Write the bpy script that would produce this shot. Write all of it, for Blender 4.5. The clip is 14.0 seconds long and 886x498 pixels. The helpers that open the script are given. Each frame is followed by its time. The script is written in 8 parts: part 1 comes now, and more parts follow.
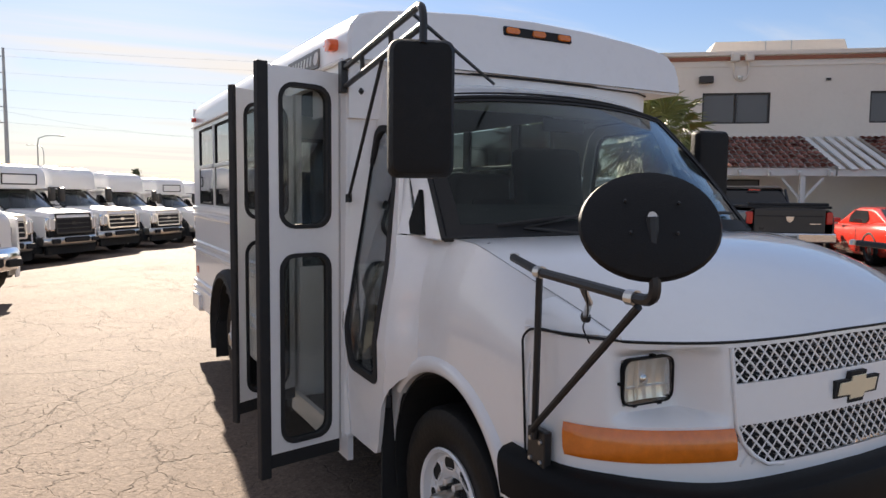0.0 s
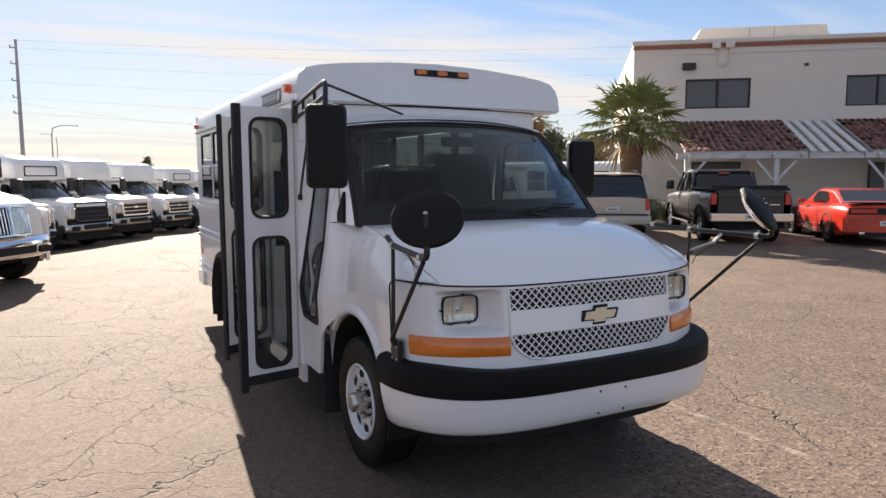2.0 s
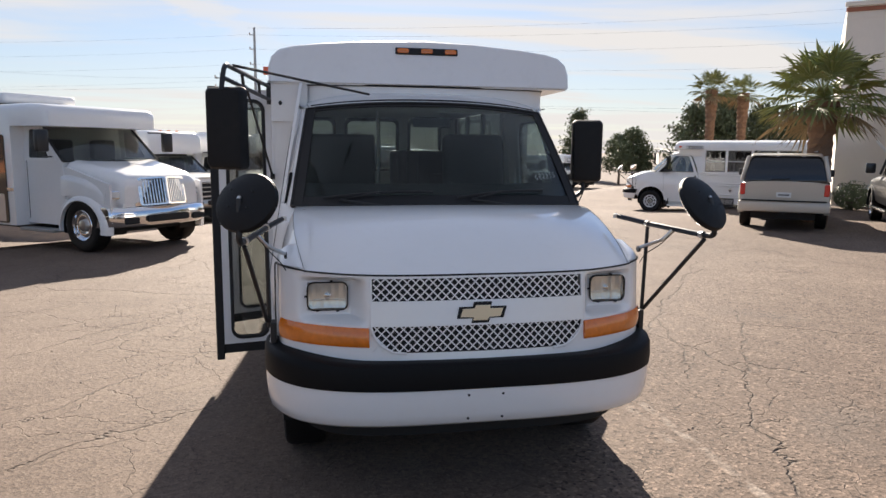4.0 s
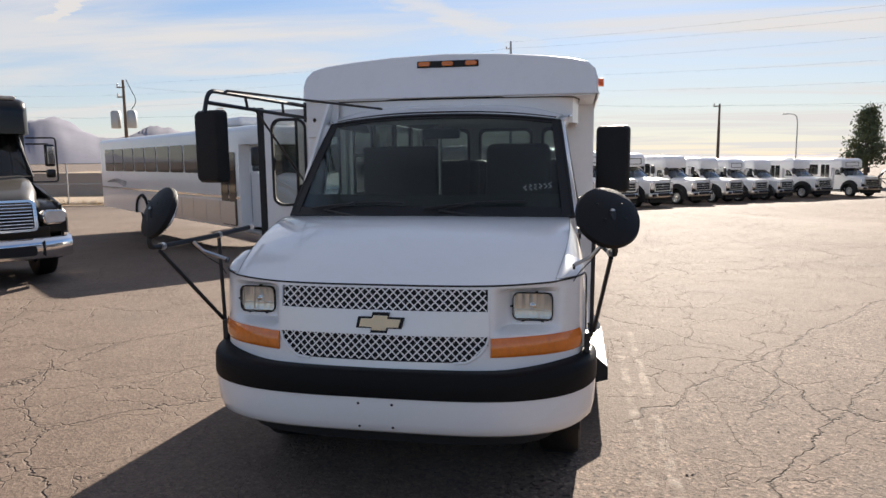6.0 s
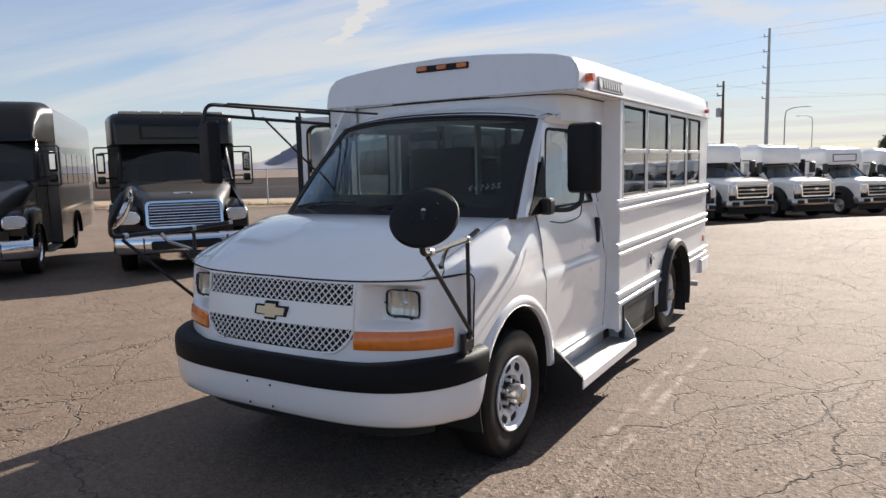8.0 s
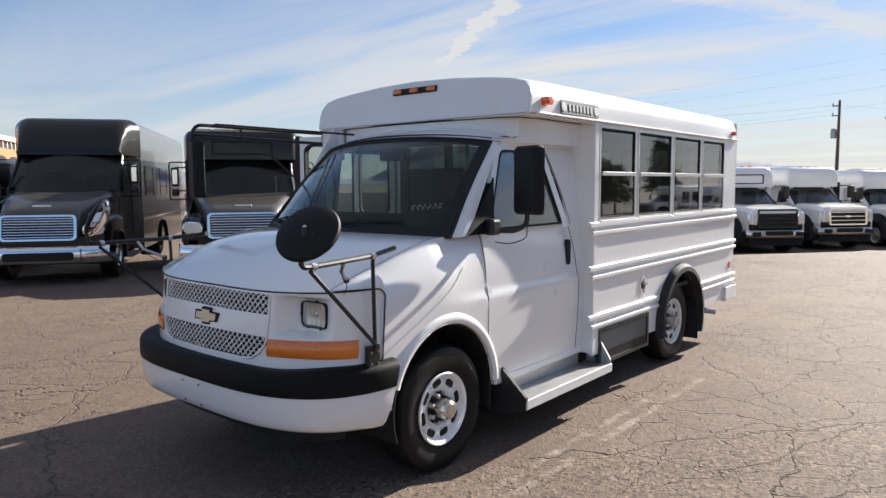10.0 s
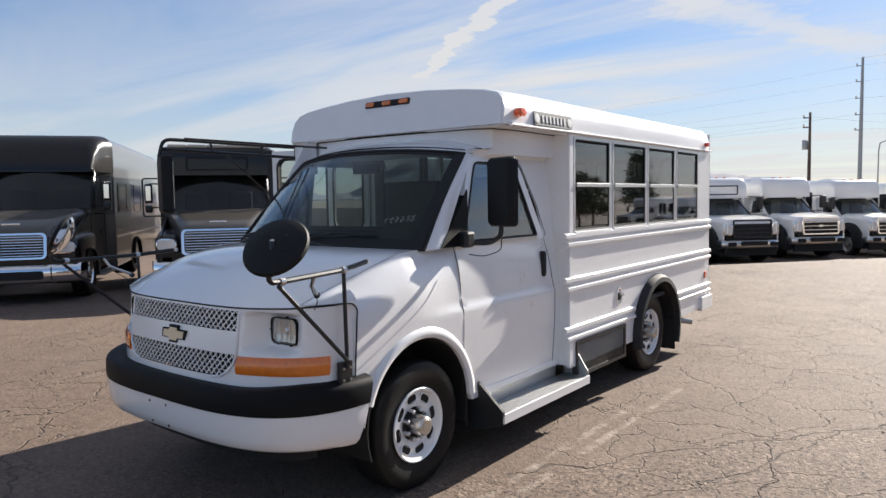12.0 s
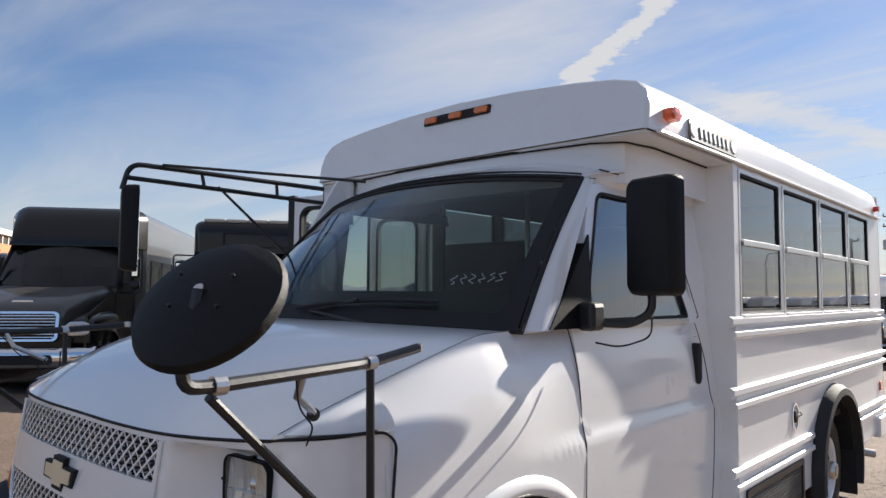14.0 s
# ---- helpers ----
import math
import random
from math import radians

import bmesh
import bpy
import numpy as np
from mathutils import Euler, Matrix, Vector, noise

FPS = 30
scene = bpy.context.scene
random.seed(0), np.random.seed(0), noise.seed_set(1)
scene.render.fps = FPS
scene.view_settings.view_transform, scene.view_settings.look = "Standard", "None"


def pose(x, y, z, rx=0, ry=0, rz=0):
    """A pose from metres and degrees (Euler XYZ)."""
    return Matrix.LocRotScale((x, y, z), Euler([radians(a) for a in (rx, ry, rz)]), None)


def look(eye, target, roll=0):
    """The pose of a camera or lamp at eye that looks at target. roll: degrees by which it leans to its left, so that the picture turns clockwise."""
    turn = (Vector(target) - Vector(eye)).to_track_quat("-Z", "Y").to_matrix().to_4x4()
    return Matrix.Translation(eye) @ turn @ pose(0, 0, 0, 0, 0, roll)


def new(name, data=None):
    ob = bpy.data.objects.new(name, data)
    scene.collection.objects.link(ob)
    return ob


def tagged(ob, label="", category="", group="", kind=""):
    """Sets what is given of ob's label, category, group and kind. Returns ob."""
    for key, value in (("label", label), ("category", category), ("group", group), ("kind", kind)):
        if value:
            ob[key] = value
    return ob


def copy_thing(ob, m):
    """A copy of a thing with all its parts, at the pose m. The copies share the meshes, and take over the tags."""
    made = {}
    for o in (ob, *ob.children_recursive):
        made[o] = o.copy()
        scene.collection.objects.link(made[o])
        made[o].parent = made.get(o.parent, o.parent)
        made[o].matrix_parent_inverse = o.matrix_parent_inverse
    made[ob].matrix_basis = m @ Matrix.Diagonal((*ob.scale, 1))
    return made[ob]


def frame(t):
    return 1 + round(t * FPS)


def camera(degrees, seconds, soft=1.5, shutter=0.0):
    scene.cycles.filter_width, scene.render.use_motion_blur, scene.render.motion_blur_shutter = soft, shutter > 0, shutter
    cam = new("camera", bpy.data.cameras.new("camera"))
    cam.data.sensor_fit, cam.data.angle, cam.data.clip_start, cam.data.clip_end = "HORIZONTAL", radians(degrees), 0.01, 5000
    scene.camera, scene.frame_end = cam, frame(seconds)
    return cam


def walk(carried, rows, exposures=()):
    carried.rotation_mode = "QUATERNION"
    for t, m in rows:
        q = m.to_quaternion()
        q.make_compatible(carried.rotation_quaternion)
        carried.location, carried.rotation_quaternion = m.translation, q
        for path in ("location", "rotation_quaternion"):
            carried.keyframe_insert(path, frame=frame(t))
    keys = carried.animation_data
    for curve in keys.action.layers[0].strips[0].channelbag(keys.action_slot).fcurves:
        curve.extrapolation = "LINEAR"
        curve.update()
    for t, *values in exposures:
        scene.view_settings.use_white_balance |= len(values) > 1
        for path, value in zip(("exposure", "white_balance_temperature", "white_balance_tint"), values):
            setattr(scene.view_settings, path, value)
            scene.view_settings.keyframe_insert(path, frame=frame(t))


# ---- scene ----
cam = camera(65.3, 14.0)
METRES, EYE, TILT, LEAN, TURN = 10.18, 1.664, 0.0, 0.0, -28.8
ROWS = [
    (0.0, 0.0, 0.0, 0.0, 0.05, -4.69, -0.59),
    (0.5, -0.001, -0.0446, 0.0042, -2.61, -6.89, 0.24),
    (1.0, 0.0092, -0.0861, 0.0071, -1.66, -7.79, 0.3),
    (1.5, 0.0224, -0.12, 0.0098, -3.11, -7.5, 0.19),
    (2.0, 0.0594, -0.1388, 0.0116, 0.89, -6.13, 0.13),
    (2.5, 0.0994, -0.1322, 0.0132, 3.99, -6.98, -0.78),
    (3.0, 0.1449, -0.1334, 0.014, 7.69, -7.8, -1.01),
    (3.5, 0.1828, -0.117, 0.015, 12.96, -8.3, -0.86),
    (6.0, 0.3748, -0.0128, 0.0177, 39.63, -7.43, 0.63),
    (6.5, 0.4049, 0.0178, 0.0176, 46.17, -7.75, 0.79),
    (7.0, 0.4421, 0.0489, 0.0171, 51.04, -7.64, 1.02),
    (7.5, 0.4709, 0.0841, 0.0157, 55.3, -7.33, 1.27),
    (8.0, 0.5054, 0.1226, 0.014, 60.11, -6.93, 1.36),
    (10.5, 0.5632, 0.2109, 0.0141, 68.8, -5.4, 0.24),
    (11.0, 0.5633, 0.211, 0.0142, 68.73, -5.67, 0.33),
    (11.5, 0.5639, 0.2106, 0.0138, 68.08, -5.18, 0.49),
    (12.0, 0.5589, 0.2131, 0.0127, 66.87, -4.19, 0.89),
    (12.5, 0.5233, 0.221, 0.0086, 65.83, -1.58, 1.16),
    (13.0, 0.4799, 0.2348, 0.0021, 69.19, 0.55, 1.62),
    (13.5, 0.4333, 0.251, -0.0023, 75.09, 2.09, 0.52),
    (14.0, 0.3817, 0.2663, -0.0063, 71.28, 3.77, -0.41),
]
walk(cam, [(t, pose(-2.32, -2.29, EYE, TILT, LEAN, TURN) @ pose(METRES * x, METRES * y, METRES * z, 90 + pitch, roll, yaw)) for t, x, y, z, yaw, pitch, roll in ROWS], [(0.0, 1.47, 7050, 13), (1.5, 1.43, 6900, 13), (3.5, 1.36, 6750, 12), (6.5, 1.2, 6600, 11), (8.0, 1.18, 6450, 10), (11.0, 1.23, 6300, 10), (14.0, 1.14, 6400, 11)])

# ---- world, sun ----
SUN_AZ, SUN_EL = 5.7, 25.5
sun_data = bpy.data.lights.new("sun", "SUN")
sun_data.energy, sun_data.angle, sun_data.color = 5.0, radians(0.6), (1.0, 0.92, 0.81)
sun_ob = new("sun", sun_data)
S_DIR = Vector((math.sin(radians(SUN_AZ)) * math.cos(radians(SUN_EL)), math.cos(radians(SUN_AZ)) * math.cos(radians(SUN_EL)), math.sin(radians(SUN_EL))))
sun_ob.matrix_world = look((0, 0, 30), Vector((0, 0, 30)) - S_DIR)


def nodes_of(tree):
    tree.nodes.clear()

    def add(kind, ins=None, **props):
        n = tree.nodes.new(kind)
        if "operation" in props:
            n.operation = props["operation"]
        if "use_clamp" in props:
            n.use_clamp = props["use_clamp"]
        if "data_type" in props:
            n.data_type = props["data_type"]
        if "interpolation_type" in props:
            n.interpolation_type = props["interpolation_type"]
        for k, v in (ins or {}).items():
            if isinstance(v, bpy.types.NodeSocket):
                tree.links.new(v, n.inputs[k])
            else:
                n.inputs[k].default_value = v
        return n
    return add


def math_node(add, op, a, b=0.0, clamp=False):
    return add("ShaderNodeMath", {0: a, 1: b}, operation=op, use_clamp=clamp).outputs[0]


def build_world():
    w = bpy.data.worlds.new("sky")
    scene.world = w
    w.use_nodes = True
    add = nodes_of(w.node_tree)
    sky = add("ShaderNodeTexSky")
    sky.sky_type, sky.sun_disc, sky.sun_elevation, sky.sun_rotation = "NISHITA", False, radians(SUN_EL), radians(SUN_AZ)
    sky.altitude, sky.air_density, sky.dust_density, sky.ozone_density = 600.0, 1.0, 0.3, 2.6
    lum = add("ShaderNodeVectorMath", {0: sky.outputs[0], 1: (0.3, 0.5, 0.2)}, operation="DOT_PRODUCT").outputs["Value"]
    blue = add("ShaderNodeVectorMath", {0: sky.outputs[0], "Scale": math_node(add, "DIVIDE", 1.0, math_node(add, "ADD", 1.0, math_node(add, "DIVIDE", lum, 13.0)))}, operation="SCALE").outputs[0]
    deep = add("ShaderNodeMapRange", {0: add("ShaderNodeSeparateXYZ", {0: add("ShaderNodeTexCoord").outputs["Generated"]}).outputs[2], 1: 0.40, 2: 0.95, 3: 0.96, 4: 0.9}).outputs[0]
    blue = add("ShaderNodeVectorMath", {0: blue, "Scale": deep}, operation="SCALE").outputs[0]
    blue = add("ShaderNodeVectorMath", {0: blue, 1: (1.04, 1.085, 1.18)}, operation="MULTIPLY").outputs[0]
    co = add("ShaderNodeTexCoord").outputs["Generated"]
    sep = add("ShaderNodeSeparateXYZ", {0: co}).outputs
    # a flat cloud deck: direction divided by its height
    up = math_node(add, "MAXIMUM", math_node(add, "ADD", sep[2], 0.06), 0.03)
    px, py = math_node(add, "DIVIDE", sep[0], up), math_node(add, "DIVIDE", sep[1], up)
    deck = add("ShaderNodeCombineXYZ", {0: px, 1: py, 2: 0.0}).outputs[0]
    turned = add("ShaderNodeMapping", {"Vector": deck, "Rotation": (0, 0, radians(38)), "Scale": (0.26, 0.85, 1.0)}).outputs[0]
    n1 = add("ShaderNodeTexNoise", {"Vector": turned, "Scale": 1.0, "Detail": 8.0, "Roughness": 0.56, "Distortion": 0.5}).outputs[0]
    n2 = add("ShaderNodeTexNoise", {"Vector": turned, "Scale": 0.33, "Detail": 2.0, "Roughness": 0.5}).outputs[0]
    near = add("ShaderNodeVectorMath", {0: co, 1: tuple(S_DIR)}, operation="DOT_PRODUCT").outputs["Value"]
    more = add("ShaderNodeMapRange", {0: near, 1: 0.55, 2: 0.95, 3: 0.0, 4: 0.075}).outputs[0]
    thin = add("ShaderNodeMapRange", {0: math_node(add, "ADD", more, math_node(add, "ADD", math_node(add, "MULTIPLY", n1, 0.7), math_node(add, "MULTIPLY", n2, 0.5))), 1: 0.59, 2: 0.79, 3: 0.0, 4: 0.8}, interpolation_type="SMOOTHSTEP").outputs[0]
    # more veil near the skyline and towards the sun
    low = add("ShaderNodeMapRange", {0: sep[2], 1: 0.0, 2: 0.26, 3: 0.75, 4: 0.0}, interpolation_type="SMOOTHSTEP").outputs[0]
    sunward = add("ShaderNodeVectorMath", {0: co, 1: tuple(S_DIR)}, operation="DOT_PRODUCT").outputs["Value"]
    glow = add("ShaderNodeMapRange", {0: sunward, 1: 0.35, 2: 1.0, 3: 0.0, 4: 1.0}, interpolation_type="SMOOTHSTEP").outputs[0]
    # thinner cloud in the high sky
    high = add("ShaderNodeMapRange", {0: sep[2], 1: 0.38, 2: 0.62, 3: 1.0, 4: 0.6}, interpolation_type="SMOOTHSTEP").outputs[0]
    thin = math_node(add, "MULTIPLY", thin, high)
    # one broken vapour trail and one broad old one
    wob = add("ShaderNodeTexNoise", {"Vector": deck, "Scale": 3.0, "Detail": 6.0, "Roughness": 0.66}).outputs[0]
    TR_A, TR_B = trail_line(TRAIL)
    OLD_A, OLD_B = trail_line(OLD_TRAIL)
    spread = math_node(add, "ADD", math_node(add, "MULTIPLY", px, OLD_A[0]), math_node(add, "ADD", math_node(add, "MULTIPLY", py, OLD_A[1]), OLD_A[2]))
    spread = math_node(add, "ABSOLUTE", math_node(add, "ADD", spread, math_node(add, "MULTIPLY", math_node(add, "SUBTRACT", wob, 0.5), 0.7)))
    old = math_node(add, "MULTIPLY", add("ShaderNodeMapRange", {0: spread, 1: 0.03, 2: 0.26, 3: 0.9, 4: 0.0}, interpolation_type="SMOOTHSTEP").outputs[0], add("ShaderNodeMapRange", {0: n1, 1: 0.3, 2: 0.55, 3: 0.45, 4: 1.0}).outputs[0])
    off = math_node(add, "ADD", math_node(add, "MULTIPLY", px, TR_A[0]), math_node(add, "ADD", math_node(add, "MULTIPLY", py, TR_A[1]), TR_A[2]))
    off = math_node(add, "ABSOLUTE", math_node(add, "ADD", off, math_node(add, "MULTIPLY", math_node(add, "SUBTRACT", wob, 0.5), 0.36)))
    along = math_node(add, "ADD", math_node(add, "MULTIPLY", px, TR_B[0]), math_node(add, "ADD", math_node(add, "MULTIPLY", py, TR_B[1]), TR_B[2]))
    ends = math_node(add, "MULTIPLY", add("ShaderNodeMapRange", {0: along, 1: -0.9, 2: -0.3, 3: 0.0, 4: 1.0}).outputs[0], add("ShaderNodeMapRange", {0: along, 1: 2.0, 2: 4.0, 3: 1.0, 4: 0.0}).outputs[0])
    trail = math_node(add, "MULTIPLY", add("ShaderNodeMapRange", {0: off, 1: 0.035, 2: 0.075, 3: 0.92, 4: 0.0}, interpolation_type="SMOOTHSTEP").outputs[0], ends)
    cover = math_node(add, "MAXIMUM", math_node(add, "MULTIPLY", thin, math_node(add, "ADD", 0.5, math_node(add, "MULTIPLY", glow, 0.65))), trail)
    until = math_node(add, "ADD", math_node(add, "MULTIPLY", px, OLD_B[0]), math_node(add, "ADD", math_node(add, "MULTIPLY", py, OLD_B[1]), OLD_B[2]))
    old = math_node(add, "MULTIPLY", old, add("ShaderNodeMapRange", {0: until, 1: 1.6, 2: 3.2, 3: 1.0, 4: 0.0}).outputs[0])
    old = math_node(add, "MULTIPLY", old, add("ShaderNodeMapRange", {0: until, 1: -0.1, 2: 0.5, 3: 0.0, 4: 1.0}).outputs[0])
    cover = math_node(add, "MAXIMUM", cover, old)
    # a thin white veil overhead, out of view, added to lighten the hood
    veil = add("ShaderNodeMapRange", {0: sep[2], 1: 0.42, 2: 0.72, 3: 0.0, 4: 0.34}, interpolation_type="SMOOTHSTEP").outputs[0]
    cover = math_node(add, "MAXIMUM", cover, math_node(add, "MULTIPLY", veil, math_node(add, "ADD", 0.55, math_node(add, "MULTIPLY", n1, 0.9))))
    cover = math_node(add, "MINIMUM", math_node(add, "ADD", cover, math_node(add, "MULTIPLY", low, 0.66)), 0.97)
    bright = math_node(add, "ADD", 5.5, math_node(add, "MULTIPLY", glow, 0.1))
    white = add("ShaderNodeVectorMath", {0: (1.0, 0.985, 0.97), "Scale": bright}, operation="SCALE").outputs[0]
    mix = add("ShaderNodeMix", {0: cover, 6: blue, 7: white}, data_type="RGBA").outputs[2]
    bg = add("ShaderNodeBackground", {"Color": mix, "Strength": SKY})
    add("ShaderNodeOutputWorld", {"Surface": bg.outputs[0]})


def trail_line(ends):
    """The vapour trail on the cloud deck: across it and along it, from two sky directions."""
    def deck(az, el):
        c = math.cos(radians(el))
        up = math.sin(radians(el)) + 0.06
        return Vector((math.sin(radians(az)) * c / up, math.cos(radians(az)) * c / up))
    a, b = deck(*ends[0]), deck(*ends[1])
    d = (b - a).normalized()
    n = Vector((-d.y, d.x))
    return (n.x, n.y, -n.dot(a)), (d.x, d.y, -d.dot(a))


SKY = 0.060
TRAIL = ((-38.5, 11.0), (-28.6, 19.5))
OLD_TRAIL = ((-26.5, 17.0), (-7.4, 10.0))
build_world()

# ---- materials ----
MATS = {}


def material(name, color, rough=0.5, metal=0.0, vary=0.06, scale=6.0, bump=0.0, bump_scale=40.0, spec=0.5, coat=0.0, dirt=0.0, transmission=0.0, emit=0.0, random=0.0, stretch=(1, 1, 1), ior=1.5):
    """A painted, plastic, metal, cloth or stone surface with grain at two scales, in object space."""
    m = bpy.data.materials.new(name)
    m.use_nodes = True
    add = nodes_of(m.node_tree)
    co = add("ShaderNodeMapping", {"Vector": add("ShaderNodeTexCoord").outputs["Object"], "Scale": stretch}).outputs[0]
    big = add("ShaderNodeTexNoise", {"Vector": co, "Scale": scale * 0.22, "Detail": 4.0, "Roughness": 0.6}).outputs[0]
    fine = add("ShaderNodeTexNoise", {"Vector": co, "Scale": scale * 5, "Detail": 6.0, "Roughness": 0.65}).outputs[0]
    tone = math_node(add, "ADD", math_node(add, "MULTIPLY", big, vary * 2.2), math_node(add, "MULTIPLY", fine, vary * 1.4))
    tone = math_node(add, "ADD", tone, 1.0 - vary * 1.8)
    if random:
        r = add("ShaderNodeObjectInfo").outputs["Random"]
        tone = math_node(add, "MULTIPLY", tone, math_node(add, "ADD", 1.0 - random, math_node(add, "MULTIPLY", r, random * 2)))
    col = add("ShaderNodeVectorMath", {0: tuple(color), "Scale": tone}, operation="SCALE").outputs[0]
    if dirt:
        spots = add("ShaderNodeTexNoise", {"Vector": co, "Scale": scale * 1.3, "Detail": 9.0, "Roughness": 0.72}).outputs[0]
        f = add("ShaderNodeMapRange", {0: spots, 1: 0.52, 2: 0.78, 3: 0.0, 4: dirt}).outputs[0]
        col = add("ShaderNodeMix", {0: f, 6: col, 7: (0.16, 0.13, 0.10, 1)}, data_type="RGBA").outputs[2]
    rg = math_node(add, "ADD", rough - 0.06, math_node(add, "MULTIPLY", big, 0.12), True)
    ins = {"Base Color": col, "Roughness": rg, "Metallic": metal, "Specular IOR Level": spec, "Coat Weight": coat, "Coat Roughness": 0.06, "Transmission Weight": transmission, "IOR": ior}
    if bump:
        h = add("ShaderNodeTexNoise", {"Vector": co, "Scale": bump_scale, "Detail": 5.0, "Roughness": 0.6}).outputs[0]
        ins["Normal"] = add("ShaderNodeBump", {"Height": h, "Strength": bump, "Distance": 0.01}).outputs[0]
    if emit:
        ins["Emission Color"], ins["Emission Strength"] = (*color, 1), emit
    b = add("ShaderNodeBsdfPrincipled", ins)
    add("ShaderNodeOutputMaterial", {"Surface": b.outputs[0]})
    MATS[name] = m
    return m


def glass_material(name, tint, clear, rough=0.02, gloss=0.06, rise=3.2):
    """A pane: clear tinted glass with a mirror gloss that grows at a slant."""
    m = bpy.data.materials.new(name)
    m.use_nodes = True
    add = nodes_of(m.node_tree)
    co = add("ShaderNodeTexCoord").outputs["Object"]
    haze = add("ShaderNodeTexNoise", {"Vector": co, "Scale": 3.0, "Detail": 6.0, "Roughness": 0.7}).outputs[0]
    t = add("ShaderNodeBsdfTransparent", {"Color": (*[math.sqrt(c * clear) for c in tint], 1)})
    d = add("ShaderNodeBsdfDiffuse", {"Color": (0.35, 0.33, 0.3, 1)})
    dust = add("ShaderNodeMixShader", {0: add("ShaderNodeMapRange", {0: haze, 1: 0.4, 2: 0.8, 3: 0.0, 4: 0.05}).outputs[0], 1: t.outputs[0], 2: d.outputs[0]})
    g = add("ShaderNodeBsdfGlossy", {"Color": (0.95, 0.97, 1, 1), "Roughness": rough})
    slant = add("ShaderNodeLayerWeight", {"Blend": 0.5}).outputs["Facing"]
    f = math_node(add, "ADD", gloss, math_node(add, "MULTIPLY", math_node(add, "POWER", slant, rise), 0.75))
    s = add("ShaderNodeMixShader", {0: f, 1: dust.outputs[0], 2: g.outputs[0]})
    add("ShaderNodeOutputMaterial", {"Surface": s.outputs[0]})
    MATS[name] = m
    return m


WHITE = material("white_paint", (0.85, 0.845, 0.84), 0.3, vary=0.02, coat=1.0, dirt=0.04)
BODYWHITE = material("white_body_paint", (0.83, 0.825, 0.82), 0.36, vary=0.03, coat=0.4, dirt=0.07, bump=0.02, bump_scale=4)
FARWHITE = material("white_gelcoat", (0.82, 0.81, 0.8), 0.3, vary=0.05, dirt=0.05, random=0.04, coat=0.7)
SEAM = material("seam_black", (0.012, 0.012, 0.013), 0.8)
RUBBER = material("black_rubber", (0.016, 0.016, 0.017), 0.75, vary=0.2, bump=0.2, bump_scale=80, dirt=0.12)
TYRE = material("tyre_rubber", (0.008, 0.008, 0.008), 0.5, vary=0.25, bump=0.25, bump_scale=60, dirt=0.02, spec=0.25)
BUMPER = material("black_bumper_plastic", (0.008, 0.008, 0.0085), 0.55, vary=0.15, bump=0.1, bump_scale=160, dirt=0.015, spec=0.13)
BLACKMETAL = material("black_powder_coat", (0.014, 0.014, 0.015), 0.42, vary=0.15, bump=0.08, bump_scale=120)
MIRRORBACK = material("black_mirror_housing", (0.009, 0.009, 0.0095), 0.55, vary=0.25, bump=0.25, bump_scale=220, spec=0.25, dirt=0.04)
CHROME = material("chrome", (0.86, 0.86, 0.87), 0.1, 1.0, vary=0.03)
DULLCHROME = material("worn_chrome", (0.62, 0.6, 0.57), 0.3, 1.0, vary=0.12)
ALU = material("brushed_aluminium", (0.6, 0.6, 0.6), 0.38, 1.0, vary=0.08, stretch=(1, 0.05, 1))
TREAD = material("tread_plate", (0.55, 0.55, 0.54), 0.42, 0.9, vary=0.12, bump=0.5, bump_scale=70, dirt=0.15)
MIRRORGLASS = material("mirror_glass", (0.9, 0.9, 0.92), 0.02, 1.0, vary=0.0)
AMBER = material("amber_lens", (0.74, 0.185, 0.013), 0.2, vary=0.4, spec=0.6, coat=0.7, scale=7)
REDLENS = material("red_lens", (0.6, 0.03, 0.02), 0.2, coat=0.6)
ORANGELAMP = material("orange_red_lamp_lens", (0.85, 0.13, 0.03), 0.2, coat=0.6)
HEADLAMP = material("headlamp_reflector", (0.95, 0.94, 0.9), 0.16, 0.6, vary=0.12, scale=14)
LENS = glass_material("lamp_lens", (0.95, 0.95, 0.92), 0.9)
HUBCAP = material("hub_cap_tan", (0.36, 0.31, 0.25), 0.4, 0.4, vary=0.2)
GOLD = material("gold_emblem", (0.85, 0.74, 0.52), 0.32, 0.2, vary=0.08)
WINDSHIELD = glass_material("windshield_glass", (0.72, 0.92, 0.88), 0.5, 0.02, 0.02, 4.6)
CABGLASS = glass_material("clear_side_glass", (0.85, 0.9, 0.88), 0.72)
QUARTERGLASS = glass_material("sky_lit_side_glass", (0.85, 0.9, 0.88), 0.4, 0.03, 0.14, 3.0)
DOORGLASS = glass_material("door_leaf_glass", (0.85, 0.9, 0.88), 0.55, 0.02, 0.04, 4.5)
TRUCKGLASS = glass_material("truck_windshield_glass", (0.78, 0.86, 0.82), 0.4, 0.03, 0.03, 4.2)
TINT = glass_material("tinted_glass", (0.8, 0.84, 0.86), 0.2)
DARKTINT = glass_material("dark_tinted_glass", (0.7, 0.74, 0.74), 0.3, 0.03, 0.03, 4.0)
SEATGREY = material("grey_vinyl", (0.035, 0.037, 0.038), 0.6, vary=0.1, bump=0.15, bump_scale=60)
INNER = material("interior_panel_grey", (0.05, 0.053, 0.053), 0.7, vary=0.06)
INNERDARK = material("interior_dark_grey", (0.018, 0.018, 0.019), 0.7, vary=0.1)
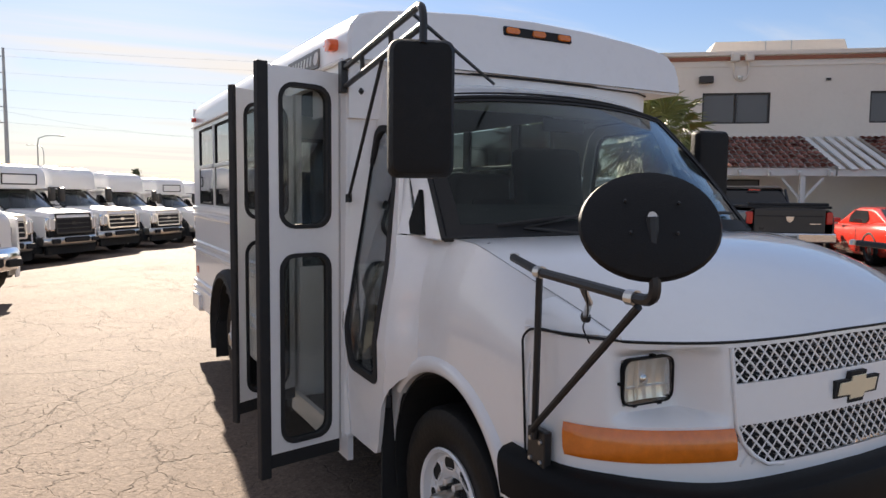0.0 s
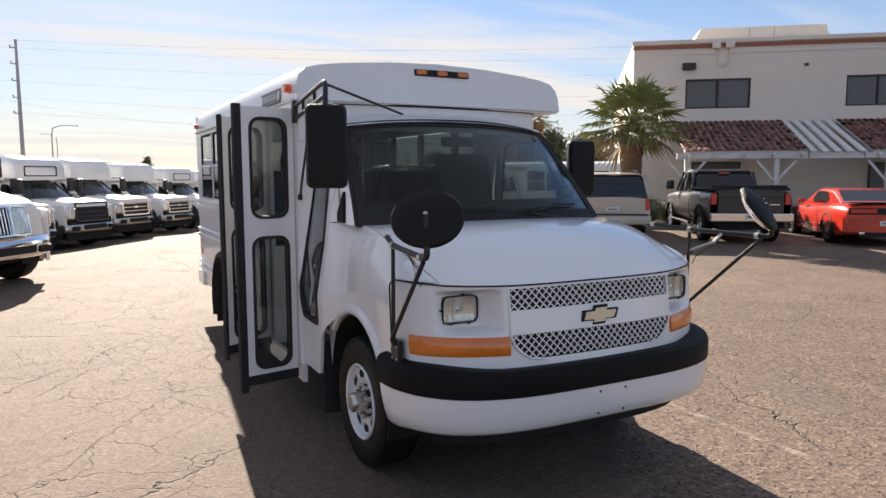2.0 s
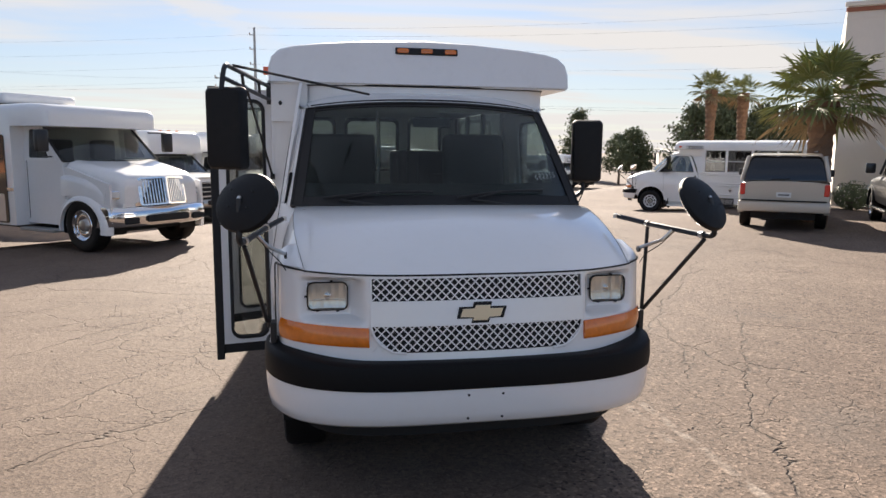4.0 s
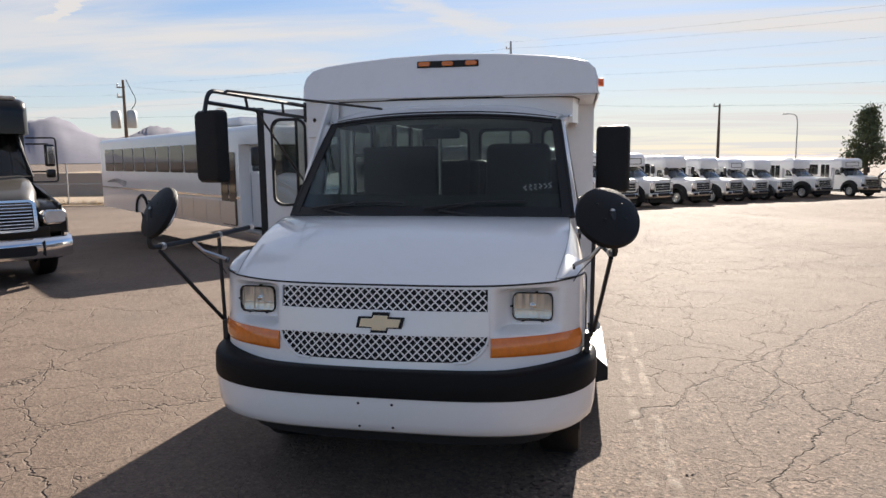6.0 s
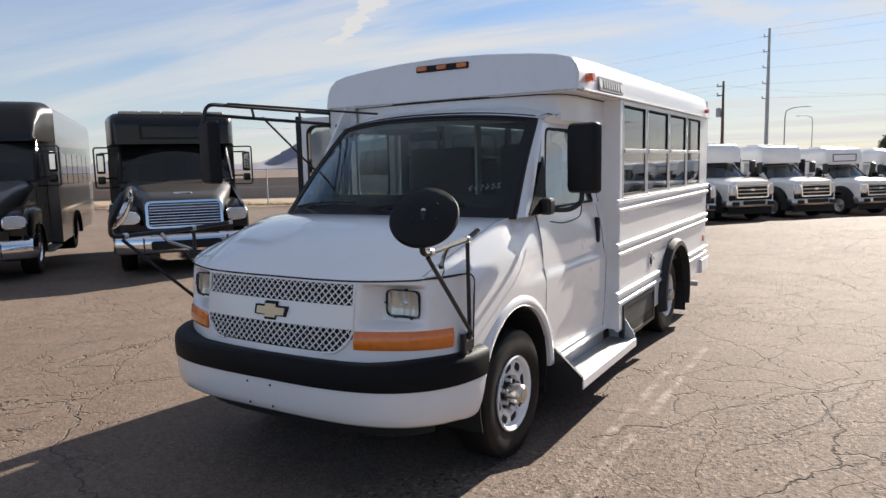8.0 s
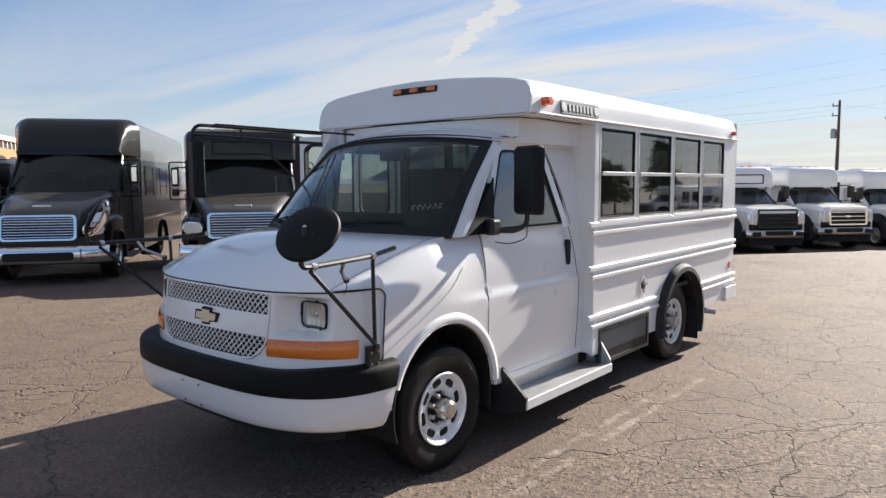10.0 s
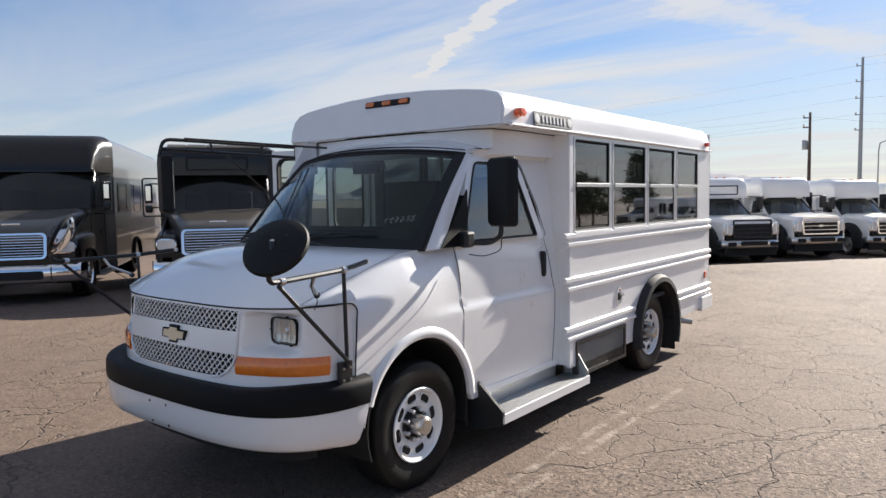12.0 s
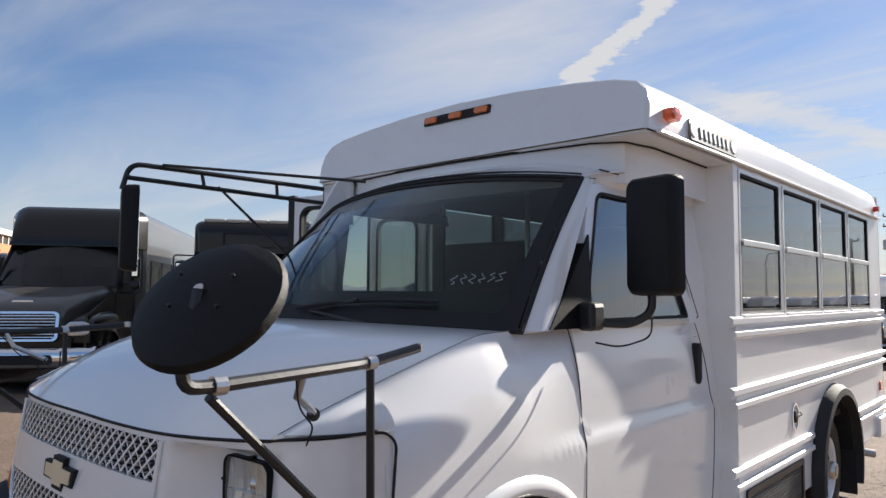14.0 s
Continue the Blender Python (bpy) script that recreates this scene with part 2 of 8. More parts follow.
FLOORRUB = material("ribbed_floor_rubber", (0.045, 0.045, 0.05), 0.75, vary=0.15, dirt=0.2)
UNDER = material("underbody_black", (0.01, 0.01, 0.01), 0.85, vary=0.3)
FARLENS = material("smoked_headlamp", (0.75, 0.75, 0.74), 0.25, 0.35, vary=0.3, scale=14)
# dust plus the hood's brown sky reflection, both put into the colour
HOODBLACK = material("dusty_sheen_hood_black", (0.055, 0.047, 0.038), 0.42, vary=0.12, scale=2.0, coat=0.6, dirt=0.1)
BLACKPAINT = material("black_gloss_paint", (0.009, 0.008, 0.0075), 0.3, vary=0.2, coat=0.35, dirt=0.04, spec=0.3)
SMOKESIDE = material("smoke_grey_metallic", (0.17, 0.16, 0.155), 0.22, 0.5, vary=0.12, scale=1.5, coat=0.4)
SILVER = material("silver_stainless_siding", (0.62, 0.61, 0.6), 0.3, 0.75, vary=0.1, scale=2)
REDCAR = material("red_car_paint", (0.55, 0.035, 0.02), 0.22, vary=0.04, coat=0.9)
GREYCAR = material("charcoal_car_paint", (0.02, 0.02, 0.022), 0.3, vary=0.04, coat=0.35)
TANCAR = material("beige_car_paint", (0.52, 0.46, 0.38), 0.3, vary=0.04, coat=0.6)
STUCCO = material("beige_stucco", (0.76, 0.69, 0.61), 0.9, vary=0.05, bump=0.3, bump_scale=45, dirt=0.06, scale=1.5)
STUCCOTRIM = material("rust_trim_paint", (0.32, 0.12, 0.07), 0.8, vary=0.08)
WHITEWOOD = material("white_painted_timber", (0.72, 0.7, 0.67), 0.65, vary=0.05)
CLAY = material("clay_roof_tile", (0.32, 0.125, 0.09), 0.8, vary=0.15, random=0.12, dirt=0.1)
WINDARK = material("screened_window", (0.11, 0.11, 0.11), 0.35, vary=0.08, spec=0.6)
BRONZE = material("dark_bronze_frame", (0.035, 0.03, 0.027), 0.5)
BARK = material("palm_bark", (0.2, 0.12, 0.075), 0.95, vary=0.3, bump=0.6, bump_scale=14, stretch=(1, 1, 2.5))
FROND = material("palm_frond", (0.2, 0.22, 0.075), 0.5, vary=0.3, random=0.2, scale=4)
DRYFROND = material("dry_palm_frond", (0.3, 0.22, 0.12), 0.8, vary=0.3)
LEAF = material("tree_leaf", (0.105, 0.125, 0.06), 0.7, vary=0.4, scale=2)
POLEWOOD = material("weathered_pole_wood", (0.12, 0.09, 0.07), 0.9, vary=0.25)
GALV = material("galvanised_steel", (0.42, 0.43, 0.43), 0.5, 0.7, vary=0.1)
# blue-grey haze of the distance is put into the rock colour
MOUNTAIN = material("hazed_desert_rock", (0.2, 0.195, 0.235), 1.0, vary=0.2, scale=0.02)
DESERT = material("dry_earth", (0.36, 0.27, 0.18), 1.0, vary=0.25, scale=0.6)
BLOCK = material("block_wall_grey", (0.34, 0.3, 0.26), 0.95, vary=0.12, scale=1.5)
PLATEWHITE = material("plate_white", (0.7, 0.7, 0.68), 0.5)
MARK = material("chalk_marking", (0.36, 0.4, 0.4), 0.9)
SIGNGREY = material("sign_grey", (0.18, 0.18, 0.17), 0.5, vary=0.08)
PINKTAN = material("orange_tan_wall", (0.5, 0.205, 0.10), 0.9, vary=0.06)

# ---- geometry helpers ----


def part(name, bm, mat, parent=None, label="", smooth=False, fix=True):
    if fix:
        bmesh.ops.recalc_face_normals(bm, faces=bm.faces)
    me = bpy.data.meshes.new(name)
    bm.to_mesh(me)
    bm.free()
    me.materials.append(mat)
    if smooth:
        me.polygons.foreach_set("use_smooth", [True] * len(me.polygons))
        me.set_sharp_from_angle(angle=radians(38))
    ob = new(name, me)
    ob.parent = parent
    return tagged(ob, label)


def share(name, me, parent, m, label=""):
    ob = new(name, me)
    ob.parent = parent
    ob.matrix_basis = m
    return tagged(ob, label)


def thing(name, label, category, m=None, group="", kind=""):
    e = new(name)
    e.empty_display_size = 0.1
    if m is not None:
        e.matrix_basis = m
    return tagged(e, label, category, group, kind)


def box(bm, x0, x1, y0, y1, z0, z1, bevel=0.0, m=None, seg=2):
    vs = [bm.verts.new((x, y, z)) for z in (z0, z1) for y in (y0, y1) for x in (x0, x1)]
    fs = [bm.faces.new([vs[i] for i in f]) for f in ((0, 2, 3, 1), (4, 5, 7, 6), (0, 1, 5, 4), (2, 6, 7, 3), (0, 4, 6, 2), (1, 3, 7, 5))]
    if bevel:
        es = list({e for f in fs for e in f.edges})
        r = bmesh.ops.bevel(bm, geom=es, offset=bevel, segments=seg, affect="EDGES", profile=0.5)
        vs = list({v for f in r["faces"] for v in f.verts} | {v for v in vs if v.is_valid})
    if m is not None:
        bmesh.ops.transform(bm, matrix=m, verts=[v for v in vs if v.is_valid])
    return bm


def boxed(*a, **k):
    return box(bmesh.new(), *a, **k)


def sheet(bm, rows, closed=False):
    """Quads between rows of points."""
    vv = [[bm.verts.new(p) for p in r] for r in rows]
    for a, b in zip(vv, vv[1:]):
        n = len(a)
        for i in range(n if closed else n - 1):
            j = (i + 1) % n
            bm.faces.new((a[i], a[j], b[j], b[i]))
    return vv


def skin(rows, t=0.012, closed=False):
    """A sheet with thickness, laid inwards."""
    bm = bmesh.new()
    sheet(bm, rows, closed)
    bmesh.ops.remove_doubles(bm, verts=bm.verts, dist=0.0004)
    bmesh.ops.recalc_face_normals(bm, faces=bm.faces)
    bmesh.ops.solidify(bm, geom=list(bm.faces), thickness=t)
    return bm


def bent(pts, rad=0.05, n=5):
    """A polyline with its corners rounded."""
    pts = [Vector(p) for p in pts]
    out = [pts[0]]
    for a, b, c in zip(pts, pts[1:], pts[2:]):
        u, v = (a - b), (c - b)
        r = min(rad, u.length * 0.45, v.length * 0.45)
        p, q = b + u.normalized() * r, b + v.normalized() * r
        for i in range(n + 1):
            t = i / n
            out.append(p * (1 - t) ** 2 + b * 2 * t * (1 - t) + q * t * t)
    return out + [pts[-1]]


def tube(bm, pts, r, n=8, cap=True):
    pts = [Vector(p) for p in pts]
    rings = []
    up = None
    for i, p in enumerate(pts):
        d = (pts[min(i + 1, len(pts) - 1)] - pts[max(i - 1, 0)]).normalized()
        if up is None:
            up = d.orthogonal().normalized()
        up = (up - d * up.dot(d)).normalized()
        side = d.cross(up)
        rr = r[i] if isinstance(r, (list, tuple)) else r
        rings.append([p + (up * math.cos(2 * math.pi * k / n) + side * math.sin(2 * math.pi * k / n)) * rr for k in range(n)])
    vv = sheet(bm, rings, True)
    if cap:
        bm.faces.new(vv[0])
        bm.faces.new(vv[-1][::-1])
    return bm


def tubed(pts, r, n=8, rad=0.0):
    return tube(bmesh.new(), bent(pts, rad) if rad else pts, r, n)


def lathe(bm, prof, m=None, n=24, cap=True):
    """Turns a profile of (radius, height) about the local z."""
    m = m or Matrix()
    rows = [[m @ Vector((r * math.cos(2 * math.pi * k / n), r * math.sin(2 * math.pi * k / n), h)) for k in range(n)] for r, h in prof]
    vv = sheet(bm, rows, True)
    if cap:
        bm.faces.new(vv[0])
        bm.faces.new(vv[-1])
    return bm


def lathed(prof, m=None, n=24, cap=True):
    return lathe(bmesh.new(), prof, m, n, cap)


def rrect(w, h, r, n=5, cx=0.0, cy=0.0):
    """A rounded rectangle's outline; r one radius or four (from top right, counter-clockwise)."""
    rs = r if isinstance(r, (list, tuple)) else (r,) * 4
    out = []
    for k, (sx, sy) in enumerate(((1, 1), (-1, 1), (-1, -1), (1, -1))):
        q = max(rs[k], 0.0005)
        for i in range(n + 1):
            a = radians(90 * k + 90 * i / n)
            out.append((cx + sx * (w / 2 - q) + q * math.cos(a), cy + sy * (h / 2 - q) + q * math.sin(a)))
    return out


def prism(bm, pts, m, d0, d1):
    """An outline in the local xy plane, extruded from local z d0 to d1."""
    a = [bm.verts.new(m @ Vector((x, y, d0))) for x, y in pts]
    b = [bm.verts.new(m @ Vector((x, y, d1))) for x, y in pts]
    n = len(pts)
    bm.faces.new(a[::-1])
    bm.faces.new(b)
    for i in range(n):
        bm.faces.new((a[i], a[(i + 1) % n], b[(i + 1) % n], b[i]))
    return bm


def prismed(pts, m, d0, d1, bevel=0.0):
    bm = prism(bmesh.new(), pts, m, d0, d1)
    if bevel:
        caps = [f for f in bm.faces if len(f.verts) == len(pts)]
        bmesh.ops.bevel(bm, geom=list({e for f in caps for e in f.edges}), offset=bevel, segments=2, affect="EDGES", profile=0.5)
    return bm


def ringed(outer, inner, m, d0, d1, bm=None):
    """A flat ring between two outlines of the same count, with depth."""
    bm = bm or bmesh.new()
    rows = [[m @ Vector((x, y, d)) for x, y in o] for o, d in ((outer, d0), (outer, d1), (inner, d1), (inner, d0), (outer, d0))]
    vv = sheet(bm, rows[:4], True)
    a, b = vv[3], vv[0]
    n = len(a)
    for i in range(n):
        bm.faces.new((a[i], a[(i + 1) % n], b[(i + 1) % n], b[i]))
    return bm


def plane(origin, u, v):
    """Local x along u, local y along v, local z = u x v."""
    u, v = Vector(u).normalized(), Vector(v).normalized()
    w = u.cross(v)
    m = Matrix((u, v, w)).transposed().to_4x4()
    m.translation = origin
    return m


def spline(keys, t):
    """Smooth value between (t, value) keys."""
    if t <= keys[0][0]:
        return keys[0][1]
    for (a, x), (b, y) in zip(keys, keys[1:]):
        if t <= b:
            f = (t - a) / (b - a)
            i = keys.index((a, x))
            m0 = (y - keys[i - 1][1]) / (b - keys[i - 1][0]) if i > 0 else (y - x) / (b - a)
            m1 = (keys[i + 2][1] - x) / (keys[i + 2][0] - a) if i + 2 < len(keys) else (y - x) / (b - a)
            h = b - a
            return (2 * f ** 3 - 3 * f ** 2 + 1) * x + (f ** 3 - 2 * f ** 2 + f) * h * m0 + (3 * f ** 2 - 2 * f ** 3) * y + (f ** 3 - f ** 2) * h * m1
    return keys[-1][1]


def lerp(a, b, t):
    return a + (b - a) * t


RIGHTWARD = plane((0, 0, 0), (0, 1, 0), (0, 0, 1))   # local x = world y, local y = world z, local z = world x
AXLE_L = plane((0, 0, 0), (0, 1, 0), (0, 0, 1))
AXLE_R = plane((0, 0, 0), (0, -1, 0), (0, 0, 1))


def make_wheel(parent, at, out, r=0.385, w=0.24, rim_mat=None, slots=8, hub_mat=None, far=False, rim_r=0.222):
    """A wheel whose outer side faces x = out; at is the centre of the outer tyre wall."""
    m = Matrix.Translation(at) @ (AXLE_L if out > 0 else AXLE_R)
    rim_mat, hub_mat = rim_mat or WHITE, hub_mat or DULLCHROME
    n = 20 if far else 40
    e = new("wheel")
    e.parent = parent
    e.empty_display_size = 0.1
    k = rim_r
    part("tyre", lathed([(k, -w * 0.9), (r * 0.86, -w), (r * 0.96, -w * 0.97), (r, -w * 0.86), (r, -w * 0.5), (r, -w * 0.14), (r * 0.965, -w * 0.03), (r * 0.9, 0.004), (r * 0.8, 0.008), (r * 0.7, -0.004), (k + 0.008, -0.014), (k, -0.02)], m, n, False), TYRE, e, smooth=True)
    part("rim", lathed([(k + 0.004, -0.02), (k + 0.012, -0.004), (k + 0.004, 0.004), (k - 0.01, -0.004), (k - 0.022, -0.035), (k - 0.04, -0.045), (k * 0.66, -0.032), (k * 0.52, -0.045), (k * 0.46, -0.05), (0.02, -0.05)], m, n, False), rim_mat, e, smooth=True)
    if far:
        part("hub", lathed([(k * 0.42, -0.05), (k * 0.36, 0.0), (k * 0.2, 0.012), (0.01, 0.014)], m, 12), hub_mat, e, smooth=True)
        return e
    part("hub", lathed([(0.064, -0.05), (0.063, 0.0), (0.061, 0.03), (0.058, 0.05), (0.05, 0.058), (0.01, 0.059)], m, 28), hub_mat, e, "dull chrome hub with a tan cap", smooth=True)
    part("cap", lathed([(0.044, 0.056), (0.04, 0.061), (0.005, 0.0615)], m, 20), HUBCAP, e, smooth=True)
    # flat black disc: shade between hub and nuts put into its colour
    part("hub_recess", lathed([(0.104, -0.049), (0.104, -0.044), (0.01, -0.0435)], m, 24), UNDER, e)
    for i in range(8):
        a = 2 * math.pi * (i + 0.5) / 8
        c = Vector((0.094 * math.cos(a), 0.092 * math.sin(a), -0.05))
        part("lug_nut", lathed([(0.017, 0), (0.016, 0.04), (0.006, 0.046)], m @ Matrix.Translation(c), 6), hub_mat, e)
    for i in range(slots):
        a = 2 * math.pi * i / slots + 0.2
        q = m @ Matrix.Rotation(a, 4, "Z") @ Matrix.Translation((k * 0.745, 0, -0.034))
        part("slot", ringed([(x * 1.22, y * 1.16) for x, y in rrect(0.051, 0.086, 0.024)], rrect(0.051, 0.086, 0.024), q, -0.012, 0.0045), rim_mat, e, smooth=True)
        # solid black plug carries the shade of an open slot
        part("slot_hole", prismed(rrect(0.0515, 0.0865, 0.024), q, -0.012, 0.0015), UNDER, e)
    return e

# ---- ground ----


def ground_material():
    m = bpy.data.materials.new("old_asphalt")
    m.use_nodes = True
    add = nodes_of(m.node_tree)
    co = add("ShaderNodeTexCoord").outputs["Object"]
    warp = add("ShaderNodeTexNoise", {"Vector": co, "Scale": 1.6, "Detail": 4.0, "Roughness": 0.6}).outputs["Color"]
    wv = add("ShaderNodeVectorMath", {0: add("ShaderNodeVectorMath", {0: warp, 1: (0.5, 0.5, 0.5)}, operation="SUBTRACT").outputs[0], "Scale": 0.5}, operation="SCALE").outputs[0]
    wco = add("ShaderNodeVectorMath", {0: co, 1: wv}, operation="ADD").outputs[0]
    big = add("ShaderNodeTexNoise", {"Vector": co, "Scale": 0.16, "Detail": 5.0, "Roughness": 0.6}).outputs[0]
    mid = add("ShaderNodeTexNoise", {"Vector": co, "Scale": 1.3, "Detail": 5.0, "Roughness": 0.65}).outputs[0]
    stones = add("ShaderNodeTexVoronoi", {"Vector": co, "Scale": 48.0}, )
    grit = add("ShaderNodeTexNoise", {"Vector": co, "Scale": 95.0, "Detail": 3.0, "Roughness": 0.7}).outputs[0]
    # crack nets at two sizes, broken up by noise
    def net(scale, width, lo, hi, seed):
        v = add("ShaderNodeTexVoronoi", {"Vector": wco, "Scale": scale})
        v.feature = "DISTANCE_TO_EDGE"
        gate = add("ShaderNodeTexNoise", {"Vector": add("ShaderNodeVectorMath", {0: co, 1: (seed, seed, 0)}, operation="ADD").outputs[0], "Scale": 0.42, "Detail": 3.0}).outputs[0]
        g = add("ShaderNodeMapRange", {0: gate, 1: lo, 2: hi, 3: 0.0, 4: 1.0}).outputs[0]
        c = add("ShaderNodeMapRange", {0: v.outputs["Distance"], 1: 0.0, 2: width, 3: 1.0, 4: 0.0}).outputs[0]
        return math_node(add, "MULTIPLY", c, g)
    # one side of the long seam is a coarser lift of asphalt, its fines worn out
    flat = add("ShaderNodeSeparateXYZ", {0: co}).outputs
    (ax, ay), (bx, by), _ = SEAMS[0]
    ln = math.hypot(bx - ax, by - ay)
    nx, ny = (by - ay) / ln, -(bx - ax) / ln
    side = math_node(add, "ADD", math_node(add, "ADD", math_node(add, "MULTIPLY", flat[0], nx), math_node(add, "MULTIPLY", flat[1], ny)), -(nx * ax + ny * ay))
    zone = add("ShaderNodeMapRange", {0: math_node(add, "ADD", side, math_node(add, "MULTIPLY", math_node(add, "SUBTRACT", mid, 0.5), 0.5)), 1: -0.12, 2: 0.16, 3: 0.25, 4: 1.0}, interpolation_type="SMOOTHSTEP").outputs[0]
    fewer = math_node(add, "SUBTRACT", 1.0, math_node(add, "MULTIPLY", zone, 0.55))
    cracks = math_node(add, "MAXIMUM", net(0.33, 0.0030, 0.42, 0.48, 3.0), math_node(add, "MULTIPLY", fewer, math_node(add, "MAXIMUM", math_node(add, "MULTIPLY", net(1.55, 0.0095, 0.44, 0.54, 11.0), 0.8), math_node(add, "MULTIPLY", net(4.6, 0.017, 0.50, 0.60, 29.0), 0.5))))
    # long paving seams
    sw = add("ShaderNodeSeparateXYZ", {0: wco}).outputs
    for (ax, ay), (bx, by), width in SEAMS:
        dx, dy = bx - ax, by - ay
        ln = math.hypot(dx, dy)
        nx, ny, tx, ty = -dy / ln, dx / ln, dx / ln, dy / ln
        off = math_node(add, "ABSOLUTE", math_node(add, "ADD", math_node(add, "ADD", math_node(add, "MULTIPLY", sw[0], nx), math_node(add, "MULTIPLY", sw[1], ny)), -(nx * ax + ny * ay)))
        run = math_node(add, "ADD", math_node(add, "ADD", math_node(add, "MULTIPLY", sw[0], tx), math_node(add, "MULTIPLY", sw[1], ty)), -(tx * ax + ty * ay))
        line = math_node(add, "MULTIPLY", add("ShaderNodeMapRange", {0: off, 1: width * 0.4, 2: width, 3: 0.75, 4: 0.0}).outputs[0], math_node(add, "MULTIPLY", math_node(add, "GREATER_THAN", run, 0.0), math_node(add, "LESS_THAN", run, ln)))
        cracks = math_node(add, "MAXIMUM", cracks, line)
    ramp = add("ShaderNodeMapRange", {0: math_node(add, "ADD", math_node(add, "MULTIPLY", big, 0.6), math_node(add, "MULTIPLY", mid, 0.4)), 1: 0.36, 2: 0.66, 3: 0.0, 4: 1.0}).outputs[0]
    base = add("ShaderNodeMix", {0: ramp, 6: (0.126, 0.090, 0.068, 1), 7: (0.180, 0.133, 0.102, 1)}, data_type="RGBA").outputs[2]
    # stones: most near the mean, a few pale, a few dark pits between them
    pick = add("ShaderNodeSeparateColor", {0: stones.outputs["Color"]}).outputs[0]
    spread = math_node(add, "ADD", 0.3, math_node(add, "MULTIPLY", zone, 0.4))
    st = math_node(add, "ADD", 1.05, math_node(add, "MULTIPLY", math_node(add, "SUBTRACT", pick, 0.5), spread))
    pale = add("ShaderNodeMapRange", {0: pick, 1: 0.90, 2: 0.94, 3: 0.0, 4: 0.4}).outputs[0]
    pits = add("ShaderNodeMapRange", {0: pick, 1: 0.07, 2: 0.11, 3: 0.3, 4: 0.0}).outputs[0]
    st = math_node(add, "ADD", st, math_node(add, "MULTIPLY", zone, math_node(add, "SUBTRACT", pale, pits)))
    gr = add("ShaderNodeMapRange", {0: grit, 1: 0.3, 2: 0.7, 3: 0.66, 4: 1.32}).outputs[0]
    col = add("ShaderNodeVectorMath", {0: base, "Scale": math_node(add, "MULTIPLY", st, gr)}, operation="SCALE").outputs[0]
    col = add("ShaderNodeMix", {0: math_node(add, "MULTIPLY", cracks, 0.72), 6: col, 7: (0.055, 0.045, 0.036, 1)}, data_type="RGBA").outputs[2]
    # remains of old painted bay lines
    worn = add("ShaderNodeMapRange", {0: add("ShaderNodeTexNoise", {"Vector": co, "Scale": 3.5, "Detail": 7.0, "Roughness": 0.75}).outputs[0], 1: 0.47, 2: 0.66, 3: 0.0, 4: 0.42}).outputs[0]
    for x0, ya, yb in ((1.54, -1.2, 3.2), (1.40, -0.4, 2.4)):
        off = math_node(add, "ABSOLUTE", math_node(add, "ADD", flat[0], -x0))
        band = math_node(add, "MULTIPLY", add("ShaderNodeMapRange", {0: off, 1: 0.02, 2: 0.045, 3: 1.0, 4: 0.0}).outputs[0], math_node(add, "MULTIPLY", math_node(add, "GREATER_THAN", flat[1], ya), math_node(add, "LESS_THAN", flat[1], yb)))
        col = add("ShaderNodeMix", {0: math_node(add, "MULTIPLY", band, worn), 6: col, 7: (0.6, 0.52, 0.44, 1)}, data_type="RGBA").outputs[2]
    oil = add("ShaderNodeTexNoise", {"Vector": co, "Scale": 0.55, "Detail": 3.0, "Roughness": 0.4, "Distortion": 0.3}).outputs[0]
    col = add("ShaderNodeMix", {0: add("ShaderNodeMapRange", {0: oil, 1: 0.62, 2: 0.76, 3: 0.0, 4: 0.45}).outputs[0], 6: col, 7: (0.12, 0.1, 0.085, 1)}, data_type="RGBA").outputs[2]
    h = math_node(add, "SUBTRACT", math_node(add, "ADD", math_node(add, "MULTIPLY", stones.outputs["Distance"], 0.35), math_node(add, "MULTIPLY", grit, 0.4)), math_node(add, "MULTIPLY", cracks, 2.2))
    nrm = add("ShaderNodeBump", {"Height": h, "Strength": math_node(add, "ADD", 0.55, math_node(add, "MULTIPLY", zone, 0.15)), "Distance": 0.014}).outputs[0]
    b = add("ShaderNodeBsdfPrincipled", {"Base Color": col, "Roughness": 0.84, "Specular IOR Level": 0.27, "Normal": nrm})
    add("ShaderNodeOutputMaterial", {"Surface": b.outputs[0]})
    return m


SEAMS = (((1.35, 0.55), (5.68, 6.52), 0.014), ((1.2, 4.0), (2.65, 2.44), 0.010), ((2.73, 0.83), (4.11, 2.98), 0.010), ((-2.89, 2.56), (-1.35, 4.37), 0.010), ((3.03, 2.94), (2.22, 0.69), 0.010), ((-2.23, 1.6), (-2.72, 0.74), 0.010), ((-3.71, -0.03), (-3.64, 2.23), 0.010))
ASPHALT = ground_material()
YARD = pose(0, 0, 0, 0, 0, -39)


def smooth01(a, b, x):
    t = min(max((x - a) / (b - a), 0.0), 1.0)
    return t * t * (3 - 2 * t)


def fall(u, v):
    """The yard's gentle fall for drainage, in the yard's own directions."""
    return -0.45 * smooth01(10.0, 15.0, -u) - 0.8 * min(max((v - 18.0) / 27.0, 0.0), 1.0) * smooth01(2.0, 12.0, -u) - 0.35 * smooth01(15.0, 24.0, v) * smooth01(-1.0, 3.0, -u) * smooth01(6.0, 10.0, u + 16.0)


def place(u, v, turn=0.0, lift=0.0):
    """A pose on the yard's ground; a vehicle's nose points to -y before the turn."""
    return YARD @ pose(u, v, fall(u, v) + lift, 0, 0, turn)


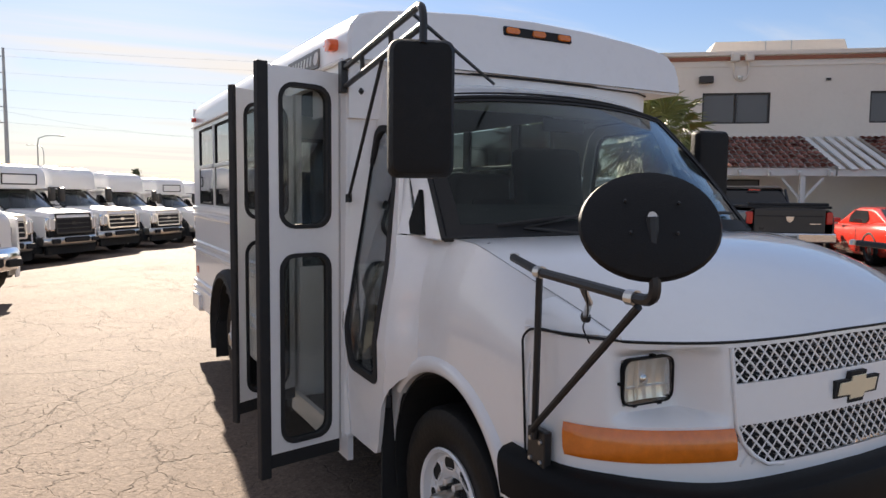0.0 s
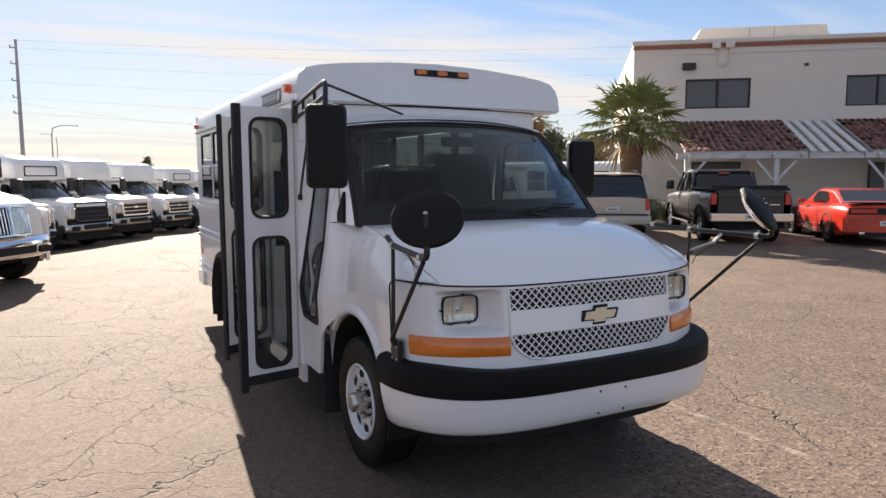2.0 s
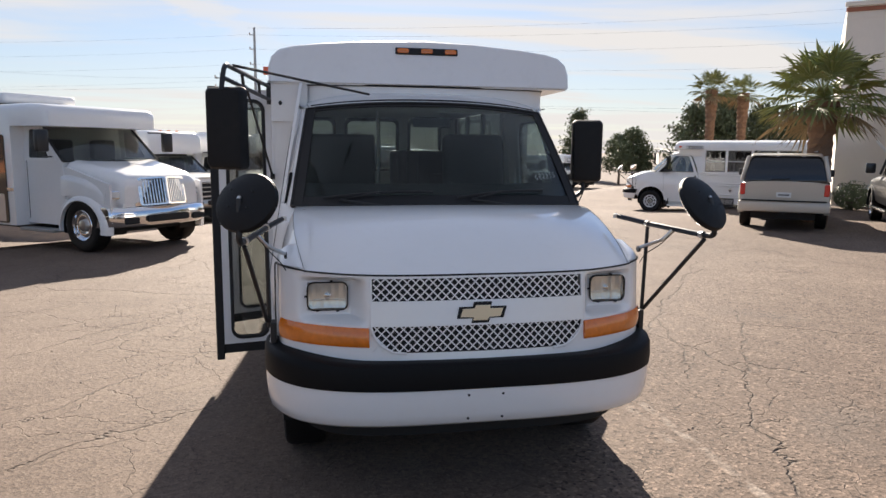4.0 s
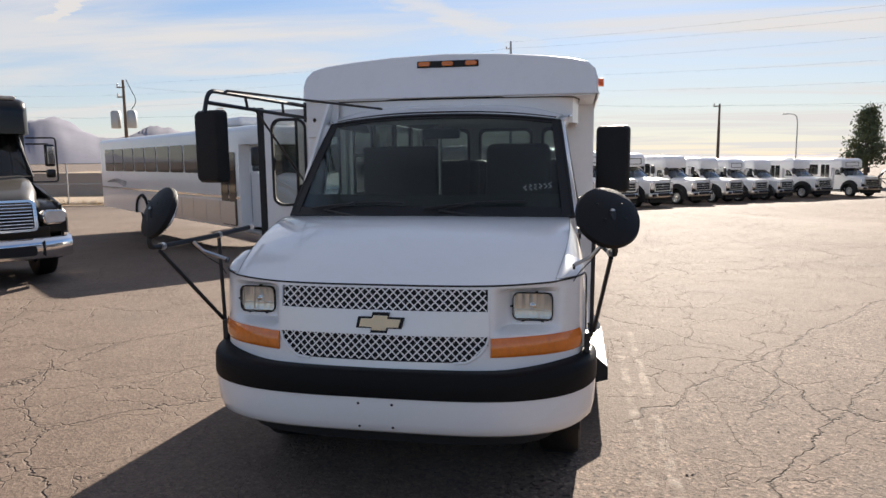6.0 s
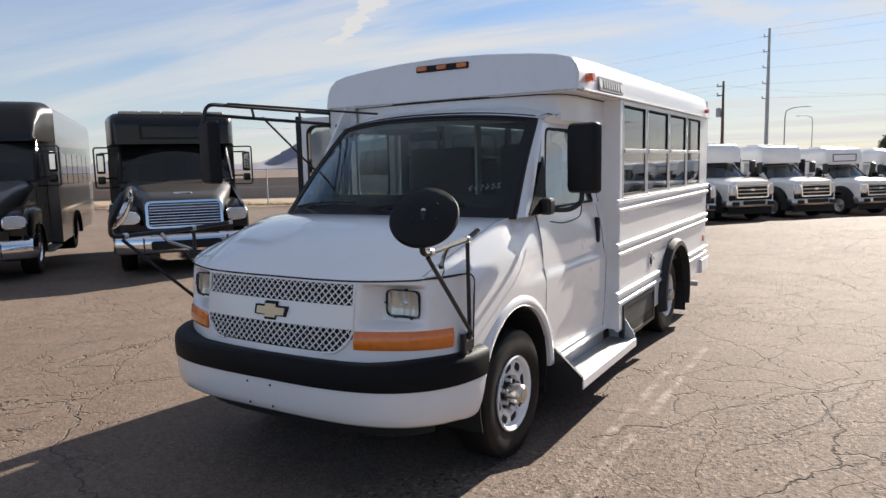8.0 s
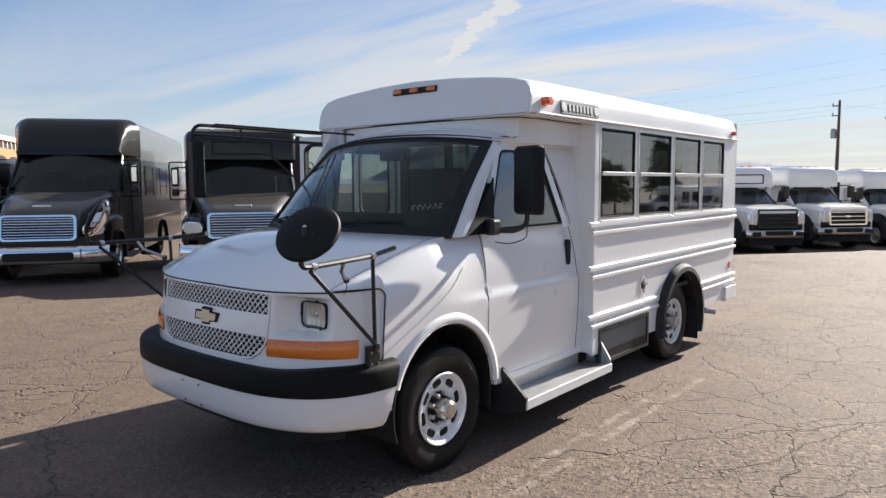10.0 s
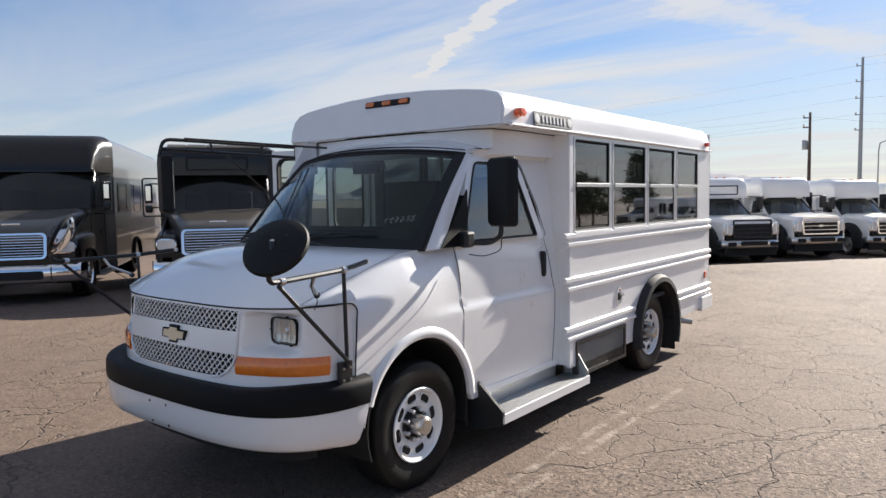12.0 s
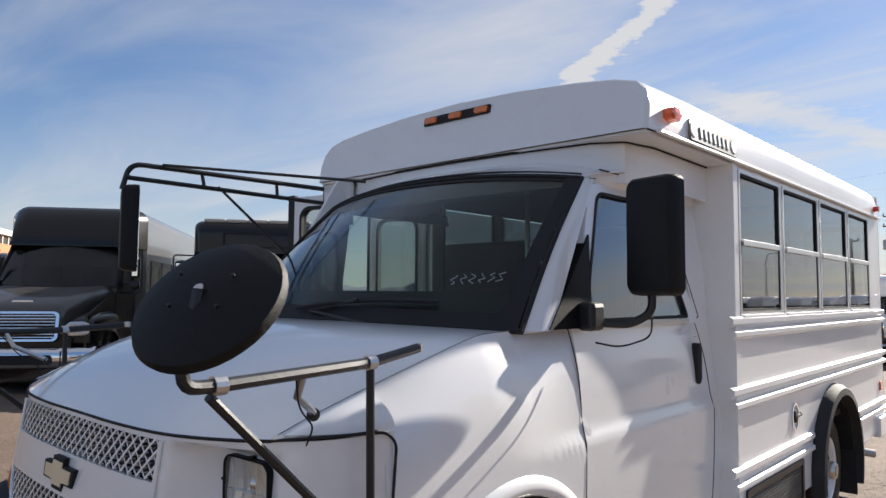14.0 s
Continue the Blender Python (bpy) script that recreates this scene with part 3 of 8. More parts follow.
gb = bmesh.new()
steps = [-3000, -800, -250, -120, -60] + [-45 + 1.5 * i for i in range(61)] + [60, 120, 250, 800, 3000]
sheet(gb, [[YARD @ Vector((u, v, fall(u, v))) for u in steps] for v in steps])
tagged(part("ground", gb, ASPHALT, smooth=True), "sun-bleached cracked tan asphalt of a parking yard", "asphalt", kind="structure")

# loose gravel on the asphalt
rng = random.Random(77)
gv, gf = [], []
for _ in range(420):
    x, y, r = rng.uniform(1.3, 7.0), rng.uniform(-2.5, 6.0), rng.uniform(0.004, 0.012)
    if rng.random() < 0.35:
        x = -x - 0.8
    i = len(gv)
    ring = [(x + r * math.cos(a + rng.uniform(-0.3, 0.3)) * rng.uniform(0.7, 1.2), y + r * math.sin(a) * rng.uniform(0.7, 1.2), rng.uniform(0.001, 0.004)) for a in (0, 1.26, 2.5, 3.8, 5.0)]
    gv += ring + [(x, y, r * 0.9)]
    gf += [(i + k, i + (k + 1) % 5, i + 5) for k in range(5)]
me = bpy.data.meshes.new("gravel")
me.from_pydata(gv, [], gf)
me.materials.append(material("gravel_stone", (0.14, 0.11, 0.09), 0.9, vary=0.4))
tagged(new("gravel", me), "scattered small dark stones on the asphalt", "gravel", kind="stuff")

# ---- the small white school bus ----
XB, YR, ROOF_Z = 1.095, 5.40, 2.30
PLAN = [(0.0, 0.0, -0.985), (0.25, 0.28, -0.974), (0.5, 0.555, -0.94), (0.68, 0.745, -0.87), (0.82, 0.885, -0.785), (0.93, 0.985, -0.66), (1.0, 1.012, -0.5)]
PX, PY = [(a, b) for a, b, c in PLAN], [(a, c) for a, b, c in PLAN]


def fascia(t, z, out=0.0):
    """A point of the van's nose at t across it (-1 to 1) and height z, pushed out along its normal."""
    s, a = (1 if t >= 0 else -1), abs(t)
    p = Vector((s * spline(PX, a), spline(PY, a) + (z - 0.82) * 0.19 * (1 - 0.6 * a), z))
    if out:
        e = 0.01
        q = Vector((s * spline(PX, a + e), spline(PY, a + e), 0)) - Vector((s * spline(PX, a - e) if a > e else -s * spline(PX, e - a), spline(PY, abs(a - e)), 0))
        n = Vector((q.y, -q.x, 0)).normalized()
        if n.y > 0 and a < 0.7 or n.x * s < -0.3:
            n = -n
        p += n * out
    return p


def t_of(x):
    """The place across the nose whose side distance is x."""
    lo, hi = 0.0, 1.0
    for _ in range(30):
        mid = (lo + hi) / 2
        lo, hi = (mid, hi) if spline(PX, mid) < abs(x) else (lo, mid)
    return math.copysign(lo, x)


def lip_z(t):
    return 1.212 + 0.02 * abs(t) ** 3


def cowl(u):
    return Vector((0.915 * u, -0.12 + 0.32 * u * u, 1.500 - 0.028 * u * u))


def ws_top(u):
    return Vector((0.815 * u, 0.64 + 0.14 * u * u, 2.150 - 0.048 * abs(u) ** 2.4))


HOOD_T = 0.80


def hood_pt(u, v):
    a = fascia(u * HOOD_T, lip_z(u * HOOD_T) + 0.006)
    b = cowl(u)
    rise = 1 - (1 - v) ** 2.3
    p = a.lerp(b, v)
    p.z = lerp(a.z, b.z, rise) - 0.03 * abs(u) ** 8 * math.sin(math.pi * min(v * 1.3, 1))
    if u:
        p.x += math.copysign(0.035 * math.sin(math.pi * v) * u * u, u)
    return p


def edge_at(y):
    """The hood's side edge (left) at the length y, then the belt line."""
    lo, hi = 0.0, 1.0
    if y >= cowl(1).y:
        f = min((y - cowl(1).y) / 0.33, 1)
        return Vector((lerp(0.915, 0.957, f), y, lerp(1.472, 1.475, f)))
    for _ in range(30):
        mid = (lo + hi) / 2
        lo, hi = (mid, hi) if hood_pt(1, mid).y < y else (lo, mid)
    p = hood_pt(1, lo)
    p.y = y
    return p


def side_x(z, top=1.475, xt=0.94, crease=0.02):
    """The cab side's bulge."""
    if z > 1.05:
        return 1.02 - crease * smooth01(1.03, 1.12, z) - (1.02 - xt) * max((z - 1.05) / (top - 1.05), 0) ** 2.3
    return 1.02 - 0.03 * ((1.05 - z) / 0.6) ** 2


ARCH_Y, ARCH_Z, ARCH_R = 0.08, 0.46, 0.49


def arch_bottom(y, low=0.6):
    d = abs(y - ARCH_Y)
    return ARCH_Z + math.sqrt(ARCH_R ** 2 - d * d) if d < ARCH_R - 0.001 else low


def upper_x(z):
    """The cab door above its belt leans in."""
    return 0.985 - 0.115 * (z - 1.45) / 0.65


def rpoly(corners, r, n=5):
    """A closed outline with rounded corners, the same count for the same number of corners."""
    out = []
    m = len(corners)
    rs = r if isinstance(r, (list, tuple)) else [r] * m
    for i in range(m):
        a, b, c = Vector(corners[i - 1]), Vector(corners[i]), Vector(corners[(i + 1) % m])
        u, v = a - b, c - b
        q = min(rs[i], u.length * 0.48, v.length * 0.48)
        p, s = b + u.normalized() * q, b + v.normalized() * q
        for k in range(n + 1):
            t = k / n
            w = p * (1 - t) ** 2 + b * 2 * t * (1 - t) + s * t * t
            out.append((w.x, w.y))
    return out


def curved_ring(outer, inner, fx, t, bm=None):
    """A ring of outlines given in (y, z), bent onto x = fx(z), t thick towards smaller x."""
    bm = bm or bmesh.new()
    sgn = 1 if t > 0 else -1
    rows = [[Vector((fx(z) + d, y, z)) for y, z in o] for o, d in ((outer, 0), (inner, 0), (inner, -t), (outer, -t), (outer, 0))]
    sheet(bm, rows, True)
    bmesh.ops.remove_doubles(bm, verts=bm.verts, dist=0.0002)
    return bm


def curved_pane(outline, fx, t):
    bm = bmesh.new()
    a = [bm.verts.new((fx(z), y, z)) for y, z in outline]
    b = [bm.verts.new((fx(z) - t, y, z)) for y, z in outline]
    bm.faces.new(a)
    bm.faces.new(b[::-1])
    for i in range(len(a)):
        j = (i + 1) % len(a)
        bm.faces.new((a[i], a[j], b[j], b[i]))
    return bm


def pane(name, bm, mat, parent, label=""):
    ob = part(name, bm, mat, parent, label)
    ob.visible_shadow = False
    return ob


def build_nose(bus):
    us = [i / 16 for i in range(-16, 17)]
    part("hood", skin([[hood_pt(u, (j / 14) ** 1.3) for u in us] for j in range(15)], 0.02), WHITE, bus, smooth=True)
    ts = [i / 24 for i in range(-24, 25)]
    # nose panel: above, between and below the grilles, with the lamp panels at both ends
    def strip(t0, t1, f0, f1, n=10, m=6, out=0.0):
        return [[fascia(lerp(t0, t1, i / n), lerp(f0(lerp(t0, t1, i / n)), f1(lerp(t0, t1, i / n)), j / m), out) for i in range(n + 1)] for j in range(m + 1)]
    GT, GT2 = t_of(0.545), t_of(0.53)
    nose = part("nose_panel", skin(strip(-GT, GT, lambda t: 1.198, lip_z, 20, 2), 0.012), WHITE, bus, smooth=True)
    part("grille_bar", skin(strip(-GT, GT, lambda t: 0.968, lambda t: 1.092, 20, 3, 0.012), 0.02), WHITE, nose, smooth=True)
    part("lower_lip", skin(strip(-GT, GT, lambda t: 0.76 + 0.03 * abs(t / GT) ** 6, lambda t: 0.838 + 0.085 * smooth01(0.84, 1.0, abs(t / GT)), 20, 2), 0.015), WHITE, nose, smooth=True)
    for s in (1, -1):
        rows = strip(s * GT, s * 1.0, lambda t: 0.76, lip_z, 52, 46)
        lamp_y, lamp_x = -0.752, 0.752
        for r in rows:
            for p in r:
                x, z = abs(p.x), p.z
                flat_y = lamp_y + (x - lamp_x) * 0.03 + (z - 1.092) * 0.08
                w = smooth01(0.968, 1.0, z) * (1 - smooth01(1.17, 1.205, z)) * smooth01(0.56, 0.645, x) * (1 - smooth01(0.86, 0.94, x))
                p.y = lerp(p.y, flat_y, w)
                if abs(x - lamp_x) < 0.09 and abs(z - 1.092) < 0.064:
                    p.y += 0.075
        part("lamp_panel", skin(rows, 0.012), WHITE, nose, smooth=True)
        part("grille_edge", tubed([fascia(s * t, z, 0.006) for t, z in ((GT, 1.2), (GT, 1.09), (GT, 0.96), (GT2, 0.915), (GT2 - 0.03, 0.875), (GT2 - 0.08, 0.842), (GT2 - 0.14, 0.836))], 0.007), WHITE, nose, smooth=True)
    # lattices
    def lattice(z0, z1, name):
        bm = bmesh.new()
        xw, dz = 0.54, z1 - z0
        step = 0.043
        w, dep = 0.0035, 0.012
        n = int(2 * xw / step)
        for dirn in (1, -1):
            for i in range(-6, n + 7):
                x0 = -xw + i * step
                pts = []
                for k in range(9):
                    z = z0 + dz * k / 8
                    x = x0 + dirn * (z - z0) * 1.0 - (0 if dirn > 0 else -0.0)
                    if abs(x) <= xw:
                        pts.append(fascia(t_of(x), z, 0.002 if dirn > 0 else 0.0))
                for a, b in zip(pts, pts[1:]):
                    d = (b - a).normalized()
                    sd = Vector((0, -1, 0)).cross(d).normalized() * w
                    y = Vector((0, dep, 0))
                    vs = [bm.verts.new(p) for p in (a - sd, a + sd, b + sd, b - sd, a - sd + y, a + sd + y, b + sd + y, b - sd + y)]
                    for f in ((0, 1, 2, 3), (0, 4, 5, 1), (3, 2, 6, 7)):
                        bm.faces.new([vs[q] for q in f])
        return part(name, bm, WHITE, nose, "pale diamond lattice over a dark opening", fix=False)
    lattice(1.092, 1.198, "upper_grille")
    lattice(0.845, 0.968, "lower_grille")
    for z0, z1 in ((1.085, 1.205), (0.835, 0.975)):
        part("grille_backing", skin([[fascia(t, z, -0.03) for t in [GT * i / 10 for i in range(-10, 11)]] for z in (z0, z1)], 0.01), SEAM, nose)
    # headlamps, signals
    for s in (1, -1):
        c = Vector((s * 0.752, -0.752, 1.092))
        n0 = Vector((s * 0.03, -1, -0.06)).normalized()
        m = plane(c + n0 * 0.006, Vector((0, 0, 1)).cross(n0), (0, 0, 1))
        lamp = part("headlight", ringed(rrect(0.206, 0.146, 0.034), rrect(0.1965, 0.1365, 0.030), m, -0.035, 0.009), BUMPER, bus, "square headlamp in a black bezel", smooth=True)
        rows = []
        for j in range(9):
            rr = []
            for i in range(11):
                x, y = (i / 5 - 1) * 0.0955, (j / 4 - 1) * 0.0655
                rr.append(m @ Vector((x, y, -0.030 + 0.022 * ((x / 0.088) ** 2 + (y / 0.073) ** 2) / 2 + 0.0035 * (i % 2))))
            rows.append(rr)
        part("reflector", skin(rows, 0.004), HEADLAMP, lamp)
        part("bulb", lathed([(0.018, -0.03), (0.018, -0.014), (0.008, -0.008), (0.002, -0.007)], m, 14), CHROME, lamp, smooth=True)
        part("cross_rib", boxed(-0.092, 0.092, -0.024, -0.021, -0.03, -0.006, m=m), HEADLAMP, lamp)
        part("cross_rib", boxed(0.03 * s - 0.002, 0.03 * s + 0.002, -0.062, 0.062, -0.03, -0.008, m=m), HEADLAMP, lamp)
        pane("lens", prismed(rrect(0.196, 0.136, 0.029), m, 0.001, 0.006), LENS, lamp)
        for dx, dy in ((-0.05, -0.0745), (0.05, -0.076), (0.02, 0.076), (-0.108, 0.0)):
            part("bezel_clip", boxed(-0.007, 0.007, -0.004, 0.004, -0.01, 0.006, m=m @ Matrix.Translation((dx, dy, 0))), BUMPER, lamp)
        t0, t1 = t_of(0.555), t_of(0.985)
        rows = [[fascia(s * lerp(t0, t1, i / 12), lerp(0.865, 0.960 + 0.006 * i / 12, j / 4), 0.016 - 0.010 * abs(j / 2 - 1) ** 3) for i in range(13)] for j in range(5)]
        sig = part("turn_signal", skin(rows, 0.02), AMBER, bus, "long amber turn signal lens", smooth=True)
        # seam round the lamp panel
        part("panel_seam", tubed([fascia(s * 1.0, z, 0.011) for z in (0.78, 0.95, 1.1, 1.2)] + [fascia(s * 0.985, 1.232, 0.010), fascia(s * 0.94, 1.238, 0.009), fascia(s * 0.88, 1.234, 0.007), fascia(s * HOOD_T, lip_z(0.8) + 0.004, 0.004)], 0.0042, 6, 0.03), SEAM, nose)
    part("washer_jet", lathed([(0.018, -0.002), (0.016, 0.004), (0.006, 0.007)], Matrix.Translation((-0.86, -0.02, 1.463)) @ Matrix.Diagonal((1.3, 0.8, 1, 1)), 12), SEAM, bus, smooth=True)
    part("hood_gap", tubed([fascia(t * HOOD_T, lip_z(t * HOOD_T) + 0.002, 0.001) for t in ts], 0.005, 6), SEAM, nose)
    # emblem
    m = plane(fascia(0, 1.03, 0.018), (1, 0, 0), (0, 0, 1))
    cross = [(-0.125, -0.028), (-0.045, -0.028), (-0.052, -0.052), (0.036, -0.052), (0.043, -0.028), (0.112, -0.028), (0.128, 0.028), (0.045, 0.028), (0.052, 0.052), (-0.036, 0.052), (-0.043, 0.028), (-0.112, 0.028)]
    em = part("emblem", prismed(cross, m, -0.012, 0.004), SEAM, bus, "gold cross-shaped emblem with a black rim")
    part("face", prismed([(x * 0.86, y * 0.74) for x, y in cross], m, 0.003, 0.008, 0.002), GOLD, em)
    # bumper
    plan = []
    for k in range(121):
        a = math.pi / 2 * k / 120
        plan.append(Vector((1.085 * math.sin(a) ** 0.57, -0.42 - 0.668 * math.cos(a) ** 0.8, 0)))
    run = [0.0]
    for p, q in zip(plan, plan[1:]):
        run.append(run[-1] + (q - p).length)

    def along(f):
        d = f * run[-1]
        k = next(i for i in range(len(plan) - 1) if run[i + 1] >= d - 1e-9)
        g = (d - run[k]) / (run[k + 1] - run[k])
        return plan[k].lerp(plan[k + 1], g)

    def bp(t, z, o):
        s, f = (1 if t >= 0 else -1), abs(t)
        p = along(f)
        d = (along(min(f + 0.02, 1.0)) - along(max(f - 0.02, 0.0))).normalized()
        p = p + Vector((d.y, -d.x, 0)) * o if f > 0.02 else p + Vector((0, -o, 0))
        return Vector((s * p.x, p.y - 0.26 * (0.81 - z) * smooth01(0.8, 1.0, f), z))
    tt = [i / 26 for i in range(-26, 27)]
    bumper = part("front_bumper", skin([[bp(t, z + dz * smooth01(0.4, 0.8, abs(t)), o) for t in tt] for z, dz, o in ((0.80, 0.030, -0.135), (0.805, 0.024, -0.07), (0.806, 0.016, -0.03), (0.797, 0.009, -0.01), (0.775, 0.006, 0.0), (0.715, 0.0, 0.002), (0.681, 0.0, 0.0))], 0.02), BUMPER, bus, "black plastic bumper above a white steel valance", smooth=True)
    part("valance", skin([[bp(t * (0.995 - 0.02 * (0.665 - z)), z + dz * abs(t) ** 3, o) for t in tt] for z, dz, o in ((0.678, 0.0, -0.006), (0.62, -0.002, -0.006), (0.55, -0.01, -0.014), (0.505, -0.02, -0.028), (0.488, -0.028, -0.05), (0.486, -0.03, -0.075))], 0.015), WHITE, bumper, smooth=True)
    for x in (-0.058, 0.058):
        for z in (0.525, 0.648):
            part("bolt", lathed([(0.007, 0), (0.006, 0.004), (0.001, 0.005)], plane(bp(x, z, -0.006 - (0.014 if z < 0.55 else 0)), (1, 0, 0), (0, 0, 1)), 8), SEAM, bumper)
    part("air_dam", skin([[bp(t * 0.8, z, -0.2) for t in tt] for z in (0.5, 0.38)], 0.01), UNDER, bumper)
    # fenders
    for s in (1, -1):
        ys = sorted({-0.5 + 0.0125 * i for i in range(81)} | {ARCH_Y - ARCH_R + 0.002, ARCH_Y + ARCH_R - 0.002, ARCH_Y + ARCH_R - 0.012, ARCH_Y - ARCH_R + 0.012})
        rows = []
        for y in ys:
            e = edge_at(y)
            zb = arch_bottom(y, 0.62)
            col = []
            for k in range(33):
                q = k / 32
                z = lerp(e.z, zb, q ** 1.25)
                col.append((s * side_x(z, e.z, e.x, 0.02 * smooth01(0.0, 0.5, y)), y, z))
            rows.append(col)
        fen = part("fender", skin(rows, 0.012), WHITE, bus, smooth=True)
        # corner above the lamp panel
        rows = []
        for i in range(9):
            f = i / 8
            lo = fascia(lerp(HOOD_T, 1.0, f), lip_z(1.0) + 0.008)
            hi = edge_at(lerp(hood_pt(1, 0).y, -0.5, f))
            rows.append([(s * lerp(hi.x, lo.x, math.sin(k / 8 * math.pi / 2)), lerp(hi.y, lo.y, k / 8), lerp(lo.z, hi.z, math.cos(k / 8 * math.pi / 2))) for k in range(9)])
        part("corner_panel", skin(rows, 0.012), WHITE, fen, smooth=True)
        rows = [[(s * x, ARCH_Y + (ARCH_R + d) * math.cos(a), ARCH_Z + (ARCH_R + d) * math.sin(a)) for d, x in ((0.06, 1.012), (0.045, 1.03), (0.02, 1.038), (0.0, 1.036), (-0.012, 1.025), (-0.014, 0.98))] for a in [radians(lerp(2 if s > 0 else 40, 160, i / 30)) for i in range(31)]]
        part("arch_lip", skin(rows, 0.006), WHITE, fen, smooth=True)
        rows = [[(s * x, ARCH_Y + (ARCH_R - 0.012) * math.cos(a), ARCH_Z + (ARCH_R - 0.012) * math.sin(a)) for x in (1.0, 0.6)] for a in [radians(lerp(-20, 200, i / 20)) for i in range(21)]]
        part("wheel_well", skin(rows, 0.01), UNDER, fen)
        part("well_wall", boxed(0.55 * s if s > 0 else -0.6, 0.6 if s > 0 else -0.55, -0.45, 0.6, 0.3, 0.95), UNDER, fen)
        part("hood_side_gap", tubed([Vector((s * p.x, p.y, p.z + 0.003)) for p in [hood_pt(1, k / 14) for k in range(15)]], 0.0012, 5), SIGNGREY, fen)


def build_cab(bus):
    us = [i / 14 for i in range(-14, 15)]

    def ws(u, v):
        p = cowl(u).lerp(ws_top(u), v)
        p.x *= 1.034
        p.y -= 0.05 * math.sin(math.pi * v) * (1 - 0.5 * u * u)
        return p
    wsn = pane("windshield", skin([[ws(u / 24 * 0.985, lerp(0.02, 0.985, j / 24)) for u in range(-24, 25)] for j in range(25)], 0.006), WINDSHIELD, bus, "clear curved windshield with a chalk marking")
    for f in wsn.data.polygons:
        f.use_smooth = True
    frame_pts = [ws(u, 0.0) for u in us] + [ws(1, j / 8) for j in range(1, 8)] + [ws(u, 1.0) for u in us[::-1]] + [ws(-1, j / 8) for j in range(7, 0, -1)]
    part("seal", tubed(frame_pts + [frame_pts[0]], 0.013, 6), SEAM, wsn)
    part("shade_band", skin([[ws(u * 0.98, v) - Vector((0, 0.004, 0)) for u in us] for v in (0.0, 0.04, 0.085)], 0.003), SEAM, wsn)
    for s in (1, -1):
        part("frit", skin([[ws(s * u, k / 12) + Vector((s * 0.006, -0.006, 0)) for u in (0.925, 0.955, 0.985)] for k in range(13)], 0.003), SEAM, wsn)
    part("frit", skin([[ws(u * 0.98, v) - Vector((0, 0.005, 0)) for u in us] for v in (0.966, 0.985)], 0.003), SEAM, wsn)
    # wipers on the glass
    for a, b in (((-0.80, 0.06), (-0.1, 0.10)), ((0.05, 0.05), (0.70, 0.12))):
        pts = [ws(lerp(a[0], b[0], k / 6), lerp(a[1], b[1], k / 6) + 0.02 * math.sin(k / 6 * 3.1)) + Vector((0, -0.018, 0.01)) for k in range(7)]
        w = part("wiper", tubed(pts, 0.008, 6), RUBBER, bus, "black wiper arm and blade")
        part("wiper_arm", tubed([pts[3] + Vector((0, -0.012, 0.004)), lerp(pts[0], pts[3], 0.3) + Vector((0, -0.02, -0.02)), ws(a[0] + 0.45, -0.02) + Vector((0, -0.02, 0.0))], 0.009, 6), BLACKMETAL, w)
    part("cowl_panel", skin([[hood_pt(u, 1.0) + Vector((0, 0.0, 0.006)) + Vector((0, 0.03, 0.006)) * k for u in us] for k in range(2)], 0.004), SEAM, bus)
    # chalk number on the glass: plain strokes
    for i, (dx, h, tl) in enumerate(((0, 0.05, 0.1), (0.035, 0.045, 0.3), (0.07, 0.05, -0.1), (0.105, 0.045, 0.2), (0.14, 0.05, 0.0), (0.17, 0.05, -0.05))):
        u = 0.70 + dx
        pts = [ws(u + 0.012 * math.sin(k * 2.2 + i), 0.235 + dx * 0.2 + k * 0.014) + Vector((0, -0.006, 0)) for k in range(5)]
        part("chalk_stroke", tubed(pts, 0.0018, 5), MARK, wsn)
    # roof of the cab up to the overhang
    rows = [[ws_top(u) for u in us]]
    for k in range(1, 7):
        f = k / 6
        rows.append([ws_top(u).lerp(Vector((0.89 * u, 1.05, 2.25 - 0.11 * abs(u) ** 4)), f) + Vector((0, 0, 0.03 * math.sin(math.pi * f))) for u in us])
    roof = part("cab_roof", skin(rows, 0.012), WHITE, bus, smooth=True)
    part("roof_drip", tubed([ws_top(u) + Vector((0, 0.045, 0.026)) for u in us], 0.006, 6), SEAM, roof)
    # closing riser between cab roof and overhang
    riser = [(-0.96, 1.86), (-0.97, 1.2), (-0.93, 1.0), (-0.8, 0.93), (-0.4, 0.885), (0, 0.87), (0.4, 0.885), (0.8, 0.93), (0.93, 1.0), (0.97, 1.2), (0.96, 1.86)]
    part("riser", skin([[(x, y, z) for x, y in riser] for z in (2.10, 2.294)], 0.012), BODYWHITE, roof, smooth=True)
    for s in (1, -1):
        part("gutter", skin([[(s * lerp(0.83, upper_x(2.09), g), y, lerp(2.10, 2.085, g)), (s * lerp(0.833, 0.895, g), y, lerp(2.105, 2.13, g)), (s * lerp(0.835, 0.90, g), y + 0.02 * g, lerp(2.11, 2.15, g)), (s * lerp(0.84, 0.94, g), y + 0.03 * g, lerp(2.115, 2.16, g))] for y, g in ((0.78, 0.0), (0.84, 0.5), (0.95, 0.9), (1.1, 1.0), (1.84, 1.0))], 0.01), WHITE, roof, smooth=True)
        part("gutter_line", tubed([(s * 0.905, 0.82, 2.138), (s * 0.905, 1.3, 2.142), (s * 0.905, 1.83, 2.142)], 0.004, 5), SEAM, roof)
    part("riser_seal", tubed([(x * 1.004, y - 0.008, 2.284) for x, y in riser], 0.007, 6), SEAM, roof)
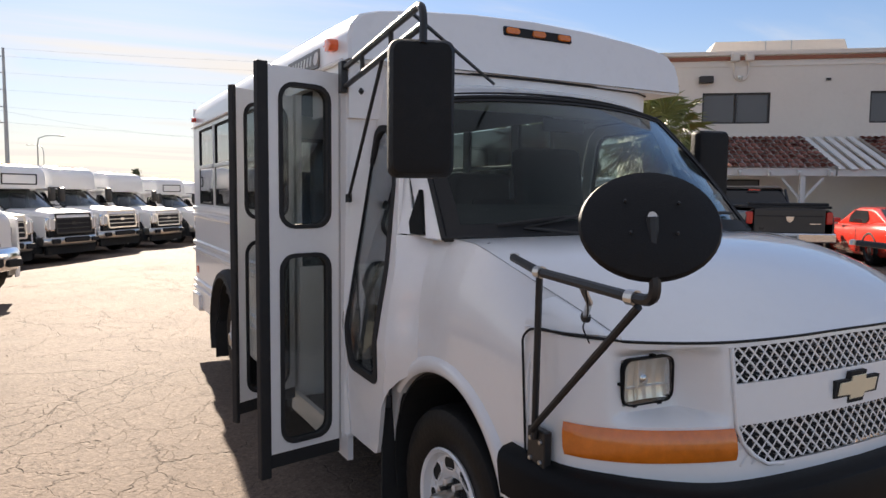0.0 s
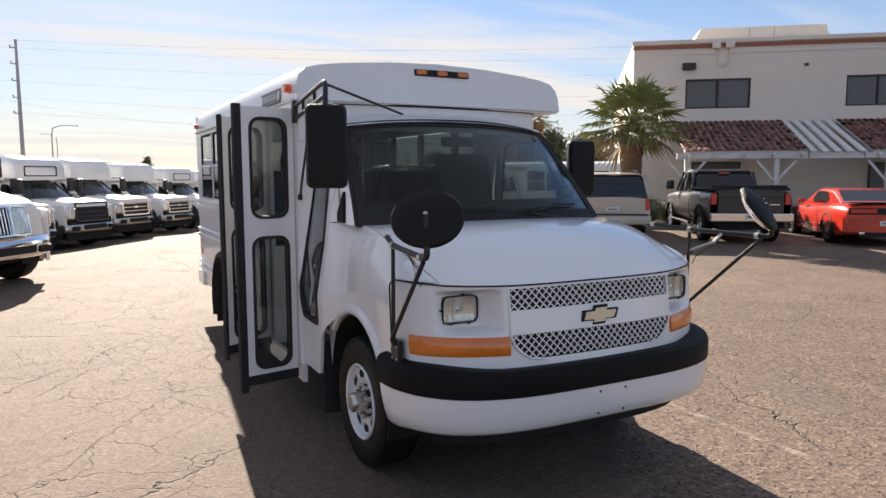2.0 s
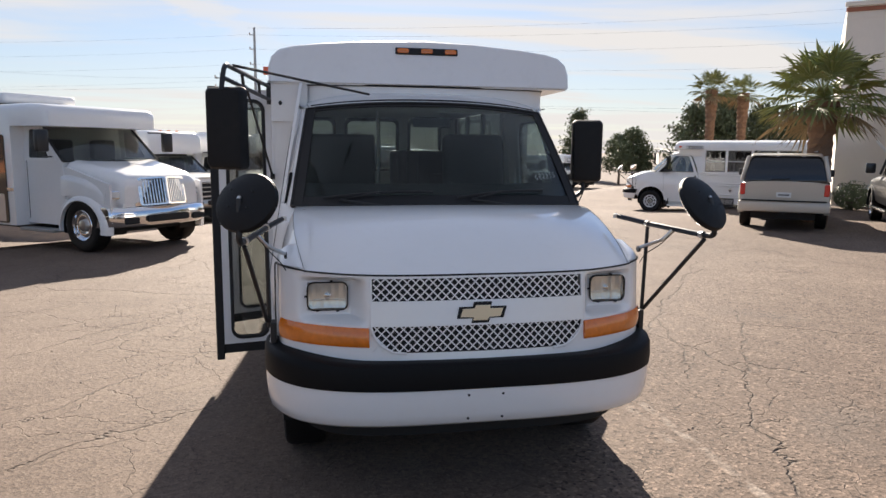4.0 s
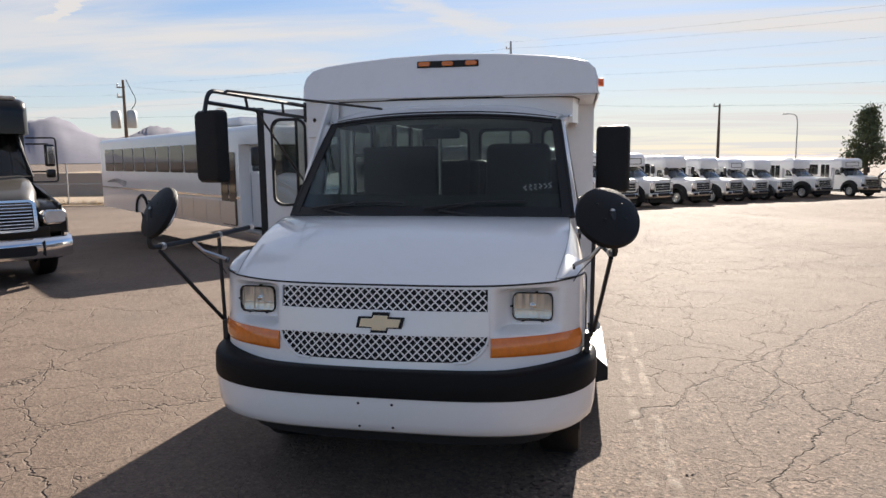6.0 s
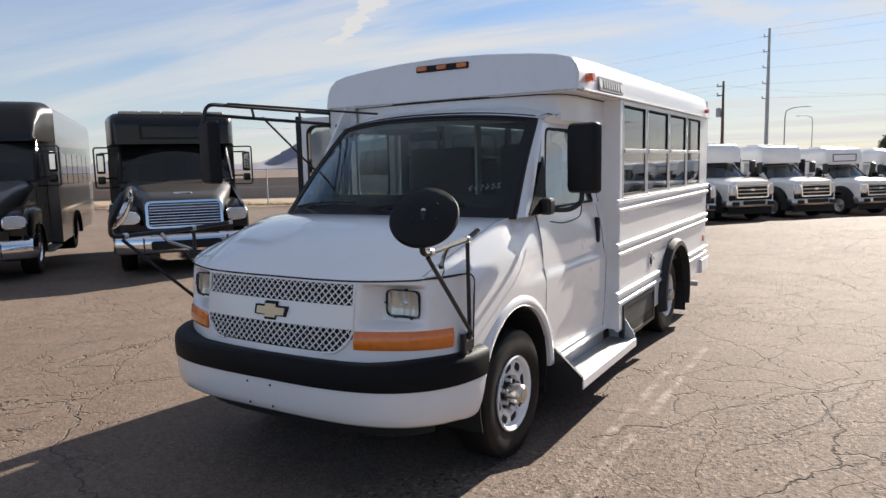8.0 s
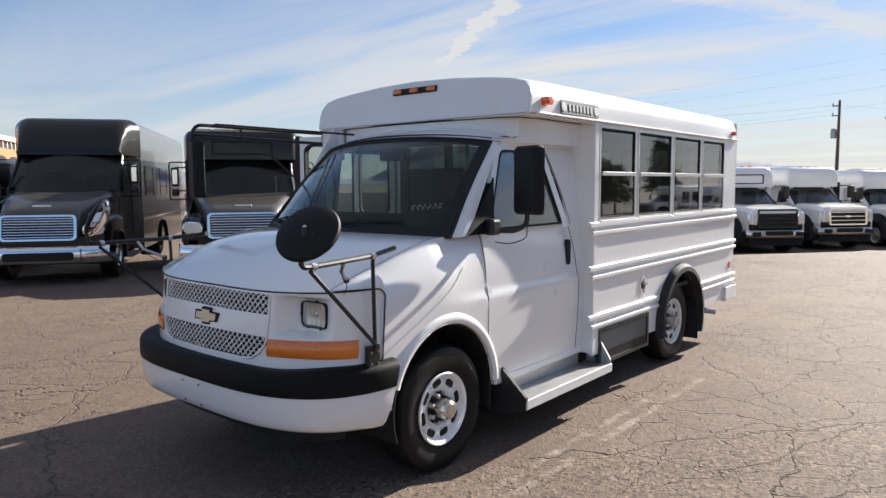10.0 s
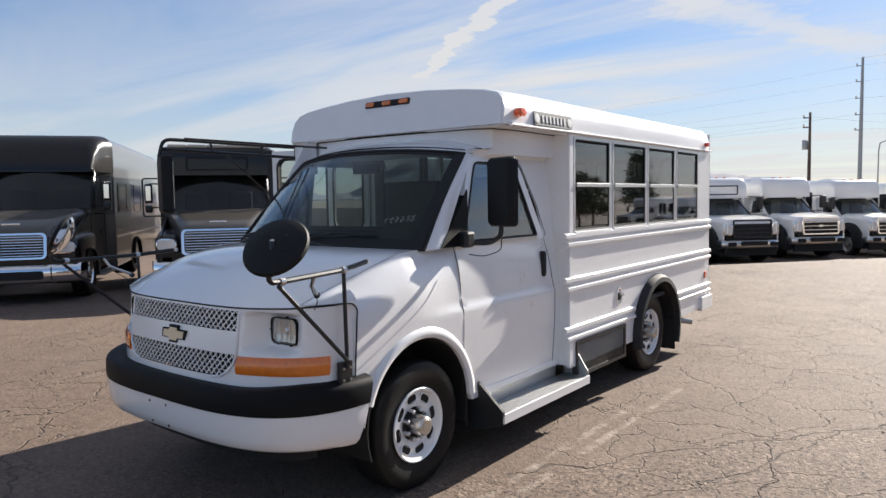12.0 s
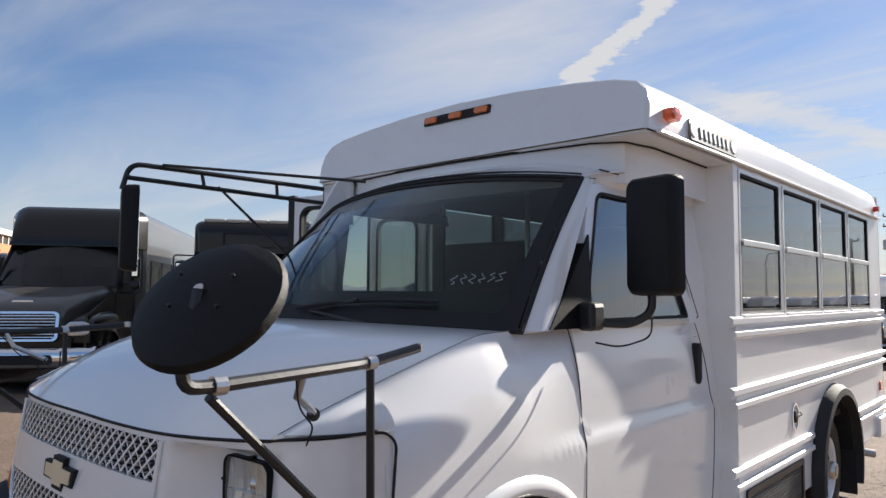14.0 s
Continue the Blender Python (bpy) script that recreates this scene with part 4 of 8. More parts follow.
    for s in (1, -1):
        # pillar beside the windshield
        rows = []
        for k in range(9):
            v = k / 8
            a = ws(1, v)
            z = a.z
            b = Vector((upper_x(z) + 0.004, lerp(0.335, 0.83, v), z))
            rows.append([(s * lerp(a.x, b.x, f) + s * 0.012 * math.sin(math.pi * f), lerp(a.y, b.y, f), z) for f in (0, 0.25, 0.5, 0.75, 1)])
        part("windshield_pillar", skin(rows, 0.02), WHITE, bus, smooth=True)
    # driver's door (left)
    door = part("cab_door", skin([[(side_x(z, 1.475, 0.972), y, z) for y in [lerp(max(0.515, ARCH_Y + math.sqrt(max(ARCH_R ** 2 - (z - ARCH_Z) ** 2, 0)) + 0.004), lerp(1.735, 1.66, max(0, (z - 1.1) / 0.4)), f / 14) for f in range(15)]] for z in (0.47, 0.55, 0.60, 0.62, 0.75, 0.9, 1.0, 1.03, 1.05, 1.075, 1.10, 1.125, 1.15, 1.25, 1.35, 1.43, 1.475)], 0.03), WHITE, bus, "white cab door with a raised window", smooth=True)
    outer = rpoly([(0.50, 1.47), (1.645, 1.47), (1.40, 2.11), (0.79, 2.085)], (0.01, 0.01, 0.16, 0.08), 6)
    inner = rpoly([(0.575, 1.495), (1.545, 1.495), (1.345, 2.05), (0.835, 2.05)], (0.03, 0.03, 0.10, 0.06), 6)
    part("window_frame", curved_ring(outer, inner, upper_x, 0.03), WHITE, door, smooth=True)
    part("window_seal", curved_ring(inner, [(lerp(y, 1.08, 0.04), lerp(z, 1.77, 0.05)) for y, z in inner], lambda z: upper_x(z) + 0.004, 0.02), SEAM, door)
    pane("window_pane", curved_pane(inner, lambda z: upper_x(z) - 0.012, 0.004), CABGLASS, door, "clear side window")
    part("quarter_trim", curved_pane([(0.315, 1.475), (0.62, 1.475), (0.645, 1.62), (0.70, 1.85)], lambda z: upper_x(z) + 0.009, 0.05), BUMPER, door, "black sail panel")
    part("sill_trim", boxed(0.965, 0.992, 0.62, 1.52, 1.476, 1.492), ALU, door)
    for pts in ([(0.512, 0.47), (0.512, 1.3), (0.49, 1.475)], [(1.74, 0.47), (1.742, 1.1), (1.67, 1.475), (1.60, 1.72), (1.46, 2.02), (1.36, 2.118), (1.0, 2.125), (0.8, 2.1)]):
        part("door_gap", tubed([(side_x(z, 1.475, 0.972) - 0.0005 if z <= 1.475 else upper_x(z) + 0.001, y, z) for p, q in zip(pts, pts[1:]) for y, z in [(lerp(p[0], q[0], k / 10), lerp(p[1], q[1], k / 10)) for k in range(11)][(0 if p is pts[0] else 1):]], 0.0024, 6), SEAM, door)
    part("handle", prismed(rrect(0.055, 0.20, 0.026), plane((side_x(1.27, 1.475, 0.972) + 0.002, 1.60, 1.27), (0, 1, 0), (0, 0, 1)), -0.02, 0.016, 0.004), SEAM, door, "black upright pull handle", smooth=True)
    part("lock_bezel", boxed(1.0, 1.012, 1.545, 1.57, 1.40, 1.405), ALU, door)
    # cab side behind the door, up to the body's front wall (left)
    rows = []
    for z, y0 in ((0.47, 1.742), (0.8, 1.742), (1.1, 1.744), (1.475, 1.672), (1.72, 1.602), (2.02, 1.462), (2.11, 1.36)):
        x = side_x(z, 1.475, 0.972) if z <= 1.475 else upper_x(z)
        rows.append([(x, y0 + 0.004, z), (x + 0.002, lerp(y0, 1.84, 0.5), z), (x + 0.004, 1.845, z)])
    part("rear_cab_side", skin(rows, 0.012), WHITE, bus, smooth=True)
    part("wheel_well_rear", boxed(0.60, 0.975, 0.575, 0.60, 0.25, 0.66), UNDER, bus)
    part("rocker", boxed(0.93, 1.0, 0.62, 1.84, 0.42, 0.475, 0.01), WHITE, bus)
    step = part("running_board", boxed(0.97, 1.19, 0.69, 1.99, 0.295, 0.325, 0.004), TREAD, bus, "bright tread-plate running board with a white edge")
    part("board_edge", boxed(1.191, 1.203, 0.69, 1.99, 0.262, 0.328, 0.003), WHITE, step)
    part("board_riser", boxed(0.955, 0.968, 0.715, 1.84, 0.30, 0.47), TREAD, step)
    part("board_end", prismed([(0.968, 0.326), (1.19, 0.326), (1.19, 0.36), (1.10, 0.50), (0.968, 0.50)], plane((0, 1.99, 0), (1, 0, 0), (0, 0, 1)), 0.0, 0.012), TREAD, step)
    part("splash_guard", prismed([(0.62, 0.17), (0.95, 0.18), (1.203, 0.262), (1.203, 0.35), (1.0, 0.53), (0.62, 0.55)], plane((0, 0.70, 0), (1, 0, 0), (0, 0, 1)), -0.012, 0.012), RUBBER, step, "black rubber splash guard")


def build_body(bus):
    prof = [(1.105, 2.296), (1.106, 2.40), (1.085, 2.47), (1.03, 2.522), (0.93, 2.55), (0.73, 2.575), (0.4, 2.602), (0.0, 2.615)]
    prof = [(-x, z) for x, z in prof] + [(x, z) for x, z in prof[-2::-1]]
    bm = bmesh.new()
    stations = [(0.855, 0.955, 0.90), (0.858, 0.985, 0.97), (0.875, 1.0, 1.0), (1.0, 1.0, 1.02), (1.4, 1.0, 1.06), (1.85, 1.0, 1.06), (3.0, 1.0, 1.06), (4.2, 1.0, 1.06), (5.3, 1.0, 1.06), (5.40, 0.985, 1.03), (5.43, 0.93, 0.95)]
    rows = []
    for y, sx, sz in stations:
        rows.append([(x * sx, y + (0.17 * (z - 2.30) if y < 1.0 else 0), 2.296 + (z - 2.296) * sz) for x, z in prof])
    vv = sheet(bm, rows)
    bm.faces.new(vv[0])
    bm.faces.new(vv[-1][::-1])
    roof = part("roof", bm, BODYWHITE, bus, "white fibreglass roof with an overhanging front cap", smooth=True)
    part("overhang_floor", boxed(-1.09, 1.09, 0.875, 1.86, 2.284, 2.297), BODYWHITE, roof)
    for s in (1, -1):
        part("drip_rail", tubed([(s * 1.108, 0.95, 2.30), (s * 1.112, 1.85, 2.302), (s * 1.112, 5.38, 2.302)], 0.011, 6), BODYWHITE, roof)
        lamp = part("marker_lamp", prismed(rrect(0.10, 0.055, 0.024), Matrix.Translation((s * 1.105, 1.06, 2.385)) @ (AXLE_L if s > 0 else AXLE_R), -0.01, 0.045, 0.014), ORANGELAMP, roof, "orange marker lamp", smooth=True)
        part("marker_lamp", prismed(rrect(0.09, 0.045, 0.02), Matrix.Translation((s * 1.105, 5.2, 2.37)) @ (AXLE_L if s > 0 else AXLE_R), -0.01, 0.04, 0.012), REDLENS, roof, "red rear marker lamp", smooth=True)
        m = Matrix.Translation((s * 1.103, 1.56 if s > 0 else 1.58, 2.365)) @ (AXLE_L if s > 0 else AXLE_R) @ pose(0, 0, 0, -6, 0, 0)
        sign = part("maker_plate", prismed(rrect(0.58, 0.10, 0.012), m, 0.0, 0.012, 0.003), SIGNGREY, roof, "grey maker's plate with pale shapes")
        for dx in (-0.25, 0.25):
            part("disc", lathed([(0.036, 0.011), (0.034, 0.015), (0.002, 0.0155)], m @ Matrix.Translation((dx, 0, 0)), 20), PLATEWHITE, sign)
        for i in range(7):
            part("bar", boxed(-0.011, 0.011, -0.026, 0.026, 0.012, 0.016, m=m @ Matrix.Translation((-0.165 + i * 0.055, 0, 0))), PLATEWHITE, sign)
    # three-lamp cluster
    m = plane((0.02, 0.905, 2.535), (1, 0, 0), (0, 0.17, 1))
    cl = part("clearance_bar", prismed(rrect(0.46, 0.048, 0.008), m, -0.01, 0.014, 0.003), SEAM, roof, "black bar with three amber lamps")
    for dx in (-0.175, 0.0, 0.175):
        part("lamp", prismed(rrect(0.085, 0.032, 0.01), m @ Matrix.Translation((dx, 0, 0)), 0.01, 0.026, 0.006), AMBER, cl, "amber lamp", smooth=True)
    # sides
    wins = {1: [(1.93, 2.585), (2.665, 3.40), (3.48, 4.19), (4.27, 4.945)], -1: [(2.0, 2.62), (2.70, 3.45), (3.53, 4.25), (4.33, 5.05)]}
    for s in (1, -1):
        ax = plane((0, 0, 0), (0, 1, 0), (0, 0, 1))
        y0 = 1.84 if s > 0 else 1.90
        x0, x1 = (XB - 0.03, XB) if s > 0 else (-XB, -XB + 0.03)
        arc = [(3.68 + 0.50 * math.cos(a), 0.44 + 0.50 * math.sin(a)) for a in [radians(lerp(0, 180, i / 20)) for i in range(21)]]
        low = [(y0, 0.40), (y0, 1.515), (YR, 1.515), (YR, 0.46)] + arc + [(3.18, 0.40)]
        side = part("body_side", prismed(low, ax, x0, x1), BODYWHITE, bus, "white sheet-metal side with pressed rub rails")
        part("window_header", boxed(x0, x1, y0, YR, 2.262, 2.305), BODYWHITE, side)
        edges = [y0] + [q for w in wins[s] for q in w] + [YR]
        for a, b in zip(edges[::2], edges[1::2]):
            part("window_post", boxed(x0, x1, a, b, 1.515, 2.262), BODYWHITE, side)
        xs = 1.0 if s > 0 else -1.0
        for za, zb, ya, yb in ((1.455, 1.495, y0 - 0.09, YR + 0.01), (1.39, 1.425, y0 - 0.05, YR + 0.01), (1.10, 1.14, y0 - 0.09, YR + 0.01), (1.03, 1.065, y0 - 0.05, YR + 0.01), (0.70, 0.74, y0 - 0.09, 3.14), (0.625, 0.66, y0 - 0.05, 3.14), (0.70, 0.735, 4.24, YR + 0.01), (0.63, 0.66, 4.24, YR + 0.01)):
            if s < 0:
                ya = max(ya, 1.92)
            part("rub_rail", prismed([(0, za - 0.012), (0.014, za), (0.024, za + 0.006), (0.024, zb - 0.006), (0.012, zb), (0, zb + 0.004)] if s > 0 else [(-q, z) for q, z in [(0, za - 0.012), (0.014, za), (0.024, za + 0.006), (0.024, zb - 0.006), (0.012, zb), (0, zb + 0.004)]], plane((s * XB, ya, 0), (1, 0, 0), (0, 0, 1)), 0, -(yb - ya)), BODYWHITE, side)
        for ya, yb in wins[s]:
            m = plane((s * XB, (ya + yb) / 2, 1.888), (0, s, 0), (0, 0, 1))
            w, h = yb - ya, 0.742
            win = part("window", ringed(rrect(w + 0.03, h + 0.03, 0.01, 2), rrect(w - 0.012, h - 0.012, 0.01, 2), m, -0.03, 0.006), ALU, side, "two-part sliding bus window in a silver frame")
            part("sash", ringed(rrect(w - 0.013, h - 0.013, 0.008, 2), rrect(w - 0.04, h - 0.04, 0.008, 2), m, -0.022, 0.002), SEAM, win)
            part("meeting_rail", boxed(-w / 2 + 0.02, w / 2 - 0.02, -0.018, 0.014, -0.02, 0.016, 0.003, m), ALU, win)
            pane("pane", boxed(-w / 2 + 0.03, w / 2 - 0.03, 0.012, h / 2 - 0.03, -0.012, -0.008, m=m), TINT, win)
            pane("pane", boxed(-w / 2 + 0.03, w / 2 - 0.03, -h / 2 + 0.03, -0.016, -0.004, 0.0, m=m), TINT, win)
            part("window_sill", boxed(-w / 2 - 0.01, w / 2 + 0.01, -h / 2 - 0.028, -h / 2 - 0.012, -0.01, 0.022, 0.003, m), BODYWHITE, win)
        # rivets down the front edge of the side
        for i in range(9):
            part("rivet", lathed([(0.006, 0), (0.005, 0.003), (0.001, 0.004)], Matrix.Translation((s * XB, y0 + 0.05, 0.75 + i * 0.19)) @ (AXLE_L if s > 0 else AXLE_R), 6), BODYWHITE, side)
        # rear fender flare
        rows = [[(s * x, 3.70 + (0.50 + d) * math.cos(a) * 1.02, 0.42 + (0.50 + d) * math.sin(a)) for d, x in ((0.075, 1.097), (0.07, 1.13), (0.045, 1.165), (0.0, 1.17), (-0.01, 1.10))] for a in [radians(lerp(-22, 190, i / 30)) for i in range(31)]]
        fl = part("fender_flare", skin(rows, 0.008), RUBBER, bus, "black rubber wheel-arch flare", smooth=True)
        rows = [[(s * x, 3.70 + 0.49 * math.cos(a), 0.42 + 0.49 * math.sin(a)) for x in (1.10, 0.55)] for a in [radians(lerp(0, 180, i / 16)) for i in range(17)]]
        part("wheel_well", skin(rows, 0.01), UNDER, fl)
        part("mud_flap", boxed(0.80 if s > 0 else -1.13, 1.13 if s > 0 else -0.80, 4.16, 4.172, 0.14, 0.46), RUBBER, fl)
        part("bumper_end", boxed(1.06 if s > 0 else -1.125, 1.125 if s > 0 else -1.06, 5.08, 5.47, 0.42, 0.585, 0.012), WHITE, bus)
        part("side_reflector", boxed(XB if s > 0 else -XB - 0.012, XB + 0.012 if s > 0 else -XB, 5.23, 5.29, 0.80, 0.875, 0.003), ORANGELAMP, side)
        make_wheel(bus, (s * 1.0, 0.06, 0.40), s, r=0.40)
        make_wheel(bus, (s * 1.055, 3.66, 0.40), s, r=0.40)
    # left extras: vent grille, fuel flap, exhaust
    m = plane((XB, 2.44, 0.45), (0, 1, 0), (0, 0, 1))
    gr = part("vent_panel", ringed(rrect(0.99, 0.31, 0.01, 2), rrect(0.92, 0.25, 0.01, 2), m, -0.03, 0.012), BLACKMETAL, bus, "black louvred vent panel in the skirt")
    part("vent_back", boxed(-0.47, 0.47, -0.13, 0.13, -0.03, -0.024, m=m), UNDER, gr)
    for i in range(16):
        part("slat", boxed(-0.46, 0.46, -0.124 + i * 0.0158, -0.118 + i * 0.0158, -0.02, 0.006, m=m), BLACKMETAL, gr)
    for i in range(30):
        part("slat", boxed(-0.455 + i * 0.0312, -0.45 + i * 0.0312, -0.125, 0.125, -0.024, 0.004, m=m), BLACKMETAL, gr)
    m = plane((XB, 2.80, 0.875), (0, 1, 0), (0, 0, 1))
    fu = part("fuel_flap", ringed([(x * 0.06, y * 0.085) for x, y in [(math.cos(a), math.sin(a)) for a in [k * math.pi / 14 for k in range(28)]]], [(x * 0.048, y * 0.07) for x, y in [(math.cos(a), math.sin(a)) for a in [k * math.pi / 14 for k in range(28)]]], m, -0.02, 0.008), CHROME, bus, "oval fuel filler with a black cap", smooth=True)
    part("recess", lathed([(0.052, -0.006), (0.01, -0.006)], m, 20), SEAM, fu)
    part("cap", lathed([(0.036, -0.006), (0.036, 0.008), (0.03, 0.012), (0.004, 0.012)], m, 16), RUBBER, fu, smooth=True)
    part("tether", tubed([m @ Vector((0.0, 0.0, 0.015)), m @ Vector((0.04, 0.01, 0.03)), m @ Vector((0.075, 0.02, 0.012))], 0.004, 5), SEAM, fu)
    part("exhaust_pipe", tubed([(0.7, 4.2, 0.42), (0.95, 4.5, 0.40), (1.16, 4.62, 0.37)], 0.032, 10), GALV, bus)
    # front wall of the body beside the cab (left), posts and headers (right)
    part("front_wall", boxed(0.86, XB, 1.835, 1.865, 0.42, 2.296, 0.004), BODYWHITE, bus, "white wall between cab and body")
    part("corner_trim", boxed(XB - 0.004, XB + 0.006, 1.836, 1.90, 0.42, 2.296, 0.003), BODYWHITE, bus)
    part("front_post", boxed(-XB, -XB + 0.06, 0.93, 1.02, 0.42, 2.30, 0.006), BODYWHITE, bus)
    part("rear_post", boxed(-XB, -XB + 0.06, 1.84, 1.92, 0.38, 2.30, 0.006), BODYWHITE, bus)
    part("door_header", boxed(-XB, -XB + 0.05, 1.02, 1.84, 2.235, 2.30, 0.004), BODYWHITE, bus)
    part("upper_front_panel", boxed(-XB + 0.002, -0.84, 0.90, 0.93, 2.02, 2.296), BODYWHITE, bus)
    # right quarter panel with its tall curved pane
    def rx(z):
        return -(1.105 - max(0, (z - 1.0)) * 0.165) if z > 1.0 else -1.105 + (1.0 - z) * 0.06
    outer = rpoly([(0.60, 0.44), (0.965, 0.44), (0.965, 1.1), (0.965, 1.38), (0.965, 1.8), (0.965, 2.29), (0.84, 2.29), (0.56, 1.75), (0.46, 1.36), (0.44, 0.92)], 0.03, 4)
    inner = rpoly([(0.565, 0.80), (0.875, 0.81), (0.94, 1.05), (0.945, 1.38), (0.945, 1.77), (0.89, 1.97), (0.77, 1.97), (0.60, 1.72), (0.54, 1.33), (0.55, 1.0)], 0.05, 4)
    q = part("quarter_panel", curved_ring(outer, inner, rx, -0.02), BODYWHITE, bus, "white panel with a tall curved window", smooth=True)
    part("gasket", curved_ring([(lerp(y, 0.74, -0.1), lerp(z, 1.4, -0.03)) for y, z in inner], [(lerp(y, 0.74, 0.09), lerp(z, 1.4, 0.025)) for y, z in inner], lambda z: rx(z) - 0.006, -0.02), RUBBER, q, smooth=True)
    pane("pane", curved_pane(inner, lambda z: rx(z) + 0.008, -0.004), QUARTERGLASS, q)
    front = [(0.50, 0.585), (0.62, 0.545), (0.92, 0.447), (1.15, 0.455), (1.36, 0.468), (1.475, 0.49)]
    rows = []
    for k in range(21):
        z = lerp(0.50, 1.475, k / 20)
        yf = spline(front, z) + 0.004
        arch = ARCH_Y + math.sqrt(max(ARCH_R ** 2 - (z - ARCH_Z) ** 2, 0)) if z < ARCH_Z + ARCH_R else -1
        row = []
        for f in (0.0, 0.25, 0.5, 0.75, 1.0):
            y = max(lerp(yf, yf - 0.16, f), min(arch + 0.004, yf))
            row.append((lerp(rx(z), -side_x(z, edge_at(max(y, 0.05)).z, edge_at(max(y, 0.05)).x) - 0.002, smooth01(0, 1, (yf - y) / 0.16)), y, z))
        rows.append(row)
    part("quarter_fillet", skin(rows, 0.006), WHITE, q, smooth=True)
    rows = [[(lerp(rx(z), -XB, f), lerp(0.925, 0.945, f), z) for f in (0, 1)] for z in (0.44, 0.8, 1.0, 1.3, 1.6, 1.9, 2.1, 2.296)]
    part("quarter_filler", skin(rows, 0.01), BODYWHITE, q)
    part("sail_panel", curved_pane([(0.30, 1.482), (0.47, 1.482), (0.405, 1.675)], lambda z: -(upper_x(z) + 0.016), -0.02), BUMPER, q, "black sail panel")
    part("mud_flap", boxed(-1.055, -0.70, 0.575, 0.59, 0.17, 0.66), RUBBER, q)
    rows = [[(-(upper_x(z) + 0.001), lerp(0.36, 0.80, (z - 1.44) / 0.66), z), (-(upper_x(z) + 0.012), lerp(0.42, 0.82, (z - 1.44) / 0.66), z), (rx(z) + 0.006, lerp(0.50, 0.80, (z - 1.44) / 0.66), z)] for z in [1.478 + 0.0622 * k for k in range(11)]]
    part("pillar_cover", skin(rows, 0.008), WHITE, q, smooth=True)
    part("skirt", boxed(-1.09, -1.06, 0.93, 1.90, 0.30, 0.42), BODYWHITE, bus)
    # door leaves
    for hinge, tip, z0, z1 in (((-1.10, 1.04, 0), (-1.525, 0.955, 0), 0.29, 2.245), ((-1.10, 1.83, 0), (-1.525, 1.62, 0), 0.36, 2.225)):
        h, t = Vector(hinge), Vector(tip)
        d = t - h
        w = d.length
        m = plane(((h.x + t.x) / 2, (h.y + t.y) / 2, 0), d, (0, 0, 1)) @ Matrix.Translation((-0.025, 0, 0))
        wide = w - 0.05
        zm = lerp(z0, z1, 0.575)
        lf = part("door_leaf", ringed(rrect(wide, z1 - zm, 0.002, cy=(z1 + zm) / 2), rrect(wide - 0.115, (z1 - zm) - 0.15, 0.075, cy=(z1 + zm) / 2), m, -0.018, 0.018), BODYWHITE, bus, "open white entrance door leaf with dark-rimmed panes")
        part("lower_panel", ringed(rrect(wide, zm - z0 - 0.1, 0.002, cy=(z0 + 0.1 + zm) / 2), rrect(wide - 0.115, zm - z0 - 0.2, 0.075, cy=(z0 + 0.1 + zm) / 2 - 0.01), m, -0.018, 0.018), BODYWHITE, lf)
        part("kick_seal", boxed(-wide / 2, wide / 2, z0 + 0.03, z0 + 0.10, -0.012, 0.012, m=m @ pose(0, 0, 0, 90) @ pose(0, 0, 0, -90)), RUBBER, lf)
        for cy, hh in (((z1 + zm) / 2, (z1 - zm) - 0.15), ((z0 + 0.1 + zm) / 2 - 0.01, zm - z0 - 0.2)):
            part("gasket", ringed(rrect(wide - 0.10, hh + 0.015, 0.08, cy=cy), rrect(wide - 0.14, hh - 0.025, 0.065, cy=cy), m, -0.024, 0.024), RUBBER, lf, smooth=True)
            pane("pane", prismed(rrect(wide - 0.12, hh, 0.07, cy=cy), m, -0.003, 0.003), DOORGLASS, lf)
        sw = 0.055 if z0 < 0.33 else 0.024
        part("edge_seal", prismed(rrect(sw, z1 - z0 + 0.03, 0.006, 3, wide / 2 + sw / 2, (z0 + z1) / 2), m, -0.022, 0.022, 0.006), RUBBER, lf, "thick black rubber edge seal")
        part("hinge_strip", boxed(-wide / 2 - 0.012, -wide / 2 + 0.006, z0 + 0.1, z1, -0.022, 0.022, m=m), ALU, lf)
    # rear wall with windows
    rear = thing("rear_wall", "", "")
    rear.parent = bus
    xs = [-XB, -0.95, -0.50, -0.36, 0.36, 0.50, 0.95, XB]
    part("lower_panel", boxed(-XB, XB, YR - 0.03, YR, 0.44, 1.55), BODYWHITE, rear)
    part("upper_panel", boxed(-XB, XB, YR - 0.03, YR, 2.24, 2.5), BODYWHITE, rear)
    for a, b in zip(xs[::2], xs[1::2]):
        part("post", boxed(a, b, YR - 0.03, YR, 1.55, 2.24), BODYWHITE, rear)
    for a, b in ((-0.95, -0.50), (-0.36, 0.36), (0.50, 0.95)):
        part("rear_gasket", ringed(rrect(b - a + 0.02, 0.71, 0.08), rrect(b - a - 0.06, 0.63, 0.07), plane(((a + b) / 2, YR, 1.895), (-1, 0, 0), (0, 0, 1)), -0.04, 0.01), RUBBER, rear)
        pane("rear_pane", boxed(a, b, YR - 0.018, YR - 0.013, 1.55, 2.24), TINT, rear)
    part("rear_bumper", boxed(-1.1, 1.1, 5.41, 5.50, 0.43, 0.60, 0.02), BUMPER, bus)
    part("frame_rail", boxed(-0.45, -0.33, -0.7, 5.3, 0.42, 0.58), UNDER, bus)
